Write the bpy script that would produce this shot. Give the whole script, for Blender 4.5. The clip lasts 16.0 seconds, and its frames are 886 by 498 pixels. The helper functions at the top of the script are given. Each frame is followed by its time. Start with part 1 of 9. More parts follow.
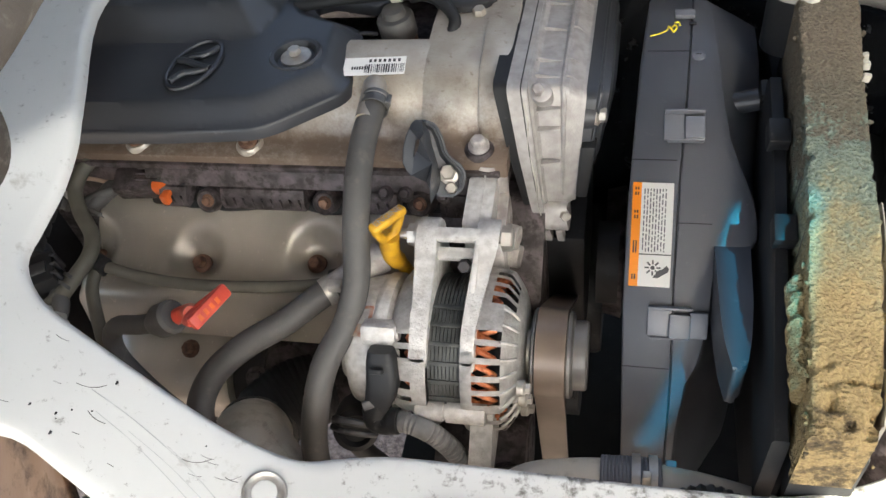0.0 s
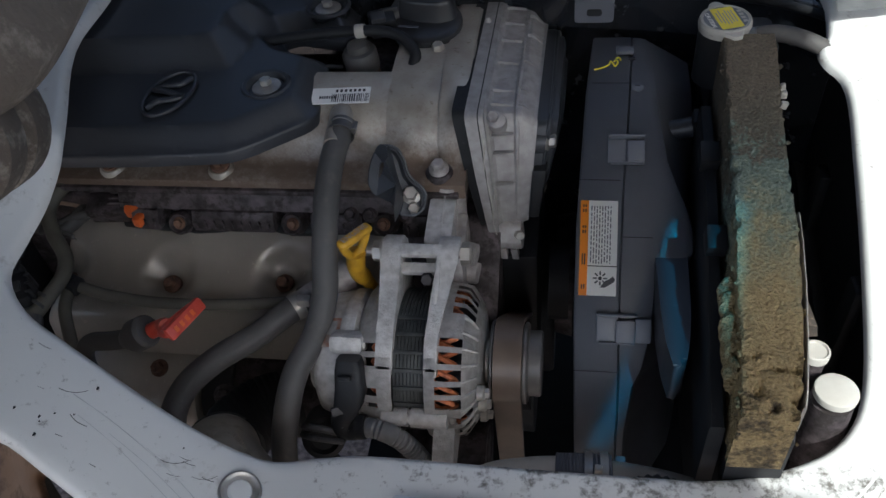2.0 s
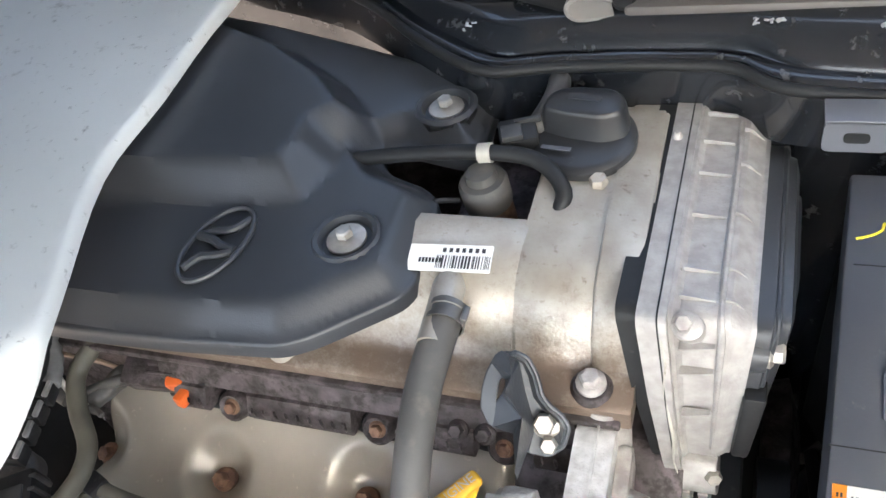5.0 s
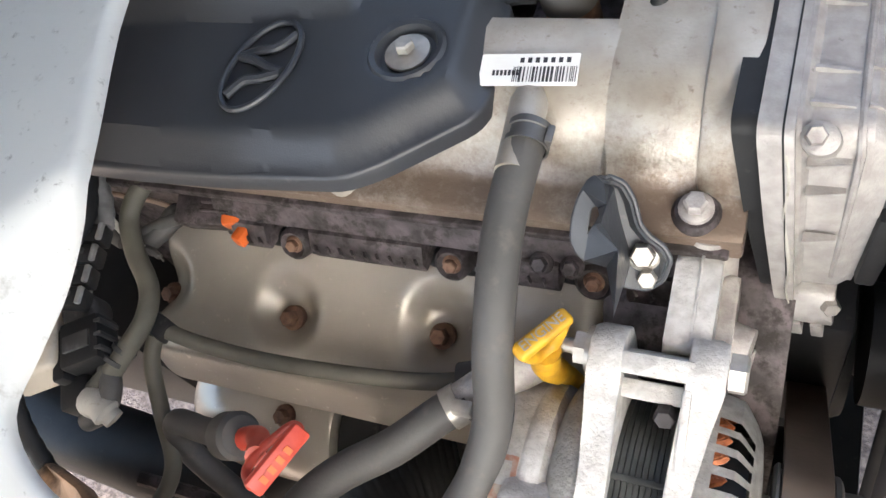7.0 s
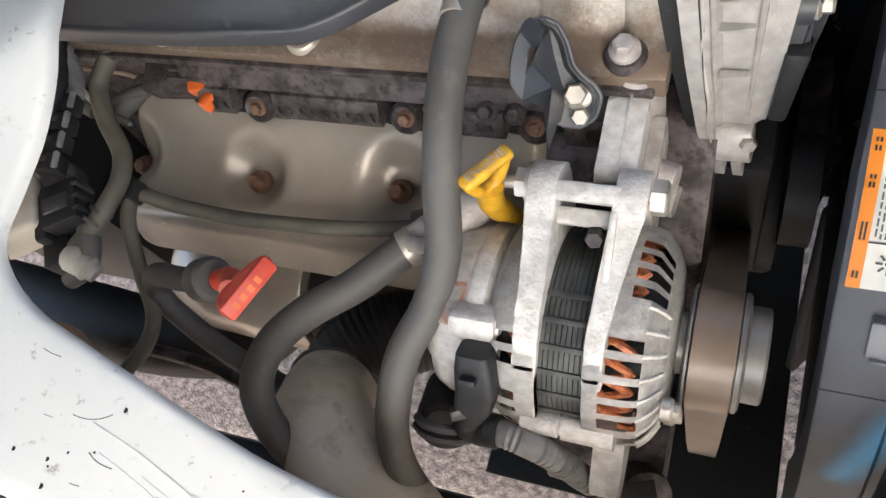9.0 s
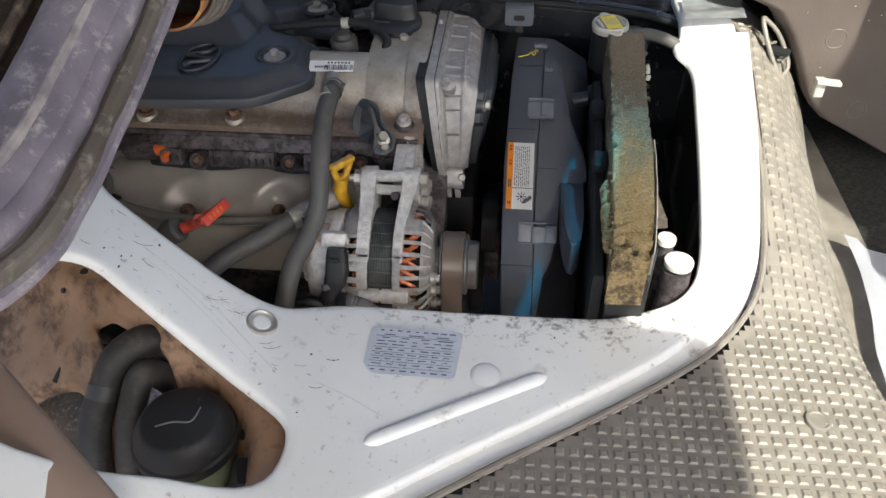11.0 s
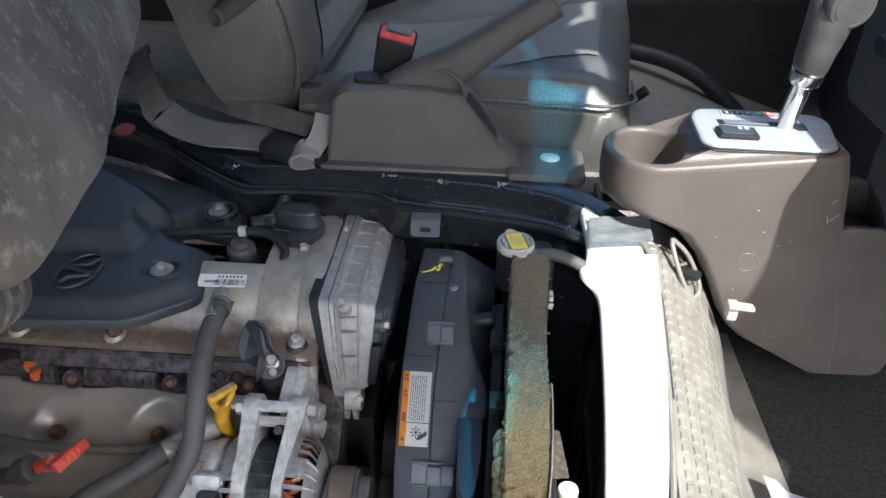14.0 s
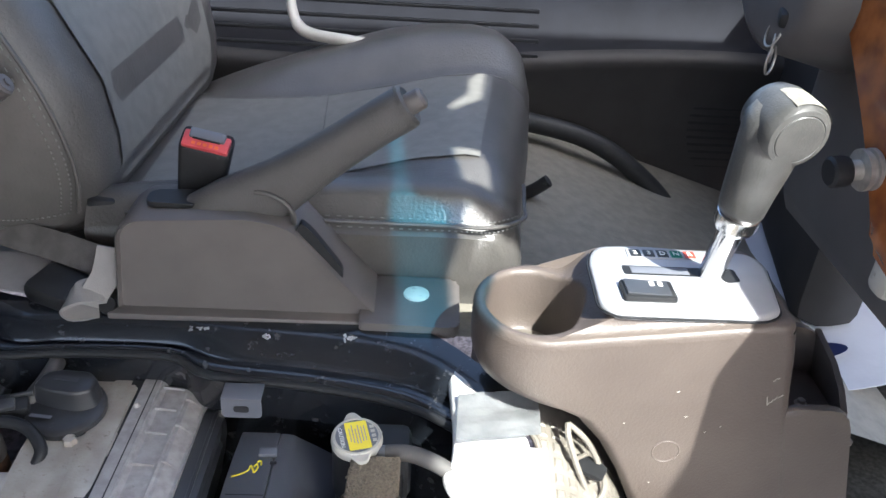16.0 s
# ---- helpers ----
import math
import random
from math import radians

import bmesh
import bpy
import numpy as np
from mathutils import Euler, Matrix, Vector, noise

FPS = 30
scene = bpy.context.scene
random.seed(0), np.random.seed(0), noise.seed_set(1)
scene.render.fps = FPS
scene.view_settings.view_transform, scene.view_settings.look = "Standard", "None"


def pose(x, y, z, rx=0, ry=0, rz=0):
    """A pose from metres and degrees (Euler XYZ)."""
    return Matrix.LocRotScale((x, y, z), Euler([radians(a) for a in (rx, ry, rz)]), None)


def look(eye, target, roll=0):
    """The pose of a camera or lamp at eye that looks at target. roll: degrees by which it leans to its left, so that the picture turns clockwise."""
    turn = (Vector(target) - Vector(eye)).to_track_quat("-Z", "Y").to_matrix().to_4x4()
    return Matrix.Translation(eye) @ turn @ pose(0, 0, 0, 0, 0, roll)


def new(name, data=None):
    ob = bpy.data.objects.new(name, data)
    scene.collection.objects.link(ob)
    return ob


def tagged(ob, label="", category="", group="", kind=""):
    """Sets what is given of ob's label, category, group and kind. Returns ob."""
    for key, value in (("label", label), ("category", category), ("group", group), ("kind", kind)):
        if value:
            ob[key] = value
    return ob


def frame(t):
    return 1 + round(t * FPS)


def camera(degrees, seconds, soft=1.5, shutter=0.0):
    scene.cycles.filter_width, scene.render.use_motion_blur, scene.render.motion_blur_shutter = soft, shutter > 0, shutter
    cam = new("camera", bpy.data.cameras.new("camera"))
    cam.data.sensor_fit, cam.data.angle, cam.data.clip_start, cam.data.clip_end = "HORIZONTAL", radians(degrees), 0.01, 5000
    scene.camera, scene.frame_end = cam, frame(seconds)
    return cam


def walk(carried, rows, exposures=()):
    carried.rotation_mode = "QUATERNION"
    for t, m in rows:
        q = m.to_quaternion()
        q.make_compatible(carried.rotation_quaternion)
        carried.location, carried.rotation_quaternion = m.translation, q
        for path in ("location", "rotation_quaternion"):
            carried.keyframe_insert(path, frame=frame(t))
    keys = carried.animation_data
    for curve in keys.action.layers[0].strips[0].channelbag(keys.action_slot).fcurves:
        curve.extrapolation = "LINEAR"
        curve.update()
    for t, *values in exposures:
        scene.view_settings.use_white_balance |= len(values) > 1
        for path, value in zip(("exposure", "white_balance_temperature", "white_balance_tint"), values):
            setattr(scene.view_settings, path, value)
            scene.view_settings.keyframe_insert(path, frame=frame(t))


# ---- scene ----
cam = camera(58.2, 16.0)
PATH = [
    (0, (0.168, 0.252, 1.304), (-0.259, 1.519, -0.184), -11.2),
    (0.5, (0.164, 0.208, 1.324), (-0.158, 1.618, -0.058), -7.0),
    (1, (0.172, 0.175, 1.336), (-0.132, 1.637, 0.005), -5.9),
    (1.5, (0.174, 0.164, 1.335), (-0.142, 1.61, -0.011), -6.8),
    (2, (0.169, 0.203, 1.321), (-0.144, 1.572, -0.103), -7.4),
    (2.5, (0.176, 0.278, 1.296), (-0.135, 1.596, -0.176), -6.9),
    (3, (0.183, 0.335, 1.292), (-0.148, 1.689, -0.143), -6.5),
    (3.5, (0.17, 0.39, 1.286), (-0.317, 1.74, -0.107), -10.4),
    (4, (0.162, 0.433, 1.273), (-0.378, 1.781, -0.102), -11.3),
    (4.5, (0.141, 0.461, 1.265), (-0.413, 1.789, -0.124), -11.7),
    (4.7, (0.134, 0.468, 1.262), (-0.488, 1.774, -0.119), -13.7),
    (6.8, (0.093, 0.507, 1.218), (-0.695, 1.428, -0.373), -26.9),
    (7, (0.092, 0.506, 1.217), (-0.676, 1.387, -0.406), -27.6),
    (7.5, (0.092, 0.496, 1.213), (-0.6, 1.319, -0.474), -27.6),
    (8, (0.098, 0.489, 1.212), (-0.582, 1.235, -0.515), -30.1),
    (8.5, (0.11, 0.474, 1.214), (-0.57, 1.218, -0.514), -30.2),
    (9, (0.125, 0.452, 1.224), (-0.561, 1.189, -0.504), -30.3),
    (9.5, (0.151, 0.34, 1.266), (-0.438, 1.192, -0.446), -22.0),
    (9.7, (0.155, 0.268, 1.278), (-0.343, 1.305, -0.358), -14.1),
    (10, (0.157, 0.174, 1.315), (-0.209, 1.399, -0.223), -7.8),
    (10.2, (0.157, 0.11, 1.334), (-0.135, 1.422, -0.147), -5.4),
    (12.3, (0.189, -0.17, 1.409), (0.133, 1.457, 0.248), 1.6),
    (12.5, (0.195, -0.17, 1.417), (0.131, 1.475, 0.28), 1.4),
    (13, (0.216, -0.121, 1.425), (0.178, 1.544, 0.317), 1.9),
    (13.5, (0.226, -0.048, 1.431), (0.185, 1.631, 0.345), 2.0),
    (14, (0.234, 0.049, 1.437), (0.181, 1.739, 0.368), 2.3),
    (14.5, (0.25, 0.154, 1.443), (0.216, 1.854, 0.391), 2.8),
    (15, (0.28, 0.247, 1.437), (0.314, 1.952, 0.393), 4.0),
    (15.5, (0.31, 0.31, 1.44), (0.406, 2.012, 0.395), 4.3),
    (16, (0.325, 0.338, 1.442), (0.426, 2.049, 0.412), 4.1),
]
LIGHTNESS = [(0, 2.35, 7000, 2), (0.7, 1.6, 6600, 3), (1.5, 0.65, 6000, 4), (2.3, 0.6, 5900, 4), (3.2, 1.85, 5500, 0), (4, 3.12, 6100, 0), (7, 2.9, 6900, 3), (8, 2.72, 6900, 3), (9, 2.6, 6950, 3), (10, 2.15, 7000, 4), (12.3, 1.1, 5900, 4), (14, 1.68, 5900, 4), (14.5, 2.04, 5900, 4), (15, 2.22, 5900, 4), (16, 2.25, 6050, 5)]
walk(cam, [(t, look(eye, target, roll)) for t, eye, target, roll in PATH], LIGHTNESS)

# ---- light ----
SUN_TO = Vector((0.324, -0.58, 0.81)).normalized()          # towards the sun: high, from the open passenger door
world = bpy.data.worlds.new("sky")
scene.world = world
world.use_nodes = True
wn = world.node_tree
sky = wn.nodes.new("ShaderNodeTexSky")
sky.sky_type = "NISHITA"
sky.sun_disc = False
sky.air_density, sky.dust_density, sky.ozone_density = 0.7, 4.0, 0.6
sky.sun_elevation = math.asin(SUN_TO.z)
sky.sun_rotation = math.atan2(SUN_TO.x, SUN_TO.y)
wn.links.new(sky.outputs[0], wn.nodes["Background"].inputs[0])
wn.nodes["Background"].inputs[1].default_value = 0.15
sun_data = bpy.data.lights.new("sun", "SUN")
sun_data.energy, sun_data.angle, sun_data.color = 3.8, radians(0.6), (1.0, 0.95, 0.87)
sun = new("sun", sun_data)
sun.matrix_world = look((0, 0, 5) , Vector((0, 0, 5)) - SUN_TO)

# ---- materials ----
MATS = {}


def material(name, color, rough=0.5, metal=0.0, dark=None, scale=40.0, amount=0.5, bump=0.1, fine=300.0, dirt=None, dirt_scale=12.0,
             dirt_cover=0.5, spec=0.5, coat=0.0, bump_dist=0.001, glass=0.0):
    """A node material with a coarse colour change, a fine grain in the relief and, if asked, blotches of dirt."""
    m = bpy.data.materials.new(name)
    m.use_nodes = True
    nt = m.node_tree
    b = nt.nodes["Principled BSDF"]
    tc = nt.nodes.new("ShaderNodeTexCoord")
    n1 = nt.nodes.new("ShaderNodeTexNoise")
    n1.inputs["Scale"].default_value, n1.inputs["Detail"].default_value = scale, 6
    nt.links.new(tc.outputs["Object"], n1.inputs["Vector"])
    mix = nt.nodes.new("ShaderNodeMix")
    mix.data_type = "RGBA"
    ramp = nt.nodes.new("ShaderNodeValToRGB")
    ramp.color_ramp.elements[0].position, ramp.color_ramp.elements[1].position = 0.5 - 0.14, 0.5 + 0.14
    nt.links.new(n1.outputs["Fac"], ramp.inputs["Fac"])
    nt.links.new(ramp.outputs["Color"], mix.inputs["Factor"])
    d = dark or tuple(c * (1 - 0.45 * amount) for c in color)
    mix.inputs["A"].default_value, mix.inputs["B"].default_value = (*d, 1), (*color, 1)
    last = mix.outputs["Result"]
    if dirt:
        n2 = nt.nodes.new("ShaderNodeTexNoise")
        n2.inputs["Scale"].default_value, n2.inputs["Detail"].default_value, n2.inputs["Roughness"].default_value = dirt_scale, 9, 0.7
        nt.links.new(tc.outputs["Object"], n2.inputs["Vector"])
        r2 = nt.nodes.new("ShaderNodeValToRGB")
        r2.color_ramp.elements[0].position, r2.color_ramp.elements[1].position = dirt_cover - 0.07, dirt_cover + 0.06
        r2.color_ramp.elements[1].color = (0.85, 0.85, 0.85, 1)
        nt.links.new(n2.outputs["Fac"], r2.inputs["Fac"])
        m2 = nt.nodes.new("ShaderNodeMix")
        m2.data_type = "RGBA"
        m2.inputs["B"].default_value = (*dirt, 1)
        nt.links.new(r2.outputs["Color"], m2.inputs["Factor"])
        nt.links.new(last, m2.inputs["A"])
        last = m2.outputs["Result"]
        ma = nt.nodes.new("ShaderNodeMath")
        ma.operation, ma.use_clamp = "MULTIPLY_ADD", True
        ma.inputs[1].default_value, ma.inputs[2].default_value = 0.35, rough
        nt.links.new(r2.outputs["Color"], ma.inputs[0])
        nt.links.new(ma.outputs[0], b.inputs["Roughness"])
    nt.links.new(last, b.inputs["Base Color"])
    if not dirt:
        b.inputs["Roughness"].default_value = rough
    b.inputs["Metallic"].default_value = metal
    b.inputs["Specular IOR Level"].default_value = spec
    b.inputs["Coat Weight"].default_value = coat
    if glass:
        b.inputs["Transmission Weight"].default_value = glass
    if bump:
        n3 = nt.nodes.new("ShaderNodeTexNoise")
        n3.inputs["Scale"].default_value, n3.inputs["Detail"].default_value = fine, 4
        nt.links.new(tc.outputs["Object"], n3.inputs["Vector"])
        bp = nt.nodes.new("ShaderNodeBump")
        bp.inputs["Strength"].default_value, bp.inputs["Distance"].default_value = bump, bump_dist
        nt.links.new(n3.outputs["Fac"], bp.inputs["Height"])
        nt.links.new(bp.outputs["Normal"], b.inputs["Normal"])
    MATS[name] = m
    return m


WHITE = material("white_paint", (0.69, 0.695, 0.675), 0.32, dark=(0.61, 0.615, 0.60), scale=5, bump=0.10, fine=120, dirt=(0.30, 0.285, 0.25), dirt_scale=26, dirt_cover=0.68, coat=0.2)
DARKPAINT = material("dark_body_paint", (0.012, 0.015, 0.020), 0.22, dark=(0.010, 0.012, 0.016), scale=20, bump=0.12, fine=90, dirt=(0.10, 0.10, 0.10), dirt_scale=60, dirt_cover=0.66, coat=0.5)
COVER = material("black_cover_plastic", (0.042, 0.046, 0.054), 0.36, dark=(0.033, 0.036, 0.042), scale=12, bump=0.12, fine=900, dirt=(0.12, 0.12, 0.125), dirt_scale=60, dirt_cover=0.72)
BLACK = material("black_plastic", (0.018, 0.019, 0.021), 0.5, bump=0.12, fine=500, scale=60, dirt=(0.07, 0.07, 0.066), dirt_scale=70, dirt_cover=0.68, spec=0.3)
SHROUD = material("grey_black_shroud_plastic", (0.135, 0.143, 0.165), 0.40, dark=(0.105, 0.112, 0.131), scale=8, bump=0.1, fine=600, dirt=(0.22, 0.22, 0.22), dirt_scale=110, dirt_cover=0.73)
RUBBER = material("grey_rubber_hose", (0.078, 0.075, 0.073), 0.6, dark=(0.060, 0.058, 0.056), scale=24, bump=0.12, fine=700, dirt=(0.115, 0.107, 0.098), dirt_scale=60, dirt_cover=0.60)
CORR = material("black_corrugated_conduit", (0.040, 0.041, 0.044), 0.45, bump=0.1, scale=60, dirt=(0.10, 0.10, 0.10), dirt_scale=80, dirt_cover=0.62)
ALU = material("cast_aluminium", (0.50, 0.48, 0.465), 0.5, 0.3, dark=(0.30, 0.275, 0.265), scale=90, bump=0.45, fine=600, dirt=(0.22, 0.195, 0.175), dirt_scale=170, dirt_cover=0.68)
ALUBRIGHT = material("pale_oxidised_aluminium", (0.60, 0.59, 0.57), 0.55, 0.25, dark=(0.44, 0.425, 0.405), scale=130, bump=0.8, fine=450, dirt=(0.29, 0.265, 0.235), dirt_scale=210, dirt_cover=0.69)
OILY = material("oil_stained_aluminium", (0.43, 0.405, 0.36), 0.33, 0.3, dark=(0.33, 0.295, 0.25), scale=38, bump=0.35, fine=420, dirt=(0.20, 0.155, 0.12), dirt_scale=150, dirt_cover=0.66)
DARKALU = material("grimy_dark_aluminium", (0.117, 0.098, 0.105), 0.5, 0.3, dark=(0.031, 0.026, 0.027), scale=60, bump=0.5, fine=350, dirt=(0.03, 0.025, 0.023), dirt_scale=85, dirt_cover=0.55)
SHIELD = material("dull_steel_heat_shield", (0.68, 0.635, 0.565), 0.25, 0.25, dark=(0.55, 0.51, 0.45), scale=9, bump=0.15, fine=220, dirt=(0.25, 0.16, 0.10), dirt_scale=150, dirt_cover=0.70)
RUST = material("rusty_steel", (0.20, 0.115, 0.075), 0.7, 0.3, dark=(0.10, 0.055, 0.04), scale=150, bump=0.5, fine=600)
STEEL = material("zinc_steel", (0.50, 0.48, 0.44), 0.40, 0.6, dark=(0.36, 0.34, 0.31), scale=90, bump=0.15, fine=500)
CHROME = material("chrome", (0.70, 0.70, 0.71), 0.18, 1.0, amount=0.1, bump=0.02)
STATOR = material("dark_stator_steel", (0.065, 0.068, 0.065), 0.55, 0.2, dark=(0.025, 0.027, 0.026), scale=60, bump=0.4, fine=400)
COPPER = material("copper_wire", (0.60, 0.20, 0.085), 0.35, 0.4, dark=(0.26, 0.075, 0.03), scale=200, bump=0.1)
PULLEY = material("worn_brown_belt", (0.165, 0.128, 0.102), 0.33, 0.2, dark=(0.115, 0.088, 0.07), scale=25, bump=0.1, fine=300)
FOAM = material("crumbling_foam", (0.38, 0.295, 0.165), 0.95, dark=(0.25, 0.20, 0.125), scale=70, amount=0.8, bump=1.0, fine=420, bump_dist=0.004, dirt=(0.10, 0.085, 0.065), dirt_scale=20, dirt_cover=0.62, spec=0.1)
YELLOW = material("yellow_plastic", (0.62, 0.35, 0.025), 0.45, dark=(0.45, 0.24, 0.02), scale=120, bump=0.15)
RED = material("red_plastic", (0.55, 0.085, 0.05), 0.42, dark=(0.40, 0.04, 0.025), scale=60, bump=0.1)
ORANGE = material("orange_plastic", (0.70, 0.14, 0.03), 0.4, scale=80, bump=0.1)
PAPER = material("white_label", (0.80, 0.80, 0.78), 0.4, amount=0.12, bump=0.0)
LABELORANGE = material("orange_label_print", (0.85, 0.30, 0.02), 0.4, amount=0.1, bump=0.0)
INK = material("black_print", (0.03, 0.03, 0.035), 0.5, amount=0.1, bump=0.0)
BLUEPLATE = material("pale_grey_blue_plate", (0.50, 0.53, 0.59), 0.35, 0.1, amount=0.25, scale=60, bump=0.03)
BLUEINK = material("dark_blue_print", (0.07, 0.08, 0.115), 0.5, amount=0.1, bump=0.0)
CAPYELLOW = material("yellow_sticker", (0.80, 0.66, 0.04), 0.4, amount=0.15, bump=0.0)
MAT = material("taupe_vinyl_mat", (0.185, 0.168, 0.142), 0.5, dark=(0.135, 0.122, 0.103), scale=40, bump=0.2, fine=500, dirt=(0.13, 0.115, 0.095), dirt_scale=55, dirt_cover=0.66)
CARPET = material("dark_carpet", (0.05, 0.048, 0.043), 0.95, dark=(0.028, 0.027, 0.024), scale=200, bump=0.9, fine=900, bump_dist=0.003, spec=0.1)
TAUPE = material("taupe_console_plastic", (0.102, 0.083, 0.072), 0.45, dark=(0.088, 0.071, 0.062), scale=16, bump=0.35, fine=420, bump_dist=0.0012)
GREYTRIM = material("grey_brake_cover_plastic", (0.108, 0.098, 0.094), 0.45, dark=(0.090, 0.082, 0.079), scale=20, bump=0.25, fine=700)
SILVER = material("silver_plastic", (0.40, 0.405, 0.42), 0.35, 0.3, amount=0.15, bump=0.03)
LEATHER = material("charcoal_leather", (0.086, 0.081, 0.076), 0.34, dark=(0.070, 0.066, 0.062), scale=25, bump=0.4, fine=300, bump_dist=0.0014)
LEATHER2 = material("perforated_grey_leather", (0.165, 0.160, 0.147), 0.5, dark=(0.138, 0.133, 0.122), scale=60, bump=0.5, fine=600, bump_dist=0.0012)
THREAD = material("grey_thread", (0.20, 0.20, 0.19), 0.7, bump=0.2)
WEBBING = material("grey_belt_webbing", (0.17, 0.165, 0.165), 0.7, dark=(0.12, 0.118, 0.118), scale=80, bump=0.4, fine=700)
GREYVINYL = material("dusty_grey_seat_cloth", (0.155, 0.135, 0.115), 0.85, dark=(0.075, 0.062, 0.050), scale=11, bump=0.6, fine=420, dirt=(0.26, 0.235, 0.205), dirt_scale=90, dirt_cover=0.60)
PURPLEVINYL = material("worn_purple_grey_seat_pan", (0.225, 0.20, 0.235), 0.5, dark=(0.13, 0.115, 0.14), scale=40, bump=0.5, fine=160, dirt=(0.40, 0.37, 0.36), dirt_scale=130, dirt_cover=0.60)
BROWNPAN = material("dusty_brown_seat_underside", (0.075, 0.056, 0.042), 0.7, dark=(0.028, 0.022, 0.018), scale=20, bump=0.4, fine=250, dirt=(0.22, 0.17, 0.115), dirt_scale=160, dirt_cover=0.60)
RUSTTUBE = material("orange_rust_tube", (0.42, 0.19, 0.06), 0.7, dark=(0.22, 0.10, 0.04), scale=40, bump=0.3)
BEIGE = material("beige_primer_metal", (0.32, 0.195, 0.115), 0.5, dark=(0.19, 0.112, 0.066), scale=9, bump=0.25, fine=200, dirt=(0.04, 0.026, 0.018), dirt_scale=16, dirt_cover=0.54)
BROWNTRIM = material("brown_trim", (0.33, 0.235, 0.18), 0.45, dark=(0.27, 0.19, 0.145), scale=10, bump=0.15, fine=300)
GROUNDM = material("pinkish_asphalt", (0.25, 0.205, 0.19), 0.9, dark=(0.10, 0.082, 0.076), scale=90, amount=0.8, bump=0.8, fine=220, bump_dist=0.006, spec=0.2)
DOORTRIM = material("dark_door_trim", (0.036, 0.035, 0.036), 0.6, dark=(0.03, 0.029, 0.03), scale=20, bump=0.2, fine=600, spec=0.3)
WOOD = material("burl_wood_trim", (0.40, 0.13, 0.03), 0.18, dark=(0.17, 0.045, 0.012), scale=28, amount=0.9, bump=0.03, coat=0.8)
SHEET = material("white_paper_foot_mat", (0.52, 0.53, 0.57), 0.6, dark=(0.46, 0.47, 0.51), scale=8, bump=0.4, fine=25, bump_dist=0.004)
NAVY = material("navy_print", (0.01, 0.018, 0.10), 0.5, amount=0.1, bump=0.0)
LINER = material("sun_mask_grey", (0.30, 0.29, 0.28), 0.7, scale=6, bump=0.1)
TAPE = material("clear_packing_tape", (0.36, 0.37, 0.38), 0.15, dark=(0.25, 0.26, 0.27), scale=30, bump=0.6, fine=60, bump_dist=0.003)
CAPIVORY = material("ivory_plastic", (0.46, 0.445, 0.40), 0.5, dark=(0.36, 0.345, 0.31), scale=30, bump=0.15, dirt=(0.20, 0.18, 0.15), dirt_scale=60, dirt_cover=0.64)
PULLEYGREY = material("grey_pulley_steel", (0.17, 0.165, 0.16), 0.4, 0.4, dark=(0.10, 0.097, 0.095), scale=30, bump=0.1)
FLOORMAT = material("beige_rubber_floor", (0.20, 0.185, 0.155), 0.6, dark=(0.16, 0.147, 0.122), scale=60, bump=0.6, fine=130, bump_dist=0.003)
BLUESTEEL = material("blue_grey_painted_steel", (0.062, 0.069, 0.080), 0.42, dark=(0.040, 0.044, 0.052), scale=30, bump=0.25, fine=300, dirt=(0.15, 0.145, 0.135), dirt_scale=60, dirt_cover=0.66)
PALEPIPE = material("dusty_grey_intake_plastic", (0.60, 0.56, 0.485), 0.6, dark=(0.50, 0.46, 0.39), scale=14, bump=0.2, fine=350, dirt=(0.40, 0.365, 0.30), dirt_scale=35, dirt_cover=0.58)
GREEN = material("green_print", (0.01, 0.20, 0.12), 0.5, bump=0.0)
CAPMETAL = material("greenish_tank_plastic", (0.20, 0.22, 0.13), 0.5, scale=30)

tint = bpy.data.materials.new("cyan_tinted_glass")
tint.use_nodes = True
tn = tint.node_tree
tn.nodes.remove(tn.nodes["Principled BSDF"])
tb = tn.nodes.new("ShaderNodeBsdfTransparent")
tb.inputs["Color"].default_value = (0.09, 0.62, 0.84, 1)
tn.links.new(tb.outputs[0], tn.nodes["Material Output"].inputs["Surface"])
TINT = tint
PALETINT = tint.copy()
PALETINT.name = "pale_cyan_sun_filter"
for node in PALETINT.node_tree.nodes:
    if node.type == "BSDF_TRANSPARENT":
        node.inputs["Color"].default_value = (0.16, 0.46, 0.58, 1)

# ---- shape helpers ----
from mathutils import geometry


def part(name, bm, mat, parent, label="", angle=38):
    """Links a bmesh as one mesh object under a thing or a part."""
    big = [f for f in bm.faces if len(f.verts) > 4]
    if big:
        bmesh.ops.triangulate(bm, faces=big)
    me = bpy.data.meshes.new(name)
    bmesh.ops.recalc_face_normals(bm, faces=bm.faces[:])
    bm.to_mesh(me)
    bm.free()
    me.materials.append(mat)
    for p in me.polygons:
        p.use_smooth = True
    me.set_sharp_from_angle(angle=radians(angle))
    ob = new(name, me)
    if parent is not None:
        ob.parent = parent
        if parent.type == "EMPTY":
            ob.matrix_parent_inverse = Matrix.Translation(-parent.location)
    if label:
        ob["label"] = label
    return ob


def thing(name, at, label, category, group="", kind=""):
    ob = new(name)
    ob.empty_display_size = 0.02
    ob.location = at
    return tagged(ob, label, category, group, kind)


def solo(name, bm, mat, label, category, group="", kind="", angle=38):
    return tagged(part(name, bm, mat, None, "", angle), label, category, group, kind)


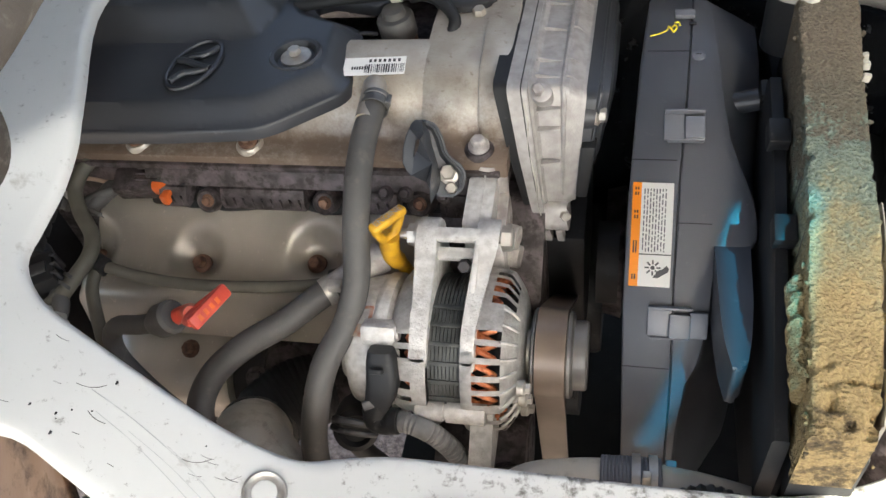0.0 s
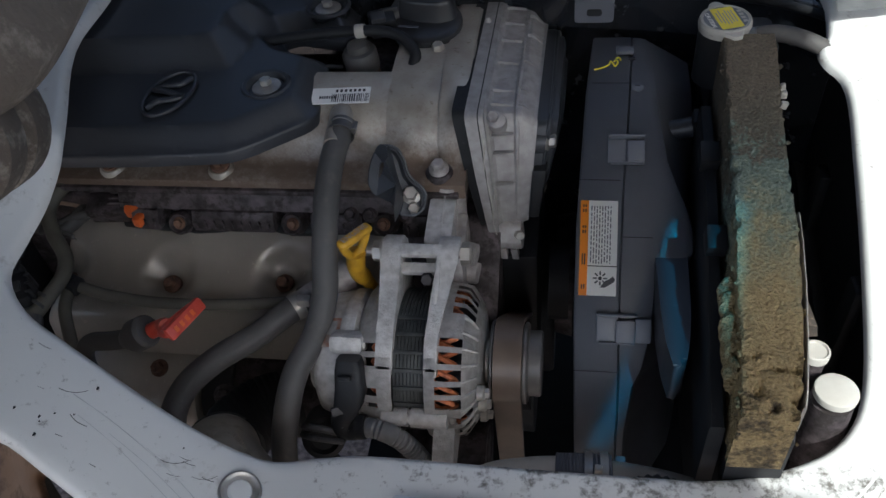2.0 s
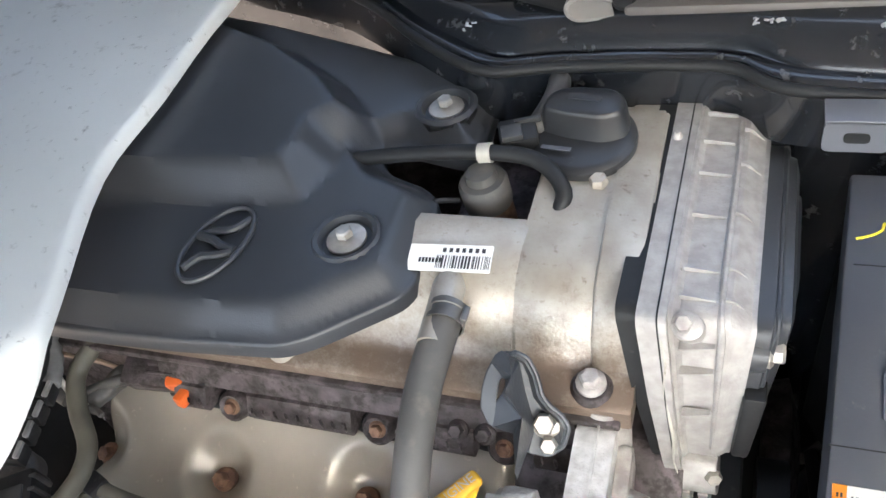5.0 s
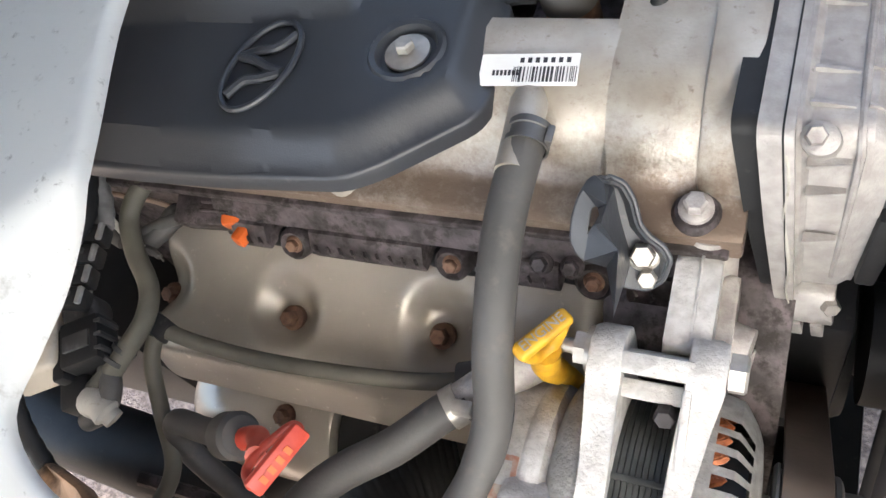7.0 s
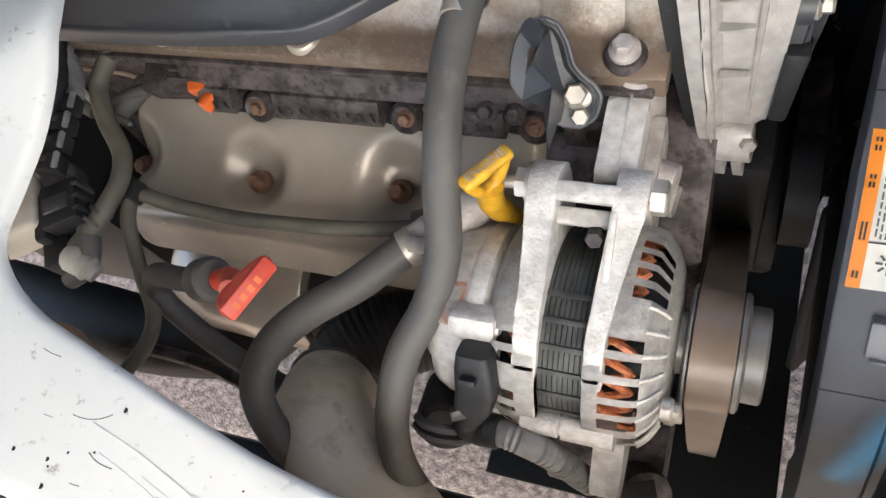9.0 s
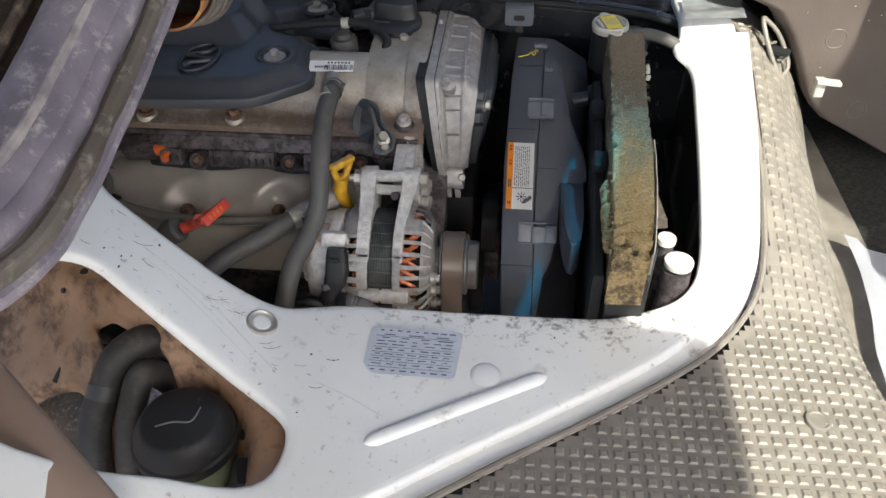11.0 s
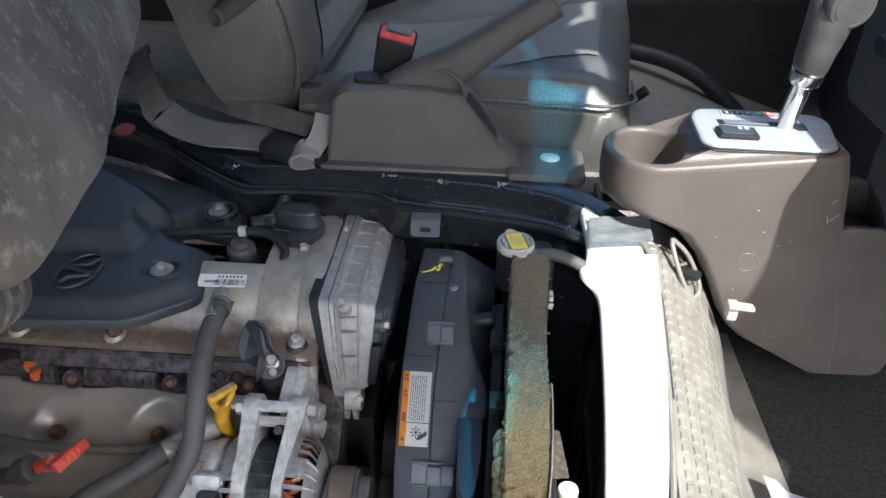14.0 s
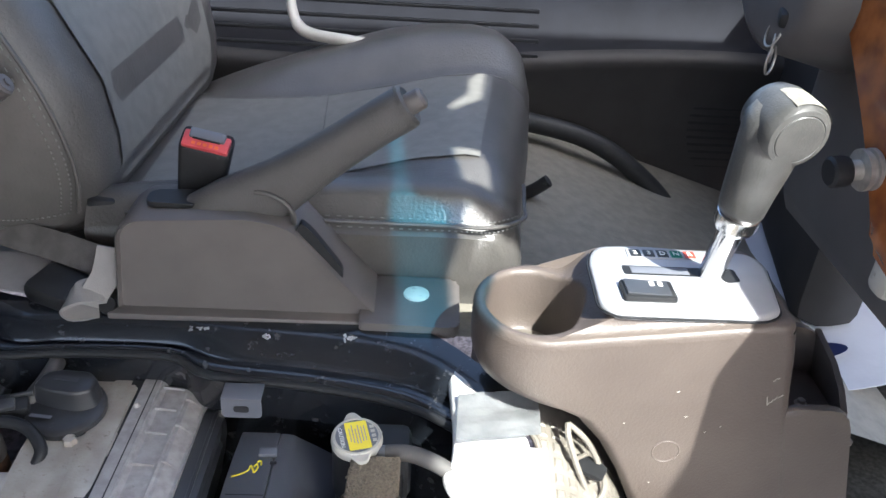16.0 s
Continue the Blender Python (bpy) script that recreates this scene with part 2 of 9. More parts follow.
def smooth_path(pts, steps=6, closed=False):
    """Catmull-Rom through the points."""
    p = [Vector(q) for q in pts]
    n = len(p)
    out = []
    for i in range(n if closed else n - 1):
        a, b, c, d = (p[(i + k) % n] if closed else p[min(max(i + k, 0), n - 1)] for k in (-1, 0, 1, 2))
        for s in range(steps):
            t = s / steps
            out.append(0.5 * ((2 * b) + (c - a) * t + (2 * a - 5 * b + 4 * c - d) * t * t + (3 * b - a - 3 * c + d) * t ** 3))
    if not closed:
        out.append(p[-1])
    return out


def ring_bridge(bm, a, b):
    n = len(a)
    for i in range(n):
        bm.faces.new((a[i], a[(i + 1) % n], b[(i + 1) % n], b[i]))


def tube(pts, r, n=14, bm=None, steps=6, cap=True, ridge=0.0, ridge_len=0.006, wave=0.0):
    """A round hose along a smooth path. ridge: depth of corrugations."""
    bm = bm or bmesh.new()
    path = smooth_path(pts, steps) if steps > 1 else [Vector(p) for p in pts]
    if ridge:
        dense = []
        for a, b in zip(path, path[1:]):
            k = max(1, int((b - a).length / (ridge_len / 4)))
            dense += [a.lerp(b, i / k) for i in range(k)]
        path = dense + [path[-1]]
    side = None
    rings, run = [], 0.0
    for i, p in enumerate(path):
        d = (path[min(i + 1, len(path) - 1)] - path[max(i - 1, 0)]).normalized()
        if side is None:
            side = d.orthogonal().normalized()
        side = (side - d * side.dot(d)).normalized()
        up = d.cross(side)
        if i:
            run += (p - path[i - 1]).length
        rr = r[min(i * len(r) // len(path), len(r) - 1)] if isinstance(r, (list, tuple)) else r
        if ridge:
            rr -= ridge * (0.5 + 0.5 * math.cos(2 * math.pi * run / ridge_len)) ** 2
        if wave:
            rr *= 1 + wave * noise.noise(p * 60)
        rings.append([bm.verts.new(p + rr * (math.cos(2 * math.pi * k / n) * side + math.sin(2 * math.pi * k / n) * up)) for k in range(n)])
    for a, b in zip(rings, rings[1:]):
        ring_bridge(bm, a, b)
    if cap:
        bm.faces.new(rings[0][::-1])
        bm.faces.new(rings[-1])
    return bm


def lathe(at, axis, profile, n=32, bm=None, turn=0.0):
    """A turned body: profile of (distance along the axis, radius)."""
    bm = bm or bmesh.new()
    at, axis = Vector(at), Vector(axis).normalized()
    side = axis.orthogonal().normalized()
    up = axis.cross(side)
    last = None
    for d, r in profile:
        c = at + axis * d
        if r < 1e-6:
            ring = bm.verts.new(c)
        else:
            ring = [bm.verts.new(c + r * (math.cos(2 * math.pi * k / n + turn) * side + math.sin(2 * math.pi * k / n + turn) * up)) for k in range(n)]
        if last is not None:
            if isinstance(last, list) and isinstance(ring, list):
                ring_bridge(bm, last, ring)
            elif isinstance(last, list):
                for k in range(n):
                    bm.faces.new((last[k], last[(k + 1) % n], ring))
            elif isinstance(ring, list):
                for k in range(n):
                    bm.faces.new((last, ring[(k + 1) % n], ring[k]))
        last = ring
    return bm


def disc(at, axis, r, h, n=28, e=0.0008, bm=None):
    """A flat cylinder with softened edges."""
    e = min(e, h / 3, r / 3)
    return lathe(at, axis, [(0, 0), (0, r - e), (e, r), (h - e, r), (h, r - e), (h, 0)], n, bm)


def box(c, s, b=0.0, rot=None, bm=None, seg=2, taper=1.0):
    """A box, softened by bevels. taper: size of its top against its foot."""
    bm = bm or bmesh.new()
    made = bmesh.ops.create_cube(bm, size=1.0)["verts"]
    m = rot.to_4x4() if rot is not None else Matrix.Identity(4)
    for v in made:
        k = taper if v.co.z > 0 else 1.0
        v.co = Vector((v.co.x * s[0] * k, v.co.y * s[1] * k, v.co.z * s[2]))
    if b:
        edges = list({e for v in made for e in v.link_edges})
        got = bmesh.ops.bevel(bm, geom=edges, offset=min(b, min(s) * 0.45), segments=seg, affect="EDGES", profile=0.5)
        made = list({v for f in got["faces"] for v in f.verts} | {v for v in made if v.is_valid})
    for v in made:
        v.co = m @ v.co + Vector(c)
    return bm


def turn(rx=0, ry=0, rz=0):
    return Euler([radians(a) for a in (rx, ry, rz)]).to_matrix()


def prism(poly, axis, a, b, bev=0.0, bm=None, seg=2, scale_b=1.0):
    """An outline in the plane across axis, drawn out from a to b."""
    bm = bm or bmesh.new()
    put = {"x": lambda u, v, w: (w, u, v), "y": lambda u, v, w: (u, w, v), "z": lambda u, v, w: (u, v, w)}[axis]
    cu, cv = sum(p[0] for p in poly) / len(poly), sum(p[1] for p in poly) / len(poly)
    lo = [bm.verts.new(put(u, v, a)) for u, v in poly]
    hi = [bm.verts.new(put(cu + (u - cu) * scale_b, cv + (v - cv) * scale_b, b)) for u, v in poly]
    f1, f2 = bm.faces.new(lo), bm.faces.new(hi)
    ring_bridge(bm, lo, hi)
    if bev:
        edges = list(set(f1.edges) | set(f2.edges))
        bmesh.ops.bevel(bm, geom=edges, offset=bev, segments=seg, affect="EDGES", profile=0.5)
    return bm


def rounded(poly, r=0.01, seg=4):
    """An outline with its corners rounded."""
    out = []
    n = len(poly)
    for i in range(n):
        p, a, b = Vector(poly[i]), Vector(poly[i - 1]), Vector(poly[(i + 1) % n])
        da, db = (a - p), (b - p)
        k = min(r, da.length * 0.45, db.length * 0.45)
        s, e = p + da.normalized() * k, p + db.normalized() * k
        for j in range(seg + 1):
            t = j / seg
            out.append(tuple((1 - t) ** 2 * s + 2 * t * (1 - t) * p + t * t * e))
    return out


def loft(sections, bm=None, cap=True):
    bm = bm or bmesh.new()
    rings = [[bm.verts.new(p) for p in s] for s in sections]
    for a, b in zip(rings, rings[1:]):
        ring_bridge(bm, a, b)
    if cap:
        bm.faces.new(rings[0][::-1])
        bm.faces.new(rings[-1])
    return bm


def inside(p, poly):
    hit = False
    n = len(poly)
    for i in range(n):
        (x1, y1), (x2, y2) = poly[i], poly[i - 1]
        if (y1 > p[1]) != (y2 > p[1]) and p[0] < (x2 - x1) * (p[1] - y1) / (y2 - y1) + x1:
            hit = not hit
    return hit


def sheet(outer, holes, height, step=0.02, lip=0.012, thick=0.0015, round_r=0.004):
    """Pressed sheet: an outline with holes, lifted to height(x, y), with rims turned down and rounded."""
    def drawn_back(lp, d):
        area = sum(lp[i - 1][0] * lp[i][1] - lp[i][0] * lp[i - 1][1] for i in range(len(lp)))
        s = math.copysign(d, area)
        res = []
        for i in range(len(lp)):
            a, b = lp[i - 1], lp[(i + 1) % len(lp)]
            tx, ty = b[0] - a[0], b[1] - a[1]
            k = math.hypot(tx, ty) or 1
            res.append((lp[i][0] + ty / k * s, lp[i][1] - tx / k * s))
        return res

    outer, holes = drawn_back(outer, -round_r), [drawn_back(h, round_r) for h in holes]
    loops = [[tuple(p) for p in outer]] + [[tuple(p) for p in h] for h in holes]
    pts, edges = [], []
    for lp in loops:
        k = len(pts)
        pts += lp
        edges += [(k + i, k + (i + 1) % len(lp)) for i in range(len(lp))]
    xs, ys = [p[0] for p in outer], [p[1] for p in outer]
    x = min(xs) + step / 2
    near = [Vector(p) for p in pts]
    while x < max(xs):
        y = min(ys) + step / 2
        while y < max(ys):
            if inside((x, y), outer) and not any(inside((x, y), h) for h in holes) and min((q - Vector((x, y))).length for q in near) > step * 0.45:
                pts.append((x, y))
            y += step
        x += step
    v, e, f, *_ = geometry.delaunay_2d_cdt([Vector(p) for p in pts], edges, [], 0, 1e-7)
    bm = bmesh.new()
    vs = [bm.verts.new((q.x, q.y, height(q.x, q.y))) for q in v]
    for tri in f:
        c = sum((v[i] for i in tri), Vector((0, 0))) / len(tri)
        if inside(c, outer) and not any(inside(c, h) for h in holes):
            bm.faces.new([vs[i] for i in tri])
    for q in [q for q in bm.verts if not q.link_faces]:
        bm.verts.remove(q)
    bm.normal_update()
    for k in range(3):                                   # the rounded rim, then the turned-down lip
        border = [q for q in bm.edges if len(q.link_faces) == 1]
        out_dir = {}
        if k == 0:
            for q in border:
                fc = q.link_faces[0].calc_center_median()
                for w in q.verts:
                    d = ((q.verts[0].co + q.verts[1].co) / 2 - fc)
                    d.z = 0
                    t = (q.verts[1].co - q.verts[0].co)
                    t.z = 0
                    if t.length > 1e-9:
                        t.normalize()
                        d -= t * d.dot(t)
                    out_dir[w] = out_dir.get(w, Vector()) + d.normalized()
        got = bmesh.ops.extrude_edge_only(bm, edges=border)["geom"]
        fresh = [g for g in got if isinstance(g, bmesh.types.BMVert)]
        if k == 0:
            keep = {}
            for q in border:
                pass
            for w in fresh:
                src = min((u for ed in w.link_edges for u in ed.verts if u is not w and u in out_dir), key=lambda u: (u.co - w.co).length)
                keep[w] = out_dir[src].normalized() if out_dir[src].length > 0 else Vector()
                w.co += keep[w] * round_r * 0.6 + Vector((0, 0, -round_r * 0.3))
            last_dir = keep
        elif k == 1:
            nxt = {}
            for w in fresh:
                src = min((u for ed in w.link_edges for u in ed.verts if u is not w and u in last_dir), key=lambda u: (u.co - w.co).length)
                nxt[w] = last_dir[src]
                w.co += last_dir[src] * round_r * 0.4 + Vector((0, 0, -round_r * 0.9))
            last_dir = nxt
        else:
            for w in fresh:
                w.co += Vector((0, 0, -lip))
    return bm


def bolt(parent, at, axis, r=0.008, mat=None, h=0.008, washer=True, name="bolt"):
    """A flanged hexagon bolt, head up along axis."""
    axis = Vector(axis).normalized()
    at = Vector(at)
    bm = bmesh.new()
    if washer:
        lathe(at, axis, [(-0.004, 0), (-0.004, r * 1.45), (0.0012, r * 1.45), (0.0028, r * 1.1), (0.0028, 0)], 20, bm)
    lathe(at + axis * 0.0026, axis, [(0, 0), (0, r), (h * 0.8, r), (h, r * 0.82), (h, 0)], 6, bm, 0.3)
    return part(name, bm, mat or STEEL, parent)


def words(text, size, m, mat, parent, name="lettering"):
    """Lettering as flat mesh, at the pose m (x along the line, y up)."""
    cu = bpy.data.curves.new(name, "FONT")
    cu.body, cu.size, cu.align_x, cu.align_y, cu.extrude = text, size, "CENTER", "CENTER", 0.0002
    tmp = bpy.data.objects.new(name, cu)
    scene.collection.objects.link(tmp)
    me = bpy.data.meshes.new_from_object(tmp.evaluated_get(bpy.context.evaluated_depsgraph_get()))
    bpy.data.objects.remove(tmp)
    me.transform(m)
    me.materials.clear()
    me.materials.append(mat)
    ob = new(name, me)
    if parent is not None:
        ob.parent = parent
        if parent.type == "EMPTY":
            ob.matrix_parent_inverse = Matrix.Translation(-parent.location)
    return ob


def frame_of(o, ux, uy):
    """A pose with origin o, x along ux and y along uy."""
    ux = Vector(ux).normalized()
    uy = Vector(uy)
    uy = (uy - ux * ux.dot(uy)).normalized()
    uz = ux.cross(uy)
    m = Matrix((ux, uy, uz)).transposed().to_4x4()
    m.translation = Vector(o)
    return m


def plate(m, w, h, t=0.0004, r=0.0, bm=None, at=(0, 0)):
    """A thin plate w by h in the plane of pose m, proud by t."""
    bm = bm or bmesh.new()
    poly = [(-w / 2, -h / 2), (w / 2, -h / 2), (w / 2, h / 2), (-w / 2, h / 2)]
    if r:
        poly = rounded(poly, r, 3)
    lo = [bm.verts.new(m @ Vector((x + at[0], y + at[1], 0))) for x, y in poly]
    hi = [bm.verts.new(m @ Vector((x + at[0], y + at[1], t))) for x, y in poly]
    bm.faces.new(lo[::-1]), bm.faces.new(hi)
    ring_bridge(bm, lo, hi)
    return bm

# ---- the setting ----
def soft(u, w=0.03):
    return 0.5 * (u + math.sqrt(u * u + w * w))


def panel_height(x, y):
    """The pressed panel under the lifted seat: level in its middle, rising to the rear arm and to the tunnel."""
    front = min(max((x - 0.27) / 0.06, 0), 1)
    rear = min(max((-0.14 - x) / 0.06, 0), 1)
    return min(0.803 + 0.65 * soft(-0.05 - x) + 0.5 * soft(y - 0.52) * front + 0.5 * soft(y - 0.57) * rear, 0.967)


bm = bmesh.new()
bmesh.ops.create_grid(bm, x_segments=60, y_segments=60, size=1.5)
bmesh.ops.create_grid(bm, x_segments=8, y_segments=8, size=900, matrix=Matrix.Translation((0, 0, -0.004)))
solo("ground", bm, GROUNDM, "pinkish grey gravelly asphalt under the van", "ground", kind="structure")

# unseen stand-in roof, its gaps cut to shape the patches of sun; never in view
KX, KY, MASK_Z = SUN_TO.x / SUN_TO.z, SUN_TO.y / SUN_TO.z, 1.92


def up_to_mask(x, y):
    """Where a sunbeam through the point (x, y) of the plane z = 1 meets the overhead mask."""
    return (x + (MASK_Z - 1) * KX, y + (MASK_Z - 1) * KY)


# gap outlines, traced back along the sun from the wanted lit patches
gap = [up_to_mask(*p) for p in ((0.455, -0.05), (0.455, 0.335), (0.367, 0.345), (0.367, 0.92), (0.318, 0.93), (0.318, 1.05), (0.292, 1.09), (0.272, 1.133), (0.265, 1.32), (0.286, 1.335), (0.298, 1.133), (0.336, 1.128), (0.355, 1.130), (0.41, 1.098), (0.66, 1.10),
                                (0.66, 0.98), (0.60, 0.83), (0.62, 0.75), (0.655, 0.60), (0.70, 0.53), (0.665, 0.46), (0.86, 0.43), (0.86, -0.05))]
small_gap = [up_to_mask(*p) for p in ((0.333, 1.375), (0.335, 1.323), (0.386, 1.377), (0.397, 1.477), (0.385, 1.505), (0.363, 1.478), (0.358, 1.417))]
shroud_gap = [up_to_mask(*p) for p in ((0.2952, 0.352), (0.3210, 0.352), (0.3190, 0.43), (0.3175, 0.52), (0.3175, 0.607), (0.2960, 0.607))]
front_gap = [up_to_mask(*p) for p in ((0.326, 1.243), (0.366, 1.236), (0.384, 1.190), (0.393, 1.140), (0.344, 1.152))]
roof = thing("sun_mask", (0, 0.5, MASK_Z), "unseen sheet above the cab, with gaps that shape the sun patches", "roof", kind="structure")
part("sun_mask_skin", sheet([(-0.75, -0.78), (1.7, -0.78), (1.7, 1.05), (-0.75, 1.05)], [gap, small_gap, front_gap, shroud_gap], lambda x, y: MASK_Z, 0.2, 0.03, 0.0015, 0.001), LINER, roof)
# added filter plates under the gaps turn some sun patches cyan
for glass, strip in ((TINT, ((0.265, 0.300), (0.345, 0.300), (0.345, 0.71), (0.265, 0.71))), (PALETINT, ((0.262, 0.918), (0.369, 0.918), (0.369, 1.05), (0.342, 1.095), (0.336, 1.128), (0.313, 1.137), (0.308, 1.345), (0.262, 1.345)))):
    part("tinted_glass", prism([up_to_mask(*p) for p in strip], "z", MASK_Z - 0.040, MASK_Z - 0.036), glass, roof, "cyan tinted glass")


# ---- seat base panel ----
opening = [(-0.229, 0.61), (-0.234, 0.575), (-0.234, 0.545), (-0.215, 0.523), (-0.185, 0.511), (-0.115, 0.488), (-0.075, 0.479), (-0.04, 0.476), (-0.01, 0.483),
           (0.03, 0.489), (0.12, 0.489), (0.22, 0.489), (0.285, 0.492), (0.335, 0.507), (0.366, 0.530), (0.381, 0.566), (0.386, 0.64), (0.387, 0.72),
           (0.385, 0.775), (0.370, 0.795), (0.366, 0.808), (0.374, 0.825), (0.372, 0.90), (0.36, 1.2), (0.1, 1.3), (-0.29, 1.3),
           (-0.303, 1.02), (-0.292, 0.88), (-0.285, 0.79), (-0.242, 0.685), (-0.229, 0.65)]
oval = [(-0.237, 0.395), (-0.222, 0.420), (-0.197, 0.431), (-0.166, 0.420), (-0.125, 0.402), (-0.08, 0.382), (-0.037, 0.360), (-0.010, 0.337), (-0.006, 0.305), (-0.022, 0.276),
        (-0.085, 0.264), (-0.14, 0.248), (-0.21, 0.25), (-0.245, 0.31)]
border = [(-0.60, 0.17), (-0.20, 0.17), (-0.03, 0.225), (0.06, 0.272), (0.135, 0.322), (0.233, 0.385), (0.291, 0.423), (0.343, 0.463), (0.386, 0.510), (0.411, 0.555), (0.424, 0.61),
          (0.430, 0.72), (0.430, 0.83), (0.41, 0.86), (0.39, 0.88), (0.37, 0.91), (0.30, 0.935), (0.0, 0.985), (-0.2, 1.08), (-0.60, 1.08)]
flat = lambda pts, k: [(p.x, p.y) for p in smooth_path([(a, b, 0) for a, b in pts], k, True)]
panel = thing("seat_base_panel", (0.1, 0.42, 0.80), "dirty white painted steel panel round the engine opening", "body panel", kind="structure")
near_open = [p for p in flat(opening, 4)]


skin_height = panel_height
PANEL = WHITE.copy()                                 # the same paint with black oily mottling along the near rim of the opening
PANEL.name = "white_paint_with_oily_rim"
pn = PANEL.node_tree
pb = pn.nodes["Principled BSDF"]
paint = pb.inputs["Base Color"].links[0].from_socket
coord = pn.nodes.new("ShaderNodeTexCoord")
split = pn.nodes.new("ShaderNodeSeparateXYZ")
pn.links.new(coord.outputs["Object"], split.inputs[0])
spots = pn.nodes.new("ShaderNodeTexNoise")
spots.inputs["Scale"].default_value, spots.inputs["Detail"].default_value, spots.inputs["Roughness"].default_value = 110, 9, 0.72
pn.links.new(coord.outputs["Object"], spots.inputs["Vector"])


def ranged(socket, a, b, lo, hi):
    r = pn.nodes.new("ShaderNodeMapRange")
    r.inputs[1].default_value, r.inputs[2].default_value, r.inputs[3].default_value, r.inputs[4].default_value = a, b, lo, hi
    pn.links.new(socket, r.inputs[0])
    return r.outputs[0]


def joined(a, b, how):
    m = pn.nodes.new("ShaderNodeMath")
    m.operation = how
    pn.links.new(a, m.inputs[0])
    pn.links.new(b, m.inputs[1])
    return m.outputs[0]


close = joined(joined(ranged(split.outputs["Y"], 0.435, 0.487, 0.0, 0.13), ranged(split.outputs["X"], -0.04, 0.14, 0.0, 1.0), "MULTIPLY"), ranged(split.outputs["Y"], 0.497, 0.512, 1.0, 0.0), "MULTIPLY")
cover_ = ranged(joined(spots.outputs["Fac"], close, "ADD"), 0.60, 0.74, 0.0, 0.85)
blend = pn.nodes.new("ShaderNodeMix")
blend.data_type = "RGBA"
blend.inputs["B"].default_value = (0.075, 0.062, 0.048, 1)
pn.links.new(cover_, blend.inputs["Factor"])
pn.links.new(paint, blend.inputs["A"])
pn.links.new(blend.outputs["Result"], pb.inputs["Base Color"])
part("skin", sheet(flat(border, 3), [near_open, flat(oval, 4)], skin_height, 0.0085, 0.005, 0.0015, 0.005), PANEL, panel, angle=50)
# outer flange: a step down, a flat rim, and a turned edge
rim_line = smooth_path([(x, y, 0) for x, y in border[1:13]], 6)
bm = bmesh.new()
rows = []
for i, p in enumerate(rim_line):
    d = (rim_line[min(i + 1, len(rim_line) - 1)] - rim_line[max(i - 1, 0)]).normalized()
    n = Vector((d.y, -d.x, 0))
    z = panel_height(p.x, p.y)
    rows.append([bm.verts.new((p.x + n.x * o, p.y + n.y * o, z + h)) for o, h in ((-0.003, -0.0012), (0.001, 0.0004), (0.0035, -0.001), (0.006, -0.006), (0.009, -0.0075), (0.021, -0.0078), (0.0235, -0.0065), (0.0255, -0.0085), (0.026, -0.02))])
for r0, r1 in zip(rows, rows[1:]):
    for k in range(8):
        bm.faces.new((r0[k], r0[k + 1], r1[k + 1], r1[k]))
part("outer_rim", bm, WHITE, panel, angle=60)
part("pressed_dimple", lathe((0.164, 0.407, panel_height(0.164, 0.407)), (0, 0, 1), [(-0.001, 0.0150), (0.0004, 0.0140), (0.0016, 0.0105), (0.0024, 0.006), (0.0026, 0)], 36), WHITE, panel)
ends = Vector((0.062, 0.322, 0)), Vector((0.222, 0.411, 0))
sec = []
for k in range(33):
    t = k / 32
    c = ends[0].lerp(ends[1], t)
    s_ = min(1, math.sqrt(max(1e-4, min(t, 1 - t) / 0.06)))
    n = Vector((-0.486, 0.874, 0))
    z = panel_height(c.x, c.y) - 0.0006
    sec.append([Vector((c.x, c.y, z)) + n * (0.0075 * s_ * math.cos(a)) + Vector((0, 0, 0.0062 * s_ * max(0, math.sin(a)))) for a in [math.pi * j / 10 for j in range(11)]])
part("pressed_ridge", loft(sec), WHITE, panel, angle=60)
plug = lathe((-0.055, 0.446, panel_height(-0.055, 0.446)), (0.36, 0, 1), [(-0.001, 0.0158), (0.0002, 0.0155), (0.0022, 0.0150), (0.003, 0.0135), (0.0018, 0.0125), (0.0008, 0.0105), (0.0012, 0)], 36)
part("ring_plug", plug, STEEL, panel, "zinc ring plug with a white centre")
part("plug_centre", lathe((-0.055, 0.446, panel_height(-0.055, 0.446) + 0.0006), (0.36, 0, 1), [(0.0, 0.0090), (0.0009, 0.0080), (0.0012, 0)], 30), WHITE, panel)

pm = frame_of((0.0945, 0.425, 0.8085), (0.088, -0.009, 0.007), (0.004, 0.052, 0.004))
idplate = part("id_plate", plate(pm, 0.089, 0.055, 0.0008, 0.004), BLUEPLATE, panel, "pale grey-blue identification plate printed with bars")
bm = bmesh.new()
random.seed(4)
for row, (yy, n, h) in enumerate(((0.0235, 9, 0.0018), (0.0185, 3, 0.0013), (0.0145, 4, 0.0013), (0.0105, 7, 0.0013), (0.0065, 5, 0.0013), (0.0005, 7, 0.0016), (-0.005, 7, 0.0012), (-0.0105, 7, 0.0012), (-0.0165, 6, 0.0012), (-0.0235, 8, 0.0018))):
    x = -0.039
    for k in range(n):
        w = random.uniform(0.35, 0.9) * 0.078 / n
        plate(pm, w * 0.9, h * 0.7, 0.0011, 0, bm, (x + 0.078 / n * 0.5, yy))
        x += 0.078 / n
for yy in (-0.0025, -0.0078, -0.0135, -0.02, 0.0165, 0.0032):
    plate(pm, 0.079, 0.00025, 0.0011, 0, bm, (0, yy))
for xx in (-0.028, -0.016, -0.004, 0.008, 0.02, 0.03):
    plate(pm, 0.00025, 0.0175, 0.0011, 0, bm, (xx, -0.0112))
part("plate_print", bm, BLUEINK, idplate)
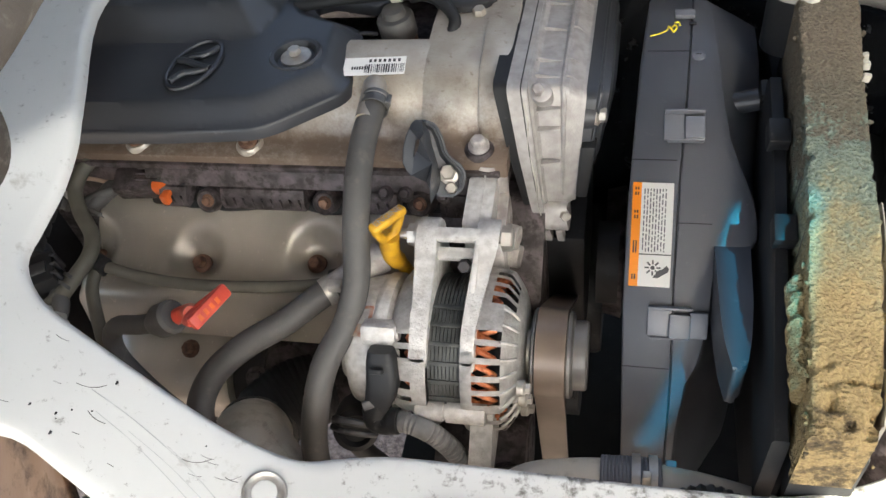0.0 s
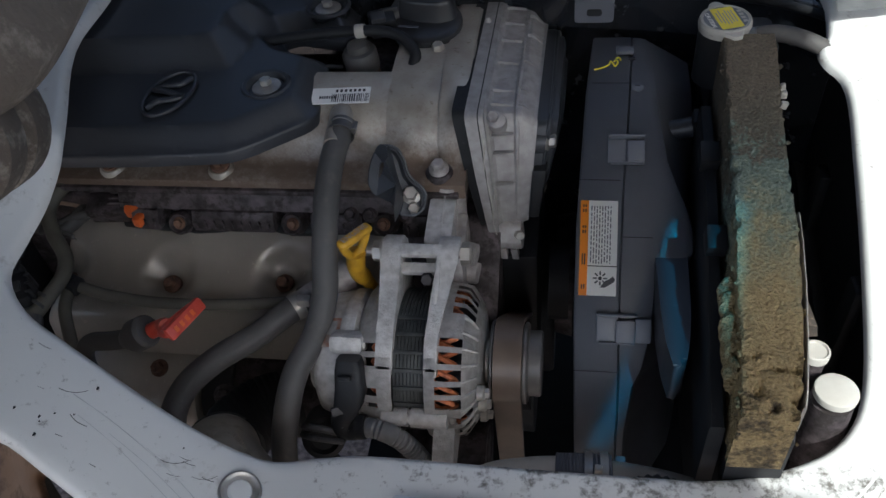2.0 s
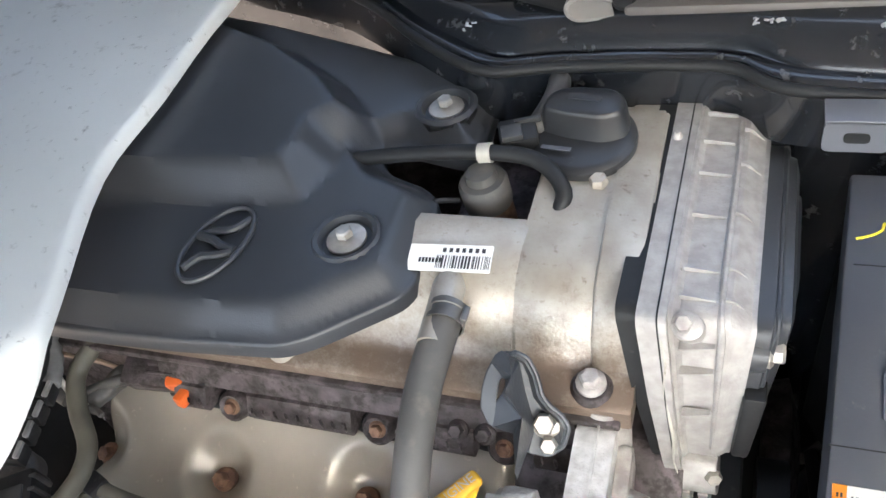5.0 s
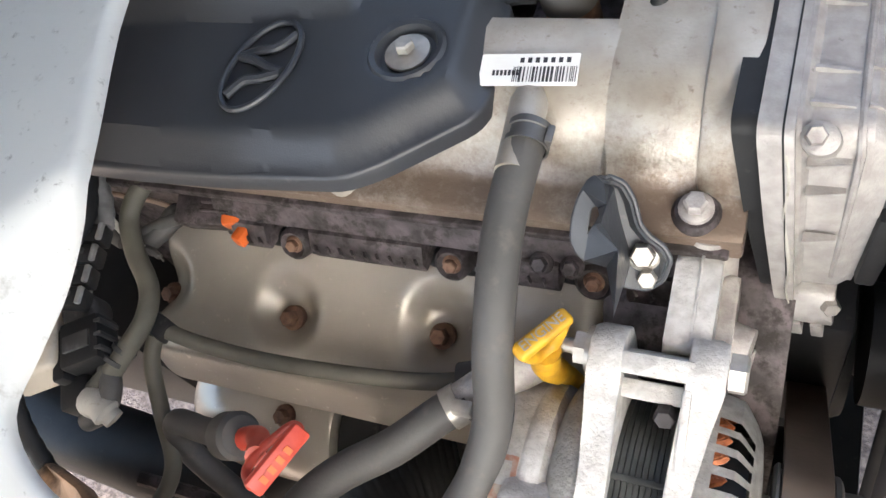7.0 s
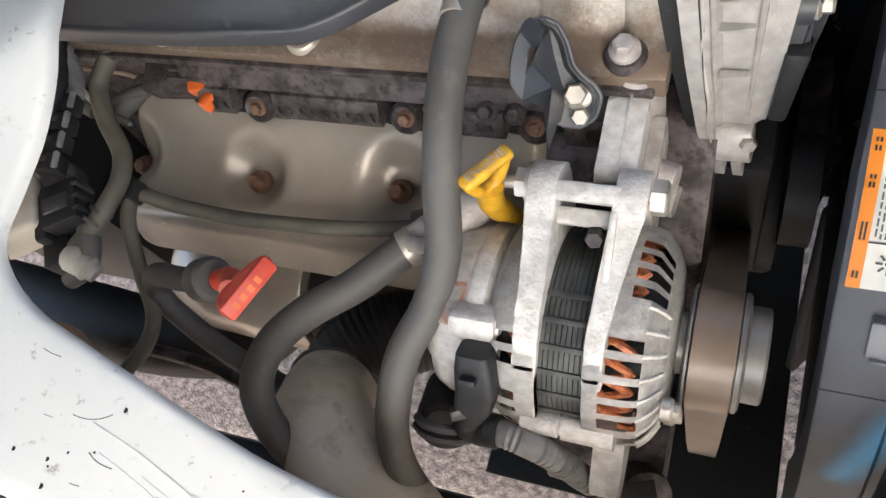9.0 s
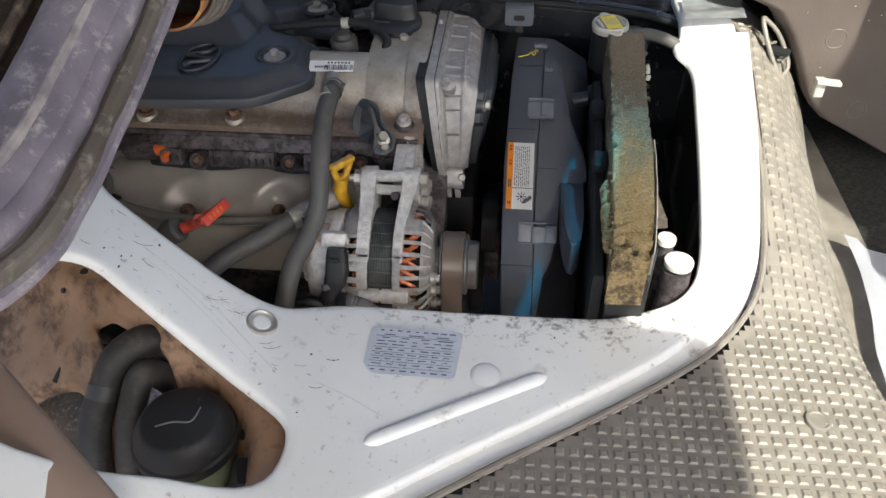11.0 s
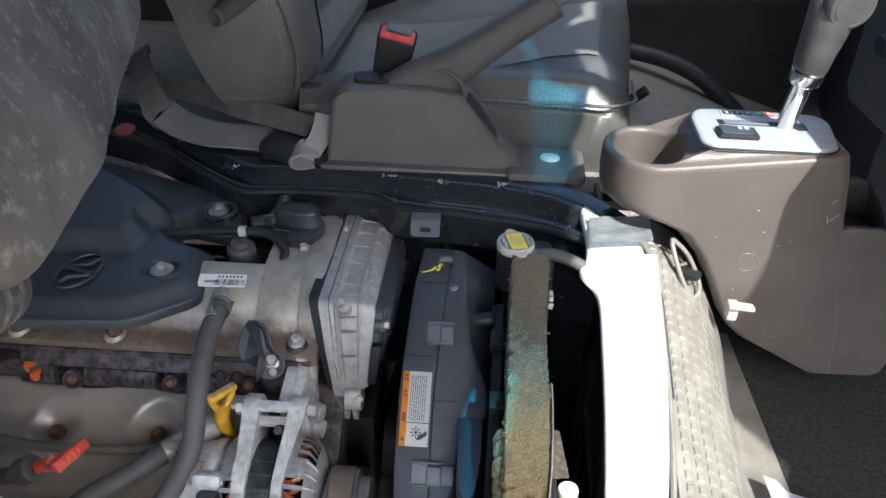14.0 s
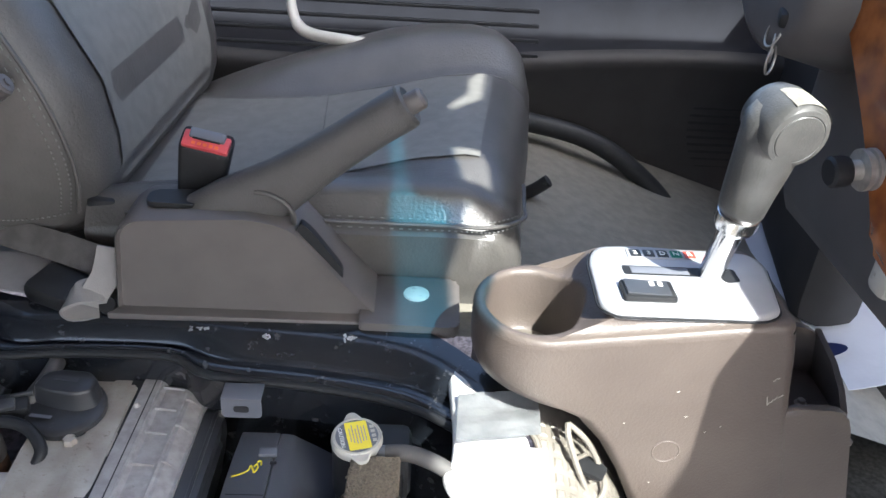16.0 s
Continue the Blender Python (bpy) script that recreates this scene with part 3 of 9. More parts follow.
SCRATCH = material("grey_scratch", (0.40, 0.41, 0.41), 0.6, dark=(0.56, 0.57, 0.56), scale=60, bump=0.1)
for line, r in ((((-0.167, 0.475), (-0.138, 0.4645), (-0.099, 0.445), (-0.065, 0.421), (-0.03, 0.393)), 0.0006), (((-0.140, 0.457), (-0.112, 0.444), (-0.085, 0.428)), 0.0004), (((-0.117, 0.456), (-0.104, 0.449)), 0.0005), (((0.01, 0.385), (0.04, 0.372), (0.075, 0.352)), 0.0004), (((-0.16, 0.462), (-0.13, 0.448), (-0.08, 0.417), (-0.04, 0.388)), 0.0004)):
    pts_ = smooth_path([(x, y, 0) for x, y in line], 8)
    part("scratch", tube([(p.x, p.y, skin_height(p.x, p.y) + 0.0001) for p in pts_], r * 0.6, 6, None, 1), SCRATCH, panel)
bm = bmesh.new()                                     # chips in the paint
random.seed(9)
for k in range(40):
    x, y = random.uniform(-0.22, 0.30), random.uniform(0.33, 0.55)
    if inside((x, y), near_open) or inside((x, y), flat(oval, 2)) or y < 0.30 + 0.5 * x + 0.02:
        continue
    if abs(x - 0.094) < 0.055 and abs(y - 0.425) < 0.04:
        continue
    r = random.uniform(0.0006, 0.0016)
    disc((x, y, skin_height(x, y) - 0.0002), (0, 0, 1), r, 0.0005, 7, 0.0001, bm)
part("paint_chips", bm, BLACK, panel, "small black paint chips")

bm = bmesh.new()                                     # scratches along the rear arm and below the plate
random.seed(31)
for k in range(34):
    if k < 24:
        c = Vector((random.uniform(-0.24, 0.02), 0, 0))
        c.y = 0.44 - 0.42 * (c.x + 0.12) + random.uniform(-0.035, 0.03)
        a = random.gauss(-0.45, 0.25)
    else:
        c = Vector((random.uniform(-0.02, 0.25), random.uniform(0.34, 0.44), 0))
        a = random.gauss(0.5, 0.5)
    if inside((c.x, c.y), near_open) or inside((c.x, c.y), flat(oval, 2)) or abs(c.x - 0.094) < 0.06 or c.y < 0.31 + 0.5 * c.x:
        continue
    n_ = random.randint(2, 6)
    pts = [c + Vector((math.cos(a + 0.15 * i), math.sin(a + 0.15 * i), 0)) * (0.004 * i) for i in range(n_)]
    tube([(p.x, p.y, skin_height(p.x, p.y) + 0.0001) for p in pts], random.uniform(0.00014, 0.0003), 5, bm, 2)
part("paint_scratch", bm, RUBBER, panel, "thin dark scratches in the paint")

# the tunnel flange along the far side of the opening
edge_low = [(-0.42, 1.13, 0.955), (-0.26, 1.075, 0.955), (-0.18, 1.03, 0.955), (-0.115, 0.975, 0.953), (-0.055, 0.938, 0.950), (0.0, 0.942, 0.950), (0.07, 0.944, 0.950), (0.115, 0.94, 0.950),
            (0.15, 0.920, 0.948), (0.25, 0.907, 0.948), (0.33, 0.888, 0.948), (0.37, 0.862, 0.95), (0.385, 0.845, 0.952)]
edge_up = [(-0.42, 1.19, 0.972), (-0.26, 1.125, 0.972), (-0.18, 1.075, 0.970), (-0.10, 1.01, 0.968), (-0.04, 0.985, 0.968), (0.0, 0.982, 0.968), (0.07, 0.980, 0.968), (0.115, 0.978, 0.968),
           (0.17, 0.976, 0.969), (0.27, 0.968, 0.969), (0.345, 0.950, 0.969), (0.40, 0.900, 0.969), (0.43, 0.86, 0.968)]
lo, hi = smooth_path(edge_low, 6), smooth_path(edge_up, 6)
prof = [(-0.03, -0.045), (0.0, -0.012), (0.0, -0.003), (0.06, 0.0), (0.16, -0.001), (0.22, -0.008), (0.34, -0.010), (0.40, -0.004), (0.62, 0.0), (0.70, 0.003), (1.0, 0.0), (1.25, -0.004), (1.3, -0.02)]
bm = bmesh.new()
rows = []
for a, b in zip(lo, hi):
    rows.append([bm.verts.new(a + (b - a) * t + Vector((0, 0, dz))) for t, dz in prof])
for r0, r1 in zip(rows, rows[1:]):
    for k in range(len(prof) - 1):
        bm.faces.new((r0[k], r0[k + 1], r1[k + 1], r1[k]))
flange = thing("tunnel_flange", (0.1, 0.95, 0.95), "glossy black pressed steel flange along the far edge of the engine opening", "body panel", kind="structure")
part("flange_skin", bm, DARKPAINT, flange, angle=55)
part("seal", tube([p + Vector((0, -0.001, -0.004)) for p in lo[::6]] + [lo[-1]], 0.0042, 10), BLACK, flange, "black rubber seal")
bm = bmesh.new()
prism(rounded([(0.167, 0.946), (0.167, 0.925), (0.203, 0.925), (0.203, 0.946)], 0.004), "y", 0.884, 0.8865, 0.0004, bm)
box((0.185, 0.895, 0.946), (0.036, 0.022, 0.0025), 0.0005, None, bm)
br = part("bracket", bm, SHROUD, flange, "grey sheet bracket with a slot")
part("slot", prism(rounded([(0.178, 0.939), (0.178, 0.932), (0.192, 0.932), (0.192, 0.939)], 0.0034), "y", 0.8832, 0.8838), BLACK, br)
random.seed(11)
bm = bmesh.new()
for x, y in ((-0.067, 0.957), (0.128, 0.957), (0.138, 0.955), (0.276, 0.952), (0.281, 0.948), (0.20, 0.948), (-0.15, 1.03)):
    for k in range(5):
        box((x + random.uniform(-.004, .004), y + random.uniform(-.004, .004), 0.968 + random.uniform(0, .003)), (random.uniform(.002, .005), random.uniform(.001, .003), 0.0012),
            0.0003, turn(random.uniform(-40, 40), random.uniform(-40, 40), random.uniform(0, 180)), bm, 1)
solo("plastic_crumbs", bm, SILVER, "shiny crumbs of clear plastic on the black flange", "debris", kind="stuff")

# clear tape over the joint
bm = bmesh.new()
n = 14
grid = [[bm.verts.new((0.375 + 0.072 * i / n + 0.004 * j / n, 0.815 + 0.055 * j / n + 0.010 * i / n, 0.9720 + 0.003 * math.sin(j * 0.5) * (j / n) + 0.0016 * noise.noise(Vector((i * 0.6, j * 0.6, 0))))) for j in range(n + 1)] for i in range(n + 1)]
for i in range(n):
    for j in range(n):
        bm.faces.new((grid[i][j], grid[i + 1][j], grid[i + 1][j + 1], grid[i][j + 1]))
bmesh.ops.solidify(bm, geom=bm.faces[:], thickness=0.0012)
solo("packing_tape", bm, TAPE, "strip of clear wrinkled tape over the panel joint", "tape", angle=80)

# ---- floor mat with raised squares, and the footwell ----
mat_edge = [(p.x, p.y) for p in smooth_path([(0.02, 0.20, 0), (0.16, 0.300, 0), (0.25, 0.358, 0), (0.362, 0.437, 0), (0.412, 0.49, 0), (0.440, 0.54, 0), (0.452, 0.61, 0), (0.456, 0.72, 0), (0.452, 0.83, 0), (0.425, 0.875, 0), (0.40, 0.905, 0)], 5)]


def mat_height(x, y):
    h = min(0.800 + 0.45 * soft(y - 0.50), 0.957)
    h -= 0.30 * soft(x - 0.475, 0.05) * min(max((y - 0.35) / 0.3, 0.25), 1)
    h -= (0.5 * soft(x - 0.475, 0.03) + 1.2 * soft(x - 0.515, 0.02)) * min(max((y - 0.50) / 0.28, 0), 1)
    h -= 1.6 * soft(x - 0.545 - 0.02 * math.sin(y * 9), 0.012)
    return max(h, 0.772)


xs = [0.02 + 0.0065 * i for i in range(92)]
ys = [0.10 + 0.0065 * j for j in range(128)]
bm = bmesh.new()
vs = {}
outer_mat = mat_edge + [(0.46, 0.93), (0.60, 0.93), (0.60, 0.10), (0.02, 0.10)]
for i, x in enumerate(xs):
    for j, y in enumerate(ys):
        if inside((x, y), outer_mat):
            vs[i, j] = bm.verts.new((x, y, mat_height(x, y)))
for (i, j), v in vs.items():
    if (i + 1, j) in vs and (i, j + 1) in vs and (i + 1, j + 1) in vs:
        bm.faces.new((v, vs[i + 1, j], vs[i + 1, j + 1], vs[i, j + 1]))
floor_mat = thing("floor_mat", (0.45, 0.45, 0.80), "taupe vinyl floor mat embossed with small squares, worn and dusty", "floor mat", kind="structure")
part("mat_sheet", bm, MAT, floor_mat, angle=80)
rim = [(x, y, mat_height(x, y) + 0.002) for x, y in mat_edge]
part("mat_edge", tube(rim, 0.0032, 8, None, 1), MAT, floor_mat)
verts, faces = [], []
pitch = 0.0125
for i in range(40):
    for j in range(60):
        x, y = 0.08 + pitch * i + 0.0 * j, 0.13 + pitch * j
        if not inside((x - 0.009, y + 0.006), outer_mat) or not inside((x + 0.004, y), outer_mat) or x > 0.535:
            continue
        k = len(verts)
        h, t = 0.0043, 0.0027
        for dx, dy, dz in ((-h, -h, 0), (h, -h, 0), (h, h, 0), (-h, h, 0), (-t, -t, .0016), (t, -t, .0016), (t, t, .0016), (-t, t, .0016)):
            verts.append((x + dx, y + dy, mat_height(x + dx, y + dy) + dz + 0.0001))
        faces += [(k + 4, k + 5, k + 6, k + 7)] + [(k + a, k + (a + 1) % 4, k + 4 + (a + 1) % 4, k + 4 + a) for a in range(4)]
me = bpy.data.meshes.new("embossed_squares")
me.from_pydata(verts, [], faces)
me.materials.append(MAT)
ob = new("embossed_squares", me)
ob.parent, ob.matrix_parent_inverse = floor_mat, Matrix.Translation(-floor_mat.location)
ob["kind"] = "stuff"
part("mat_stud", lathe((0.459, 0.38, mat_height(0.459, 0.38)), (0.1, 0, 1), [(0.0004, 0.0115), (0.0022, 0.011), (0.0026, 0.009), (0.0016, 0.008), (0.0018, 0)], 28), MAT, floor_mat, "round pressed stud")
bm = bmesh.new()
grid_n = 40
bmesh.ops.create_grid(bm, x_segments=grid_n, y_segments=grid_n, size=0.5)
for v in bm.verts:
    v.co = Vector((0.98 + v.co.x * 0.9, 0.60 + v.co.y * 1.3, 0))
    v.co.z = 0.768 + 0.25 * soft(v.co.x - 0.95, 0.08) + 0.003 * noise.noise(v.co * 9)
solo("footwell_floor", bm, CARPET, "dark dusty carpet of the front footwell", "floor", kind="structure", angle=80)
bm = bmesh.new()
bmesh.ops.create_grid(bm, x_segments=20, y_segments=20, size=0.5)
for v in bm.verts:
    v.co = Vector((0.20 + v.co.x * 1.5, max(1.36 + v.co.y * 0.80, 0.995 + 0.62 * max(0, 0.0 - 0.20 - v.co.x * 1.5)), 0.945 - 0.35 * soft(0.20 + v.co.x * 1.5 - 0.50, 0.06)))
solo("tunnel_floor", bm, FLOORMAT, "beige rubber floor covering by the driver seat", "floor", kind="structure", angle=80)

# added dark sheet, keeps the space behind the seats from showing bright
bm = bmesh.new()
prism([(-0.66, 0.30), (-0.64, 0.30), (-0.64, 1.75), (-0.66, 1.75)], "z", 0.85, MASK_Z - 0.05, 0, bm)
solo("cab_dark_backing", bm, DOORTRIM, "dark backing sheet added behind the cab seats", "wall", kind="structure")

# ---- engine ----
engine = thing("engine", (-0.1, 0.8, 0.6), "oil-stained four-cylinder diesel engine with a cast aluminium valve cover", "engine")
bm = bmesh.new()
prism(rounded([(0.735, 0.58), (0.735, 0.835), (0.99, 0.835), (0.99, 0.58)], 0.02), "x", -0.46, 0.07, 0.004, bm)
part("block", bm, DARKALU, engine, "grimy dark cylinder head and block")
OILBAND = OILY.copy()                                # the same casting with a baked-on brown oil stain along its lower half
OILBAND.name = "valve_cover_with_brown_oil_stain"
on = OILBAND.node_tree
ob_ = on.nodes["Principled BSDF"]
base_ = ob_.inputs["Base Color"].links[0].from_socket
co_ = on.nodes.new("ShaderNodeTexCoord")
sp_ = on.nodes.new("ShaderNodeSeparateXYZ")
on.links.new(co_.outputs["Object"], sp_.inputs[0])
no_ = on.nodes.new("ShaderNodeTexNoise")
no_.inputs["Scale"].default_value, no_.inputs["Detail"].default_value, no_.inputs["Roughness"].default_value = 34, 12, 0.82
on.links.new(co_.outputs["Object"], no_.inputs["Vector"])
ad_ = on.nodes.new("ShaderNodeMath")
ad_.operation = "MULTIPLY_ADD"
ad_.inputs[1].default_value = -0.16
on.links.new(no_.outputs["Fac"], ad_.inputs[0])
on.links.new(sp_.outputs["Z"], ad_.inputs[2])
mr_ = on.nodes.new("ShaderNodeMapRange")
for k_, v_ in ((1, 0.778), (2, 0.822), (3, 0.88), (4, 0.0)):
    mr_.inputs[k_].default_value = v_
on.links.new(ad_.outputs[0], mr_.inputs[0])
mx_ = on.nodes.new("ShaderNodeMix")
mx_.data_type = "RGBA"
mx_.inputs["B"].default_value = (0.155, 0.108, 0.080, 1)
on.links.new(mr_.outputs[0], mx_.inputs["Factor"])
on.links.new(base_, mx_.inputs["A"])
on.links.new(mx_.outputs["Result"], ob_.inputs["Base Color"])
# valve cover: a long rounded hump, and the square front end with the filler neck
prof = [(0.727, 0.842), (0.727, 0.857), (0.731, 0.860), (0.744, 0.861), (0.7505, 0.866), (0.757, 0.878), (0.7635, 0.890), (0.772, 0.9005), (0.782, 0.9070), (0.797, 0.9115), (0.815, 0.9130), (0.824, 0.9115), (0.829, 0.904), (0.830, 0.862), (0.830, 0.842)]
bm = prism(prof, "x", -0.44, 0.004, 0.0015)
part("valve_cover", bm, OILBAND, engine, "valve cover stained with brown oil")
prof2 = [(0.727, 0.842), (0.727, 0.857), (0.731, 0.860), (0.744, 0.861), (0.7505, 0.866), (0.757, 0.878), (0.7635, 0.890), (0.772, 0.9005), (0.782, 0.9070), (0.797, 0.9115), (0.82, 0.9130), (0.838, 0.9140), (0.846, 0.9150), (0.93, 0.915), (0.955, 0.908), (0.965, 0.89), (0.965, 0.842)]
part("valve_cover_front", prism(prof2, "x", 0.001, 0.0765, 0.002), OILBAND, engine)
prof3 = [(0.7495, 0.868), (0.756, 0.881), (0.7625, 0.8935), (0.771, 0.9040), (0.781, 0.9105), (0.797, 0.9150), (0.83, 0.9165), (0.90, 0.9180), (0.955, 0.912), (0.966, 0.89), (0.966, 0.842), (0.75, 0.842)]
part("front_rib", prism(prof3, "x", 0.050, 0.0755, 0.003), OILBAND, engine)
bm = bmesh.new()
box((-0.19, 0.731, 0.8465), (0.52, 0.016, 0.006), 0.0015, None, bm)
part("cover_gasket", bm, DARKALU, engine)
for x in (0.052, -0.155, -0.265, -0.36):
    bm = lathe((x, 0.742, 0.842), (0, -0.12, 1), [(0, 0), (0, 0.0135), (0.020, 0.0125), (0.0225, 0.0105), (0.0225, 0)], 22)
    boss = part("bolt_boss", bm, OILY if x < 0 else DARKALU, engine)
    bolt(boss, (x, 0.7395, 0.866), (0, -0.12, 1), 0.0062, RUST if x < 0 else ALU, 0.006)
bolt(engine, (0.040, 0.857, 0.9125), (0, -0.1, 1), 0.006, OILY, 0.006)
# head side below the gasket: cast ledge with chevron ribs, glow-plug screws
part("head_ledge", prism([(0.738, 0.846), (0.725, 0.8435), (0.7215, 0.836), (0.7185, 0.828), (0.738, 0.826)], "x", -0.262, 0.045, 0.0015), DARKALU, engine, "dull purple-grey cast ledge")
for x0, x1 in ((-0.250, -0.222), (-0.188, -0.106), (-0.070, -0.020), (0.018, 0.045)):
    part("ledge_step", prism([(0.738, 0.831), (0.716, 0.828), (0.7095, 0.817), (0.7105, 0.808), (0.738, 0.803)], "x", x0, x1, 0.0015), DARKALU, engine)
    x = x0 + 0.005
    while x < x1 - 0.004:
        part("cast_rib", box((x, 0.7105, 0.8165), (0.0018, 0.004, 0.011), 0.0005, turn(20, 0, 35)), DARKALU, engine)
        x += 0.009
bm = bmesh.new()
for k in range(70):
    box((-0.255 + 0.0042 * k, 0.7262, 0.8445), (0.0026, 0.0032, 0.0026), 0.0006, turn(0, 30, 25), bm, 1)
part("rope_edge", bm, DARKALU, engine, "knurled casting edge")
# a plain black box stands in for the shadow under the ledge
part("head_shadow_gap", box((-0.11, 0.741, 0.815), (0.33, 0.006, 0.045), 0.001), BLACK, engine, "black box for the shadow gap under the head ledge")
for x, z in ((-0.203, 0.800), (-0.088, 0.803), (0.0, 0.806)):
    b = lathe((x, 0.735, z), (0, -0.75, 0.5), [(0, 0), (0, 0.013), (0.026, 0.0115), (0.029, 0.009), (0.0265, 0.0065), (0.0265, 0)], 24)
    bo = part("screw_boss", b, DARKALU, engine)
    bolt(bo, Vector((x, 0.735, z)) + Vector((0, -0.75, 0.5)).normalized() * 0.025, (0, -0.75, 0.5), 0.0045, RUST, 0.004)
for x in (-0.03, -0.012, 0.022):
    bolt(engine, (x, 0.716, 0.829), (0, -0.6, 0.7), 0.0048, DARKALU, 0.005)
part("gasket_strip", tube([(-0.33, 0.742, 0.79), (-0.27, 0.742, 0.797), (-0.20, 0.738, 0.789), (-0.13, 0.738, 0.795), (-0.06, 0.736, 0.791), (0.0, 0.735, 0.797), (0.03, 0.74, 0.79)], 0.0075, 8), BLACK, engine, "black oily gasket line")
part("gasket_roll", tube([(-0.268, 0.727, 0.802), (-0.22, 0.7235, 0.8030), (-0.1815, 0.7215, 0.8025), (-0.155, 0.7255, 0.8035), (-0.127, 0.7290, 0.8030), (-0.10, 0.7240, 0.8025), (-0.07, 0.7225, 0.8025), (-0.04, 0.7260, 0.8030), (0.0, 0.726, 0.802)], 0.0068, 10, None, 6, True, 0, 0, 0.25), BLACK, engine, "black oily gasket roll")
# breather stub on the valve cover
part("breather_stub", lathe((-0.0385, 0.776, 0.9005), (0.04, -0.75, 0.0), [(-0.008, 0.0), (-0.006, 0.0075), (0.004, 0.0105), (0.022, 0.0098), (0.05, 0.0092), (0.05, 0)], 24), OILY, engine)

# barcode label on the valve cover
lm = frame_of((-0.0405, 0.7865, 0.9105), (1, 0.06, 0.0), (0, 1, 0.22))
lab = part("barcode_label", plate(lm, 0.054, 0.0190, 0.0009, 0.0008), PAPER, engine, "white barcode label")
random.seed(2)
bm = bmesh.new()
x = -0.008
while x < 0.026:
    w = random.choice((0.0004, 0.0008, 0.0013))
    plate(lm, w, 0.009, 0.0012, 0, bm, (x, -0.003))
    x += w + random.choice((0.0005, 0.0008, 0.0012))
for k in range(7):
    plate(lm, 0.0014, 0.0032, 0.0012, 0, bm, (-0.019 + k * 0.0022, -0.002))
    plate(lm, 0.0022, 0.003, 0.0012, 0, bm, (-0.004 + k * 0.0042, 0.0055))
part("barcode_print", bm, INK, lab)

# injector well behind the hump: fuel pipes, connector, brown injector body
well = thing("injector", (-0.035, 0.85, 0.86), "grey fuel injector with a rusty brown body and return hose", "injector")
part("well_floor", box((-0.03, 0.90, 0.862), (0.075, 0.13, 0.02), 0.004), DARKALU, well)
part("injector_body", lathe((-0.035, 0.858, 0.868), (-0.06, -0.05, 1), [(0, 0), (0, 0.016), (0.022, 0.016), (0.026, 0.014), (0.026, 0)], 26), RUST, well, "rusty brown injector body")
part("injector_cap", lathe((-0.0365, 0.857, 0.894), (-0.06, -0.05, 1), [(0, 0), (0, 0.0165), (0.002, 0.0172), (0.018, 0.0172), (0.021, 0.0155), (0.022, 0.011), (0.028, 0.010), (0.0285, 0)], 26), RUBBER, well, "grey injector cap")
part("return_hose", tube([(-0.135, 0.868, 0.918), (-0.085, 0.868, 0.925), (-0.035, 0.866, 0.93), (0.0, 0.862, 0.928), (0.02, 0.845, 0.918), (0.015, 0.83, 0.905)], 0.0055, 12), BLACK, well, "black return hose")
part("hose_clip", lathe((-0.040, 0.866, 0.929), (1, 0, 0.1), [(0, 0), (0, 0.0068), (0.009, 0.0068), (0.009, 0)], 16), CAPIVORY, well)
part("connector", box((-0.018, 0.886, 0.926), (0.026, 0.022, 0.020), 0.003, turn(10, 0, 20)), BLACK, well, "black wiring connector")
part("connector_latch", box((-0.020, 0.879, 0.9365), (0.014, 0.012, 0.005), 0.001, turn(10, 0, 20)), CORR, well)
part("connector_ridge", box((-0.012, 0.892, 0.937), (0.018, 0.003, 0.005), 0.001, turn(10, 0, 20)), CORR, well)
part("grey_hose", tube([(-0.010, 0.895, 0.925), (0.0, 0.915, 0.935), (0.0, 0.94, 0.935), (-0.01, 0.97, 0.925)], 0.008, 12), RUBBER, well)
part("wire", tube([(-0.055, 0.85, 0.90), (-0.07, 0.84, 0.905), (-0.06, 0.832, 0.89), (-0.05, 0.84, 0.875)], 0.0022, 8), BLACK, well)
for k in range(3):
    part("fuel_pipe", tube([(-0.06 + 0.018 * k, 0.955, 0.915), (-0.04 + 0.018 * k, 0.975, 0.935), (0.0 + 0.02 * k, 0.99, 0.93), (0.03 + 0.02 * k, 1.02, 0.90)], 0.0035, 8), DARKALU, well)

# oil filler cap: twelve-lobed rim, bar-shaped grip
cap = thing("oil_filler_cap", (0.018, 0.893, 0.915), "black plastic oil filler cap with a raised grip bar", "cap")
CAPBLACK = material("oily_black_cap_plastic", (0.030, 0.032, 0.036), 0.34, dark=(0.021, 0.022, 0.025), scale=40, bump=0.12, fine=600, dirt=(0.08, 0.08, 0.08), dirt_scale=80, dirt_cover=0.70)
ax = Vector((0, -0.10, 1))
part("rim", lathe((0.025, 0.893, 0.912), ax, [(0, 0), (0, 0.0335), (0.010, 0.0350), (0.0125, 0.0345), (0.0145, 0.0320), (0.0155, 0.0290), (0.0150, 0)], 48), CAPBLACK, cap)
grip_ = [[Vector((0.025 + x * k, 0.898 + y * k, 0.925 + z)) for x, y in rounded([(-0.026, 0.016), (-0.030, -0.004), (-0.012, -0.010), (0.014, -0.014), (0.029, -0.008), (0.029, 0.010), (0.018, 0.020), (-0.012, 0.022)], 0.006, 4)] for z, k in ((0.0, 1.06), (0.003, 1.0), (0.018, 0.93), (0.021, 0.89), (0.0222, 0.80))]
part("grip", loft(grip_), CAPBLACK, cap, "raised grip bar", 50)
part("grip_mark", prism(rounded([(0.014, 0.903), (0.014, 0.909), (0.036, 0.906), (0.036, 0.900)], 0.002), "z", 0.9470, 0.9476), COVER, cap)
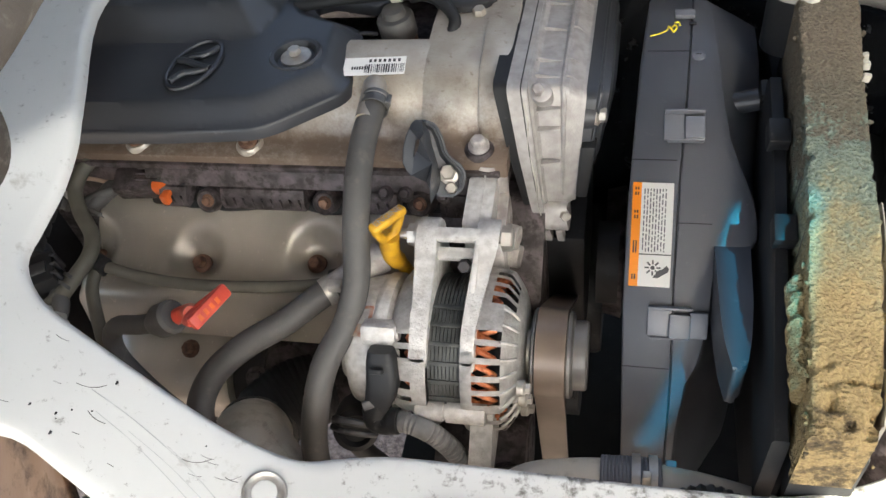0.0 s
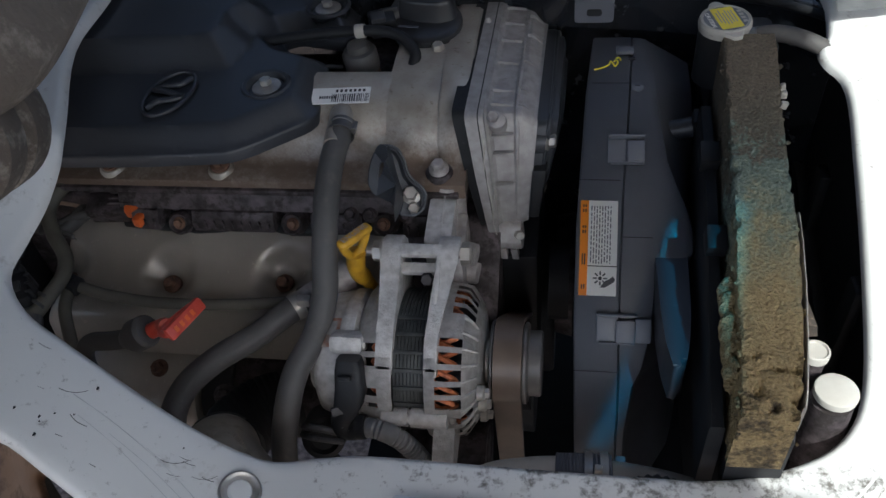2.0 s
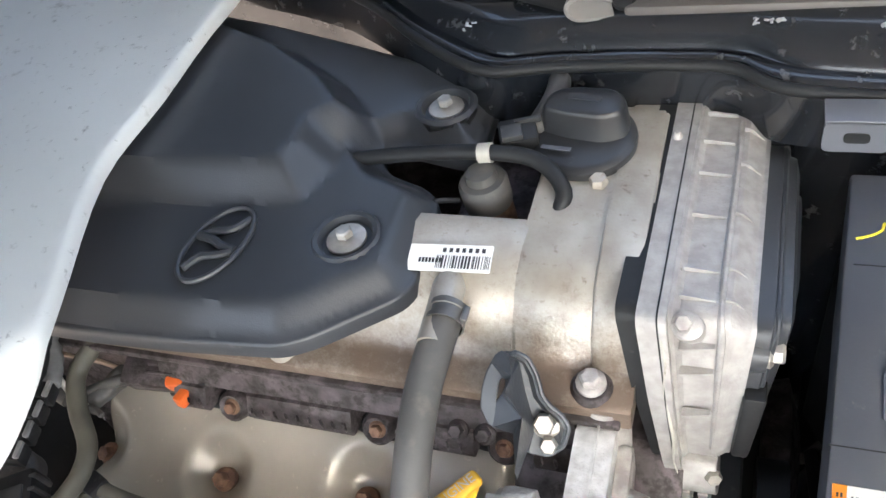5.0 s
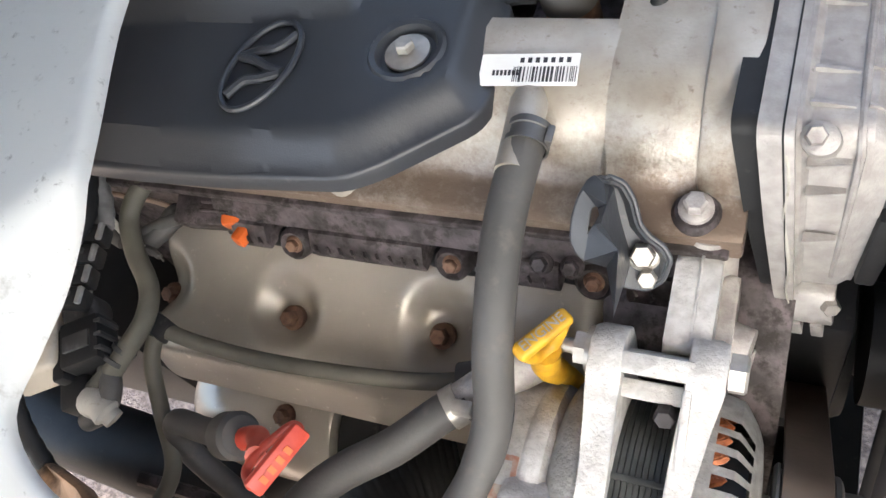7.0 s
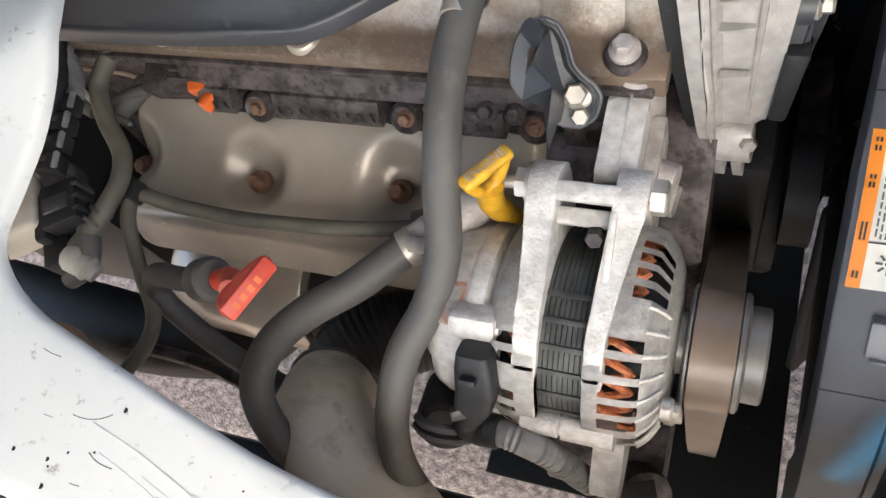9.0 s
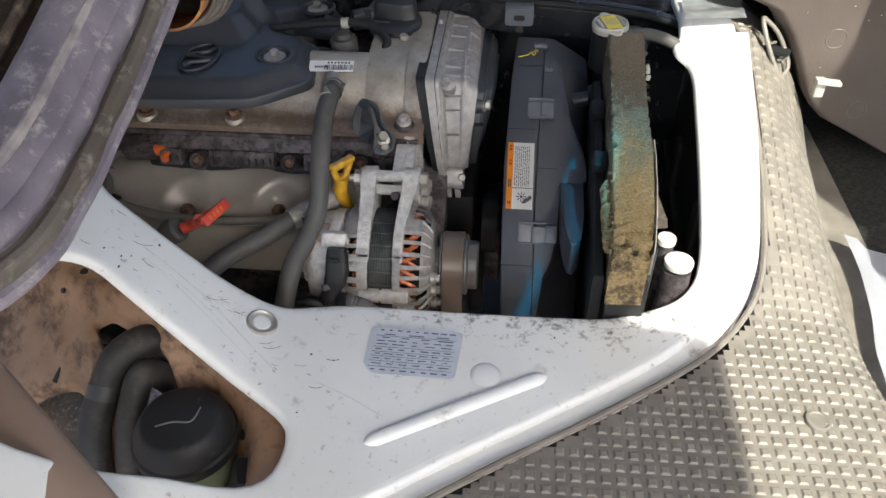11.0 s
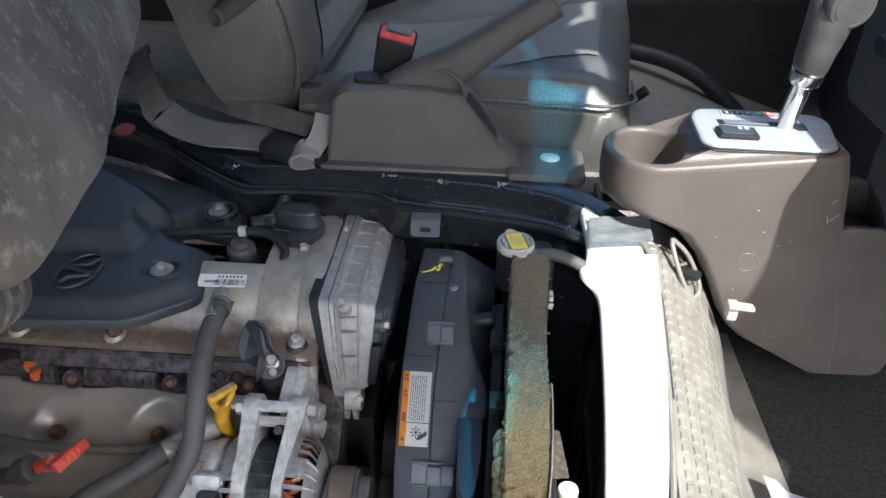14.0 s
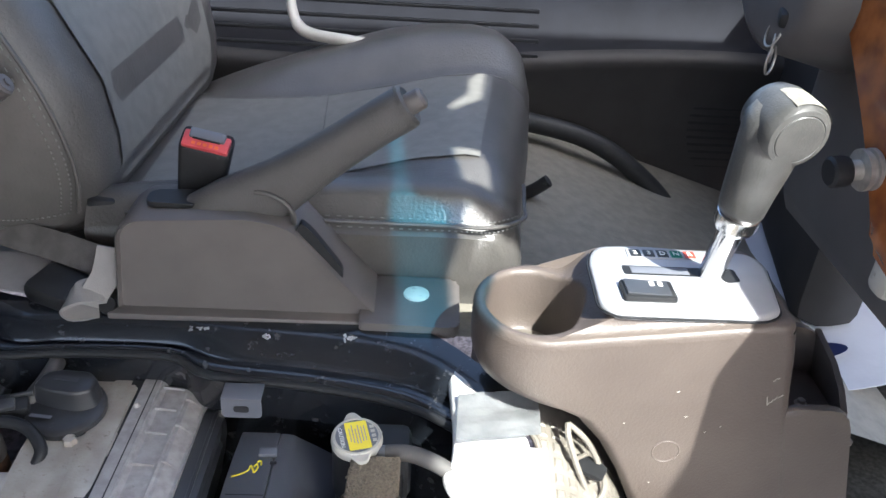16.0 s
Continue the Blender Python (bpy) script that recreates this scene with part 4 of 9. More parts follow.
part("embossing", plate(frame_of((0.010, 0.874, 0.9290), (1, -0.12, 0), (0.12, 1, -0.1)), 0.02, 0.004, 0.0004), SHROUD, cap, "faint embossed bar")

# ---- engine cover ----
cover = thing("engine_cover", (-0.2, 0.8, 0.90), "dusty black plastic engine cover with an oval emblem", "engine cover")
outline = [(-0.27, 0.7035), (-0.20, 0.706), (-0.128, 0.712), (-0.110, 0.722), (-0.066, 0.758), (-0.062, 0.772), (-0.068, 0.838), (-0.080, 0.850), (-0.112, 0.862), (-0.128, 0.880), (-0.128, 0.893), (-0.11, 0.902),
           (-0.062, 0.890), (-0.054, 0.900), (-0.057, 0.952), (-0.073, 0.974), (-0.13, 1.003), (-0.21, 1.033), (-0.286, 1.060), (-0.354, 1.080), (-0.50, 1.10), (-0.50, 0.706)]
o2 = rounded(outline, 0.008, 3)


def off_edge(p, poly):
    """Distance from a point to an outline, positive inside."""
    best = 9.0
    for i in range(len(poly)):
        a, b = poly[i - 1], poly[i]
        dx, dy = b[0] - a[0], b[1] - a[1]
        t = min(max(((p[0] - a[0]) * dx + (p[1] - a[1]) * dy) / (dx * dx + dy * dy + 1e-12), 0), 1)
        best = min(best, math.hypot(p[0] - a[0] - t * dx, p[1] - a[1] - t * dy))
    return best if inside(p, poly) else -best


raised = [(-0.50, 0.797), (-0.20, 0.806), (-0.154, 0.813), (-0.144, 0.850), (-0.147, 0.870), (-0.126, 0.895), (-0.142, 0.915), (-0.170, 0.945), (-0.24, 0.995), (-0.36, 1.05), (-0.50, 1.07)]


def ease(u):
    u = min(max(u, 0), 1)
    return u * u * (3 - 2 * u)


def cover_height(x, y):
    e = off_edge((x, y), outline)
    h = 0.9065 + 0.0165 * min(max(e / 0.0165, 0), 1)
    r = off_edge((x, y), raised)
    h += 0.026 * (0.85 * min(max(r / 0.022, 0), 1) + 0.15 * ease(r / 0.026))
    for bx_, by_ in ((-0.109, 0.787), (-0.084, 0.927)):
        d = math.hypot(x - bx_, y - by_)
        h -= 0.006 * ease((0.0225 - d) / 0.005)
    return h


part("shell", sheet(o2, [], cover_height, 0.0042, 0.010, 0.0015, 0.002), COVER, cover, angle=40)
for x, y in ((-0.109, 0.787), (-0.084, 0.927)):
    bm = lathe((x, y, 0.918), (0, -0.02, 1), [(0.004, 0.024), (0.0065, 0.0215), (0.0058, 0.0185), (0.0005, 0.0165), (0.0, 0)], 36)
    well_part = part("bolt_recess", bm, COVER, cover)
    bm = lathe((x, y, 0.919), (0, -0.02, 1), [(0, 0), (0.0008, 0.0135), (0.0022, 0.0132), (0.003, 0.0075), (0.003, 0)], 28)
    washer = part("washer", bm, STEEL, well_part, "zinc washer")
    bolt(well_part, (x, y, 0.9215), (0, -0.02, 1), 0.0058, STEEL, 0.005, False)
# oval emblem with a slanted bar shape
em = frame_of((-0.1955, 0.769, 0.9245), (0.13, 0.99, 0), (-0.99, 0.13, 0))
bm = bmesh.new()
ring_pts = [em @ Vector((0.0345 * math.cos(a), 0.0205 * math.sin(a), 0.0012)) for a in [2 * math.pi * k / 48 for k in range(49)]]
tube(ring_pts, 0.0020, 8, bm, 1, False)
tube([em @ Vector((-0.003, -0.017, 0.001)), em @ Vector((-0.002, -0.006, 0.0018)), em @ Vector((0.002, 0.006, 0.0018)), em @ Vector((0.003, 0.017, 0.001))], 0.0032, 8, bm)
for s in (1, -1):
    tube([em @ Vector((0.026 * s, -0.010 * s, 0.001)), em @ Vector((0.014 * s, -0.004 * s, 0.0015)), em @ Vector((0.010 * s, 0.006 * s, 0.0015)), em @ Vector((0.004 * s, 0.016 * s, 0.001))], 0.0030, 8, bm)
part("emblem", bm, COVER, cover, "moulded oval emblem in the same black plastic")

# ---- timing cover ----
CASTGREY = material("grey_die_casting", (0.40, 0.385, 0.375), 0.5, 0.3, dark=(0.31, 0.295, 0.285), scale=110, bump=0.4, fine=600, dirt=(0.19, 0.175, 0.165), dirt_scale=190, dirt_cover=0.70)
def lean(bm):
    """The timing cover leans with the engine and narrows downwards."""
    for v in bm.verts:
        x, y, z = v.co
        low = min(max((0.900 - z) / 0.11, 0), 1)
        v.co.x = 0.077 + (x - 0.077) * (1.10 - 0.46 * low) + 0.145 * (0.915 - z) + (y - 0.755) * 0.016
    return bm


def ring_of(outline_yz, x, r=0.008, n=3):
    """A rounded outline in the plane across the crankshaft, at x."""
    return [Vector((x, u, v)) for u, v in rounded(outline_yz, r, n)]


timing = thing("timing_cover", (0.11, 0.80, 0.75), "pale grey cast timing cover with ribs and a black front plate", "timing cover")
TC_OUT = [(0.7490, 0.9165), (0.7365, 0.862), (0.7310, 0.800), (0.7355, 0.786), (0.765, 0.778), (1.000, 0.775), (1.010, 0.84), (0.985, 0.890), (0.958, 0.9155)]
TC_IN = [(0.7555, 0.9150), (0.7430, 0.861), (0.7375, 0.802), (0.7420, 0.7905), (0.770, 0.783), (0.990, 0.780), (0.998, 0.84), (0.975, 0.886), (0.950, 0.9140)]
TC_MID = [(0.7585, 0.9120), (0.7460, 0.860), (0.7410, 0.803), (0.7455, 0.7925), (0.775, 0.786), (0.985, 0.783), (0.990, 0.84), (0.965, 0.882), (0.942, 0.9105)]
TC_FRONT = [(0.7620, 0.9040), (0.7500, 0.858), (0.7450, 0.805), (0.7490, 0.7945), (0.780, 0.790), (0.970, 0.786), (0.975, 0.84), (0.950, 0.876), (0.929, 0.9020)]
part("seam", lean(loft([ring_of(TC_IN, 0.066), ring_of(TC_IN, 0.0785)])), BLACK, timing, "black rubber seam")
part("back_flange", lean(loft([ring_of(TC_OUT, 0.0770), ring_of(TC_OUT, 0.0785), ring_of(TC_OUT, 0.0905), ring_of(TC_OUT, 0.0915)])), CASTGREY, timing)
part("flange_groove", lean(loft([ring_of([(y - 0.0003, z + 0.0004) for y, z in TC_OUT[:4]] + TC_OUT[4:8] + [(0.958, 0.9159)], x) for x in (0.0868, 0.0876)])), BLACK, timing, "dark parting line")
part("casting", lean(loft([ring_of(TC_IN, 0.0905), ring_of(TC_IN, 0.0935), ring_of(TC_MID, 0.0965), ring_of(TC_MID, 0.120), ring_of(TC_FRONT, 0.1285), ring_of(TC_FRONT, 0.131)])), CASTGREY, timing, angle=30)
PL = [(0.7660, 0.8985), (0.7540, 0.857), (0.7520, 0.835), (0.775, 0.800), (0.940, 0.790), (0.968, 0.84), (0.946, 0.874), (0.926, 0.8960)]
pull = lambda k, x, r=0.010: [Vector((x, 0.85 + (u - 0.85) * k, 0.85 + (v - 0.85) * k)) for u, v in rounded(PL, r, 4)]
part("front_plate", lean(loft([pull(1.0, 0.130), pull(1.0, 0.1385), pull(0.975, 0.1405), pull(0.95, 0.1405), pull(0.925, 0.1425), pull(0.90, 0.1475), pull(0.80, 0.1500), pull(0.72, 0.1490)])), COVER, timing, "black plastic front plate", angle=30)
part("plate_rim", lean(tube(pull(0.965, 0.1405) + pull(0.965, 0.1405)[:1], 0.0020, 8, None, 1, False)), COVER, timing)
part("plate_web", lean(loft([ring_of([(0.80, 0.884), (0.79, 0.83), (0.92, 0.82), (0.905, 0.884)], 0.148, 0.016), ring_of([(0.805, 0.880), (0.795, 0.834), (0.915, 0.824), (0.900, 0.880)], 0.1535, 0.016)])), COVER, timing)
for y in (0.934, 0.905, 0.874, 0.836, 0.792, 0.771):
    part("rib", lean(prism([(0.0955, 0.9120), (0.0955, 0.9152), (0.0985, 0.9150), (0.1125, 0.9128), (0.1125, 0.9110)], "y", y - 0.0009, y + 0.0009)), CASTGREY, timing)
for y in (0.920, 0.885, 0.840, 0.795, 0.772):
    part("rib", lean(prism([(0.1165, 0.9100), (0.1175, 0.9138), (0.1215, 0.9125), (0.1275, 0.9040), (0.1250, 0.9040)], "y", y - 0.0009, y + 0.0009)), CASTGREY, timing)
part("long_bead", lean(tube([(0.1155, 0.930, 0.9098), (0.1155, 0.85, 0.9108), (0.1155, 0.775, 0.9112), (0.1155, 0.7565, 0.9040), (0.1155, 0.7475, 0.866), (0.1155, 0.7425, 0.81)], 0.0019, 8)), CASTGREY, timing)
for z in (0.895, 0.878, 0.848):
    y = 0.7440 + (z - 0.86) * 0.24
    part("rib", lean(prism([(0.0955, y + 0.002), (0.0955, y - 0.0042), (0.0985, y - 0.004), (0.1125, y - 0.0012), (0.1125, y + 0.002)], "z", z - 0.0009, z + 0.0009)), CASTGREY, timing)
for y, z in ((0.768, 0.876), (0.934, 0.880)):
    part("bolt_ear", lean(lathe((0.128, y, z), (1, 0, 0), [(0, 0), (0, 0.0125), (0.0115, 0.0115), (0.0115, 0)], 20)), COVER, timing)
    bolt(timing, (0.1405 + 0.145 * (0.915 - z), y, z), (1, -0.05, 0.1), 0.0062, STEEL, 0.006)
part("screw_boss", lean(lathe((0.1005, 0.7585, 0.9025), (0, -0.55, 0.85), [(-0.004, 0), (-0.004, 0.0085), (0.009, 0.0078), (0.010, 0.0065), (0.010, 0)], 20)), CASTGREY, timing)
bolt(timing, (0.1015, 0.7530, 0.9115), (0.05, -0.55, 0.85), 0.0050, ALU, 0.005, False)
bolt(timing, (0.1010, 0.9615, 0.9090), (0.3, 0.2, 0.9), 0.0055, ALU, 0.007)
bolt(timing, (0.0835, 0.905, 0.9160), (0, 0, 1), 0.0022, ALU, 0.002)
part("lower_lug", lean(prism(rounded([(0.736, 0.800), (0.728, 0.784), (0.729, 0.776), (0.742, 0.772), (0.758, 0.780), (0.755, 0.800)], 0.004), "x", 0.088, 0.122, 0.0015)), CASTGREY, timing)
for x in (0.092, 0.109):
    part("lug_prong", lean(box((x, 0.7325, 0.7705), (0.010, 0.010, 0.013), 0.001)), CASTGREY, timing)
bolt(timing, (0.1205, 0.7385, 0.7900), (0.3, -0.85, 0.35), 0.0052, STEEL, 0.007, False)
bead = [(0.7475, 0.905), (0.7435, 0.888), (0.7395, 0.870), (0.7360, 0.850), (0.7330, 0.828), (0.7310, 0.808), (0.7325, 0.793)]
part("sealant_bead", lean(tube([(0.0880 + 0.0012 * math.sin(k * 2.1), y - 0.0006, z) for k, (y, z) in enumerate(bead)], 0.0010, 8, None, 6, True, 0, 0, 0.5)), CAPIVORY, timing, "pale squeezed-out sealant bead")
part("side_cap", lean(box((0.1375, 0.752, 0.833), (0.014, 0.020, 0.052), 0.003, turn(-8, 0, 0))), BLACK, timing, "black plastic side cap")

# ---- exhaust heat shield ----
shield = thing("heat_shield", (-0.17, 0.69, 0.72), "dull pressed steel heat shield with rusty bolts over the exhaust manifold", "heat shield")
SX0, SX1 = -0.345, 0.008
lumps = [(-0.332, 0.688, 0.755), (-0.218, 0.684, 0.761), (-0.103, 0.690, 0.762)]
cross = [(0.752, 0.792), (0.744, 0.7995), (0.731, 0.7985), (0.715, 0.790), (0.700, 0.779), (0.685, 0.7705), (0.670, 0.764), (0.657, 0.759), (0.648, 0.753), (0.643, 0.742), (0.639, 0.722), (0.636, 0.708)]
pp = smooth_path([(0, y, z) for y, z in cross], 4)
bm = bmesh.new()
rows = []
NX = 110
for i in range(NX + 1):
    u = i / NX
    x = SX0 + (SX1 - SX0) * u
    e = min(u / 0.07, 1) * min((1 - u) / 0.05, 1)
    e = 1 - (1 - e) ** 2.4
    row = []
    for k, p in enumerate(pp):
        y, z = p.y, p.z
        v = k / (len(pp) - 1)
        z = 0.735 + (z - 0.735) * (0.35 + 0.65 * e) if z > 0.735 else z
        y = y + 0.012 * (1 - e) * (0.69 - y) / 0.05 * 0.4
        z += 0.0035 * math.sin((x + 0.34) * 52) * max(0, 1 - v * 1.6) * e
        y += 0.004 * math.sin((x + 0.34) * 52 + 0.6) * max(0, 1 - v * 2.2)
        q = Vector((x, y, z))
        for lx, ly, lz in lumps:
            d = math.hypot(x - lx, (y - ly) * 1.15)
            q += Vector((0, 0.45, -0.9)) * (0.0150 * (1 / (1 + (d / 0.0200) ** 4)) - 0.0030 * math.exp(-((d - 0.031) / 0.008) ** 2))
        row.append(bm.verts.new(q))
    rows.append(row)
for a, b in zip(rows, rows[1:]):
    for k in range(len(pp) - 1):
        bm.faces.new((a[k], b[k], b[k + 1], a[k + 1]))
bmesh.ops.solidify(bm, geom=bm.faces[:], thickness=0.0012)
part("shield_skin", bm, SHIELD, shield, angle=60)
for x, y, z in lumps:
    bolt(shield, (x, y - 0.001, z - 0.002), (0, -0.48, 0.86), 0.0062, RUST, 0.0075)
part("gasket_edge", tube([(SX0 + 0.02 + 0.3 * k / 14, 0.757 + 0.003 * math.sin(k * 1.9), 0.797 + 0.003 * math.sin(k * 1.3)) for k in range(15)], 0.0062, 8, None, 3), BLACK, shield, "black gasket edge")
part("manifold", prism(rounded([(0.66, 0.66), (0.66, 0.73), (0.735, 0.78), (0.735, 0.66)], 0.01), "x", -0.33, -0.02, 0.003), DARKALU, shield, "dark exhaust manifold behind the shield")

conv = thing("exhaust_shroud", (-0.25, 0.63, 0.62), "dull steel cover on the exhaust below the manifold", "heat shield")
part("barrel", lathe((-0.335, 0.655, 0.635), (1, 0.0, 0.0), [(0, 0), (0.0, 0.045), (0.012, 0.056), (0.045, 0.060), (0.135, 0.060), (0.138, 0.058), (0.138, 0.0)], 48), SHIELD, conv)
bolt(conv, (-0.236, 0.630, 0.690), (0, -0.45, 0.9), 0.0062, RUST, 0.007)
part("band", lathe((-0.192, 0.655, 0.635), (1, 0, 0), [(0, 0), (0, 0.054), (0.016, 0.052), (0.03, 0.05), (0.03, 0)], 40), BLACK, conv)
part("dark_pipe", lathe((-0.165, 0.655, 0.635), (1, -0.05, -0.05), [(0, 0), (0, 0.046), (0.10, 0.043), (0.10, 0)], 32), DARKALU, conv)
for x in (-0.168, -0.125):
    bolt(conv, (x, 0.617, 0.668), (0.1, -0.6, 0.7), 0.008, DARKALU, 0.006)
part("lower_pipe", tube([(-0.66, 0.60, 0.60), (-0.45, 0.588, 0.60), (-0.37, 0.585, 0.60), (-0.29, 0.60, 0.60), (-0.26, 0.63, 0.60)], 0.036, 24), BLACK, conv, "sooty black exhaust pipe")
part("lower_strut", tube([(-0.36, 0.56, 0.66), (-0.28, 0.56, 0.64), (-0.19, 0.54, 0.62), (-0.10, 0.53, 0.60)], 0.006, 8), DARKALU, conv)
# added black backing with ribs, keeps lit ground out of the radiator gap
front_wall = thing("radiator_gap_backing", (0.41, 0.75, 0.6), "added black backing that darkens the gap in front of the radiator", "body panel", kind="structure")
top_ = [(y, skin_height(0.402, y) - 0.014) for y in (0.50, 0.56, 0.62, 0.68, 0.74, 0.80, 0.86, 0.92, 1.0)]
part("backing_sheet", prism([(0.50, 0.25)] + top_ + [(1.0, 0.25)], "x", 0.402, 0.407), BLACK, front_wall)
for y in (0.66, 0.80):
    part("stiffener", box((0.398, y, 0.62), (0.010, 0.022, 0.40), 0.003), BLACK, front_wall)
part("flange", box((0.398, 0.76, 0.74), (0.012, 0.40, 0.012), 0.003, turn(14, 0, 0)), BLACK, front_wall)
frame_rail = thing("chassis_rail", (-0.2, 0.5, 0.35), "dark steel chassis rail and crossmember below the engine", "chassis")
# added black block, hides the bright ground behind the engine
part("rear_dark_block", prism(rounded([(0.66, 0.50), (0.655, 0.74), (0.70, 0.80), (0.95, 0.82), (0.95, 0.50)], 0.02), "x", -0.62, -0.40, 0.01), BLACK, frame_rail, "added black block that closes off the dark rear of the bay")
part("rail", box((-0.1, 0.50, 0.40), (1.6, 0.06, 0.12), 0.01), BLACK, frame_rail)
part("crossmember", box((0.30, 0.9, 0.45), (0.10, 0.9, 0.10), 0.01), BLACK, frame_rail)
part("gearbox", prism(rounded([(0.72, 0.42), (0.72, 0.62), (0.98, 0.62), (0.98, 0.42)], 0.05), "x", -0.9, 0.05, 0.01), DARKALU, frame_rail)
part("inner_fender", prism([(0.40, 0.866), (0.34, 0.907), (0.15, 0.939), (0.0, 0.960), (-0.055, 0.957), (-0.115, 0.994), (-0.18, 1.049), (-0.26, 1.094), (-0.42, 1.149), (-0.80, 1.27), (-0.80, 1.282), (-0.42, 1.161), (-0.26, 1.106), (-0.18, 1.061), (-0.115, 1.006), (-0.055, 0.969), (0.0, 0.972), (0.15, 0.951), (0.34, 0.919), (0.40, 0.878)], "z", 0.47, 0.945), DARKPAINT, frame_rail, "dark far wall of the engine bay")

# ---- alternator ----
alt = thing("alternator", (0.05, 0.616, 0.69), "pale corroded aluminium alternator with copper windings and a worn belt pulley", "alternator")
AY, AZ = 0.616, 0.752
A = lambda x: (x, AY, AZ)
part("stator", lathe(A(0.029), (1, 0, 0), [(0, 0.050), (0, 0.0595)] + [q for k in range(9) for q in ((0.0010 + k * 0.003, 0.0615), (0.0032 + k * 0.003, 0.0615), (0.0036 + k * 0.003, 0.0607))] + [(0.0295, 0.050)], 90), STATOR, alt, "dark laminated stator pack")
for k in range(16):
    a = radians(95 + k * 14)
    u = Vector((0, math.cos(a), math.sin(a)))
    part("stator_bar", box(Vector(A(0.043)) + u * 0.0617, (0.027, 0.0022, 0.0034), 0.0005, turn(math.degrees(a), 0, 0)), STATOR, alt)


def end_frame(name, prof, windows, s):
    """A cast end frame turned round the shaft; windows: (from angle, to angle, first and last profile step)."""
    bm = bmesh.new()
    n = 180
    rings = [[bm.verts.new(Vector(A(x)) + Vector((0, r * math.cos(2 * math.pi * k / n), r * math.sin(2 * math.pi * k / n)))) for k in range(n)] for x, r in prof]
    for i in range(len(prof) - 1):
        for k in range(n):
            a = (k + 0.5) * 360 / n
            if any(a0 < a < a1 and i0 <= i < i1 for a0, a1, i0, i1 in windows):
                continue
            bm.faces.new((rings[i][k], rings[i][(k + 1) % n], rings[i + 1][(k + 1) % n], rings[i + 1][k]))
    bmesh.ops.solidify(bm, geom=bm.faces[:], thickness=0.0032 * s)
    return part(name, bm, ALUBRIGHT, alt, "", 35)


front = [(0.0565, 0.058), (0.0565, 0.0672), (0.0575, 0.0678), (0.0655, 0.0678), (0.0705, 0.0676), (0.0765, 0.0672), (0.0815, 0.0664), (0.0868, 0.0650), (0.0892, 0.062), (0.0915, 0.0585), (0.0945, 0.054), (0.0965, 0.050), (0.0985, 0.044), (0.100, 0.032), (0.101, 0.018)]
rear = [(0.0295, 0.058), (0.0295, 0.0668), (0.0285, 0.0674), (0.0175, 0.0674), (0.013, 0.0670), (0.008, 0.0660), (0.0035, 0.0640), (0.0, 0.060), (-0.003, 0.054), (-0.005, 0.044), (-0.006, 0.02)]
end_frame("front_frame", front, [(111 + 11.4 * k, 118.6 + 11.4 * k, 3, 7) for k in range(5)] + [(56 + 10 * k, 63 + 10 * k, 5, 10) for k in range(4)] + [(172 + 14 * k, 181 + 14 * k, 5, 10) for k in range(8)], 1)
end_frame("rear_frame", rear, [(117, 124, 3, 6), (128, 135, 3, 6), (150, 157, 3, 6), (161, 167, 3, 6)] + [(176 + 16 * k, 185 + 16 * k, 3, 7) for k in range(7)], -1)
part("inner_wall", lathe(A(-0.002), (1, 0, 0), [(0, 0.046), (0.095, 0.046)], 48), BLACK, alt, "dark inside of the alternator")
for k in range(9):                                   # raised webs down the nose
    a = radians(95 + 12 * k)
    u = Vector((0, math.cos(a), math.sin(a)))
    part("nose_web", tube([Vector(A(0.086)) + u * 0.0655, Vector(A(0.092)) + u * 0.0595, Vector(A(0.097)) + u * 0.050], 0.0013, 8, None, 3), ALUBRIGHT, alt)
random.seed(21)
for k in range(30):                                  # winding heads inside the slots
    a = 2 * math.pi * k / 30
    for x0, x1 in ((0.060, 0.080), (0.028, 0.014)):
        c, s_ = math.cos(a), math.sin(a)
        da = 0.19
        pts = [Vector((x0, AY + 0.056 * math.cos(a - da), AZ + 0.056 * math.sin(a - da))), Vector(((x0 + x1) / 2, AY + 0.0575 * math.cos(a - da / 2), AZ + 0.0575 * math.sin(a - da / 2))),
               Vector((x1, AY + 0.0565 * c, AZ + 0.0565 * s_)), Vector(((x0 + x1) / 2, AY + 0.0555 * math.cos(a + da / 2), AZ + 0.0555 * math.sin(a + da / 2))), Vector((x0, AY + 0.054 * math.cos(a + da), AZ + 0.054 * math.sin(a + da)))]
        bm = bmesh.new()
        for w in range(5):
            off = Vector((0.0012 * (w - 2) * (1 if x1 > x0 else -1), 0.0007 * (w % 2) * c, 0.0007 * (w % 2) * s_))
            tube([p + off for p in pts], 0.0015, 6, bm, 3)
        part("winding", bm, COPPER, alt, "copper winding")


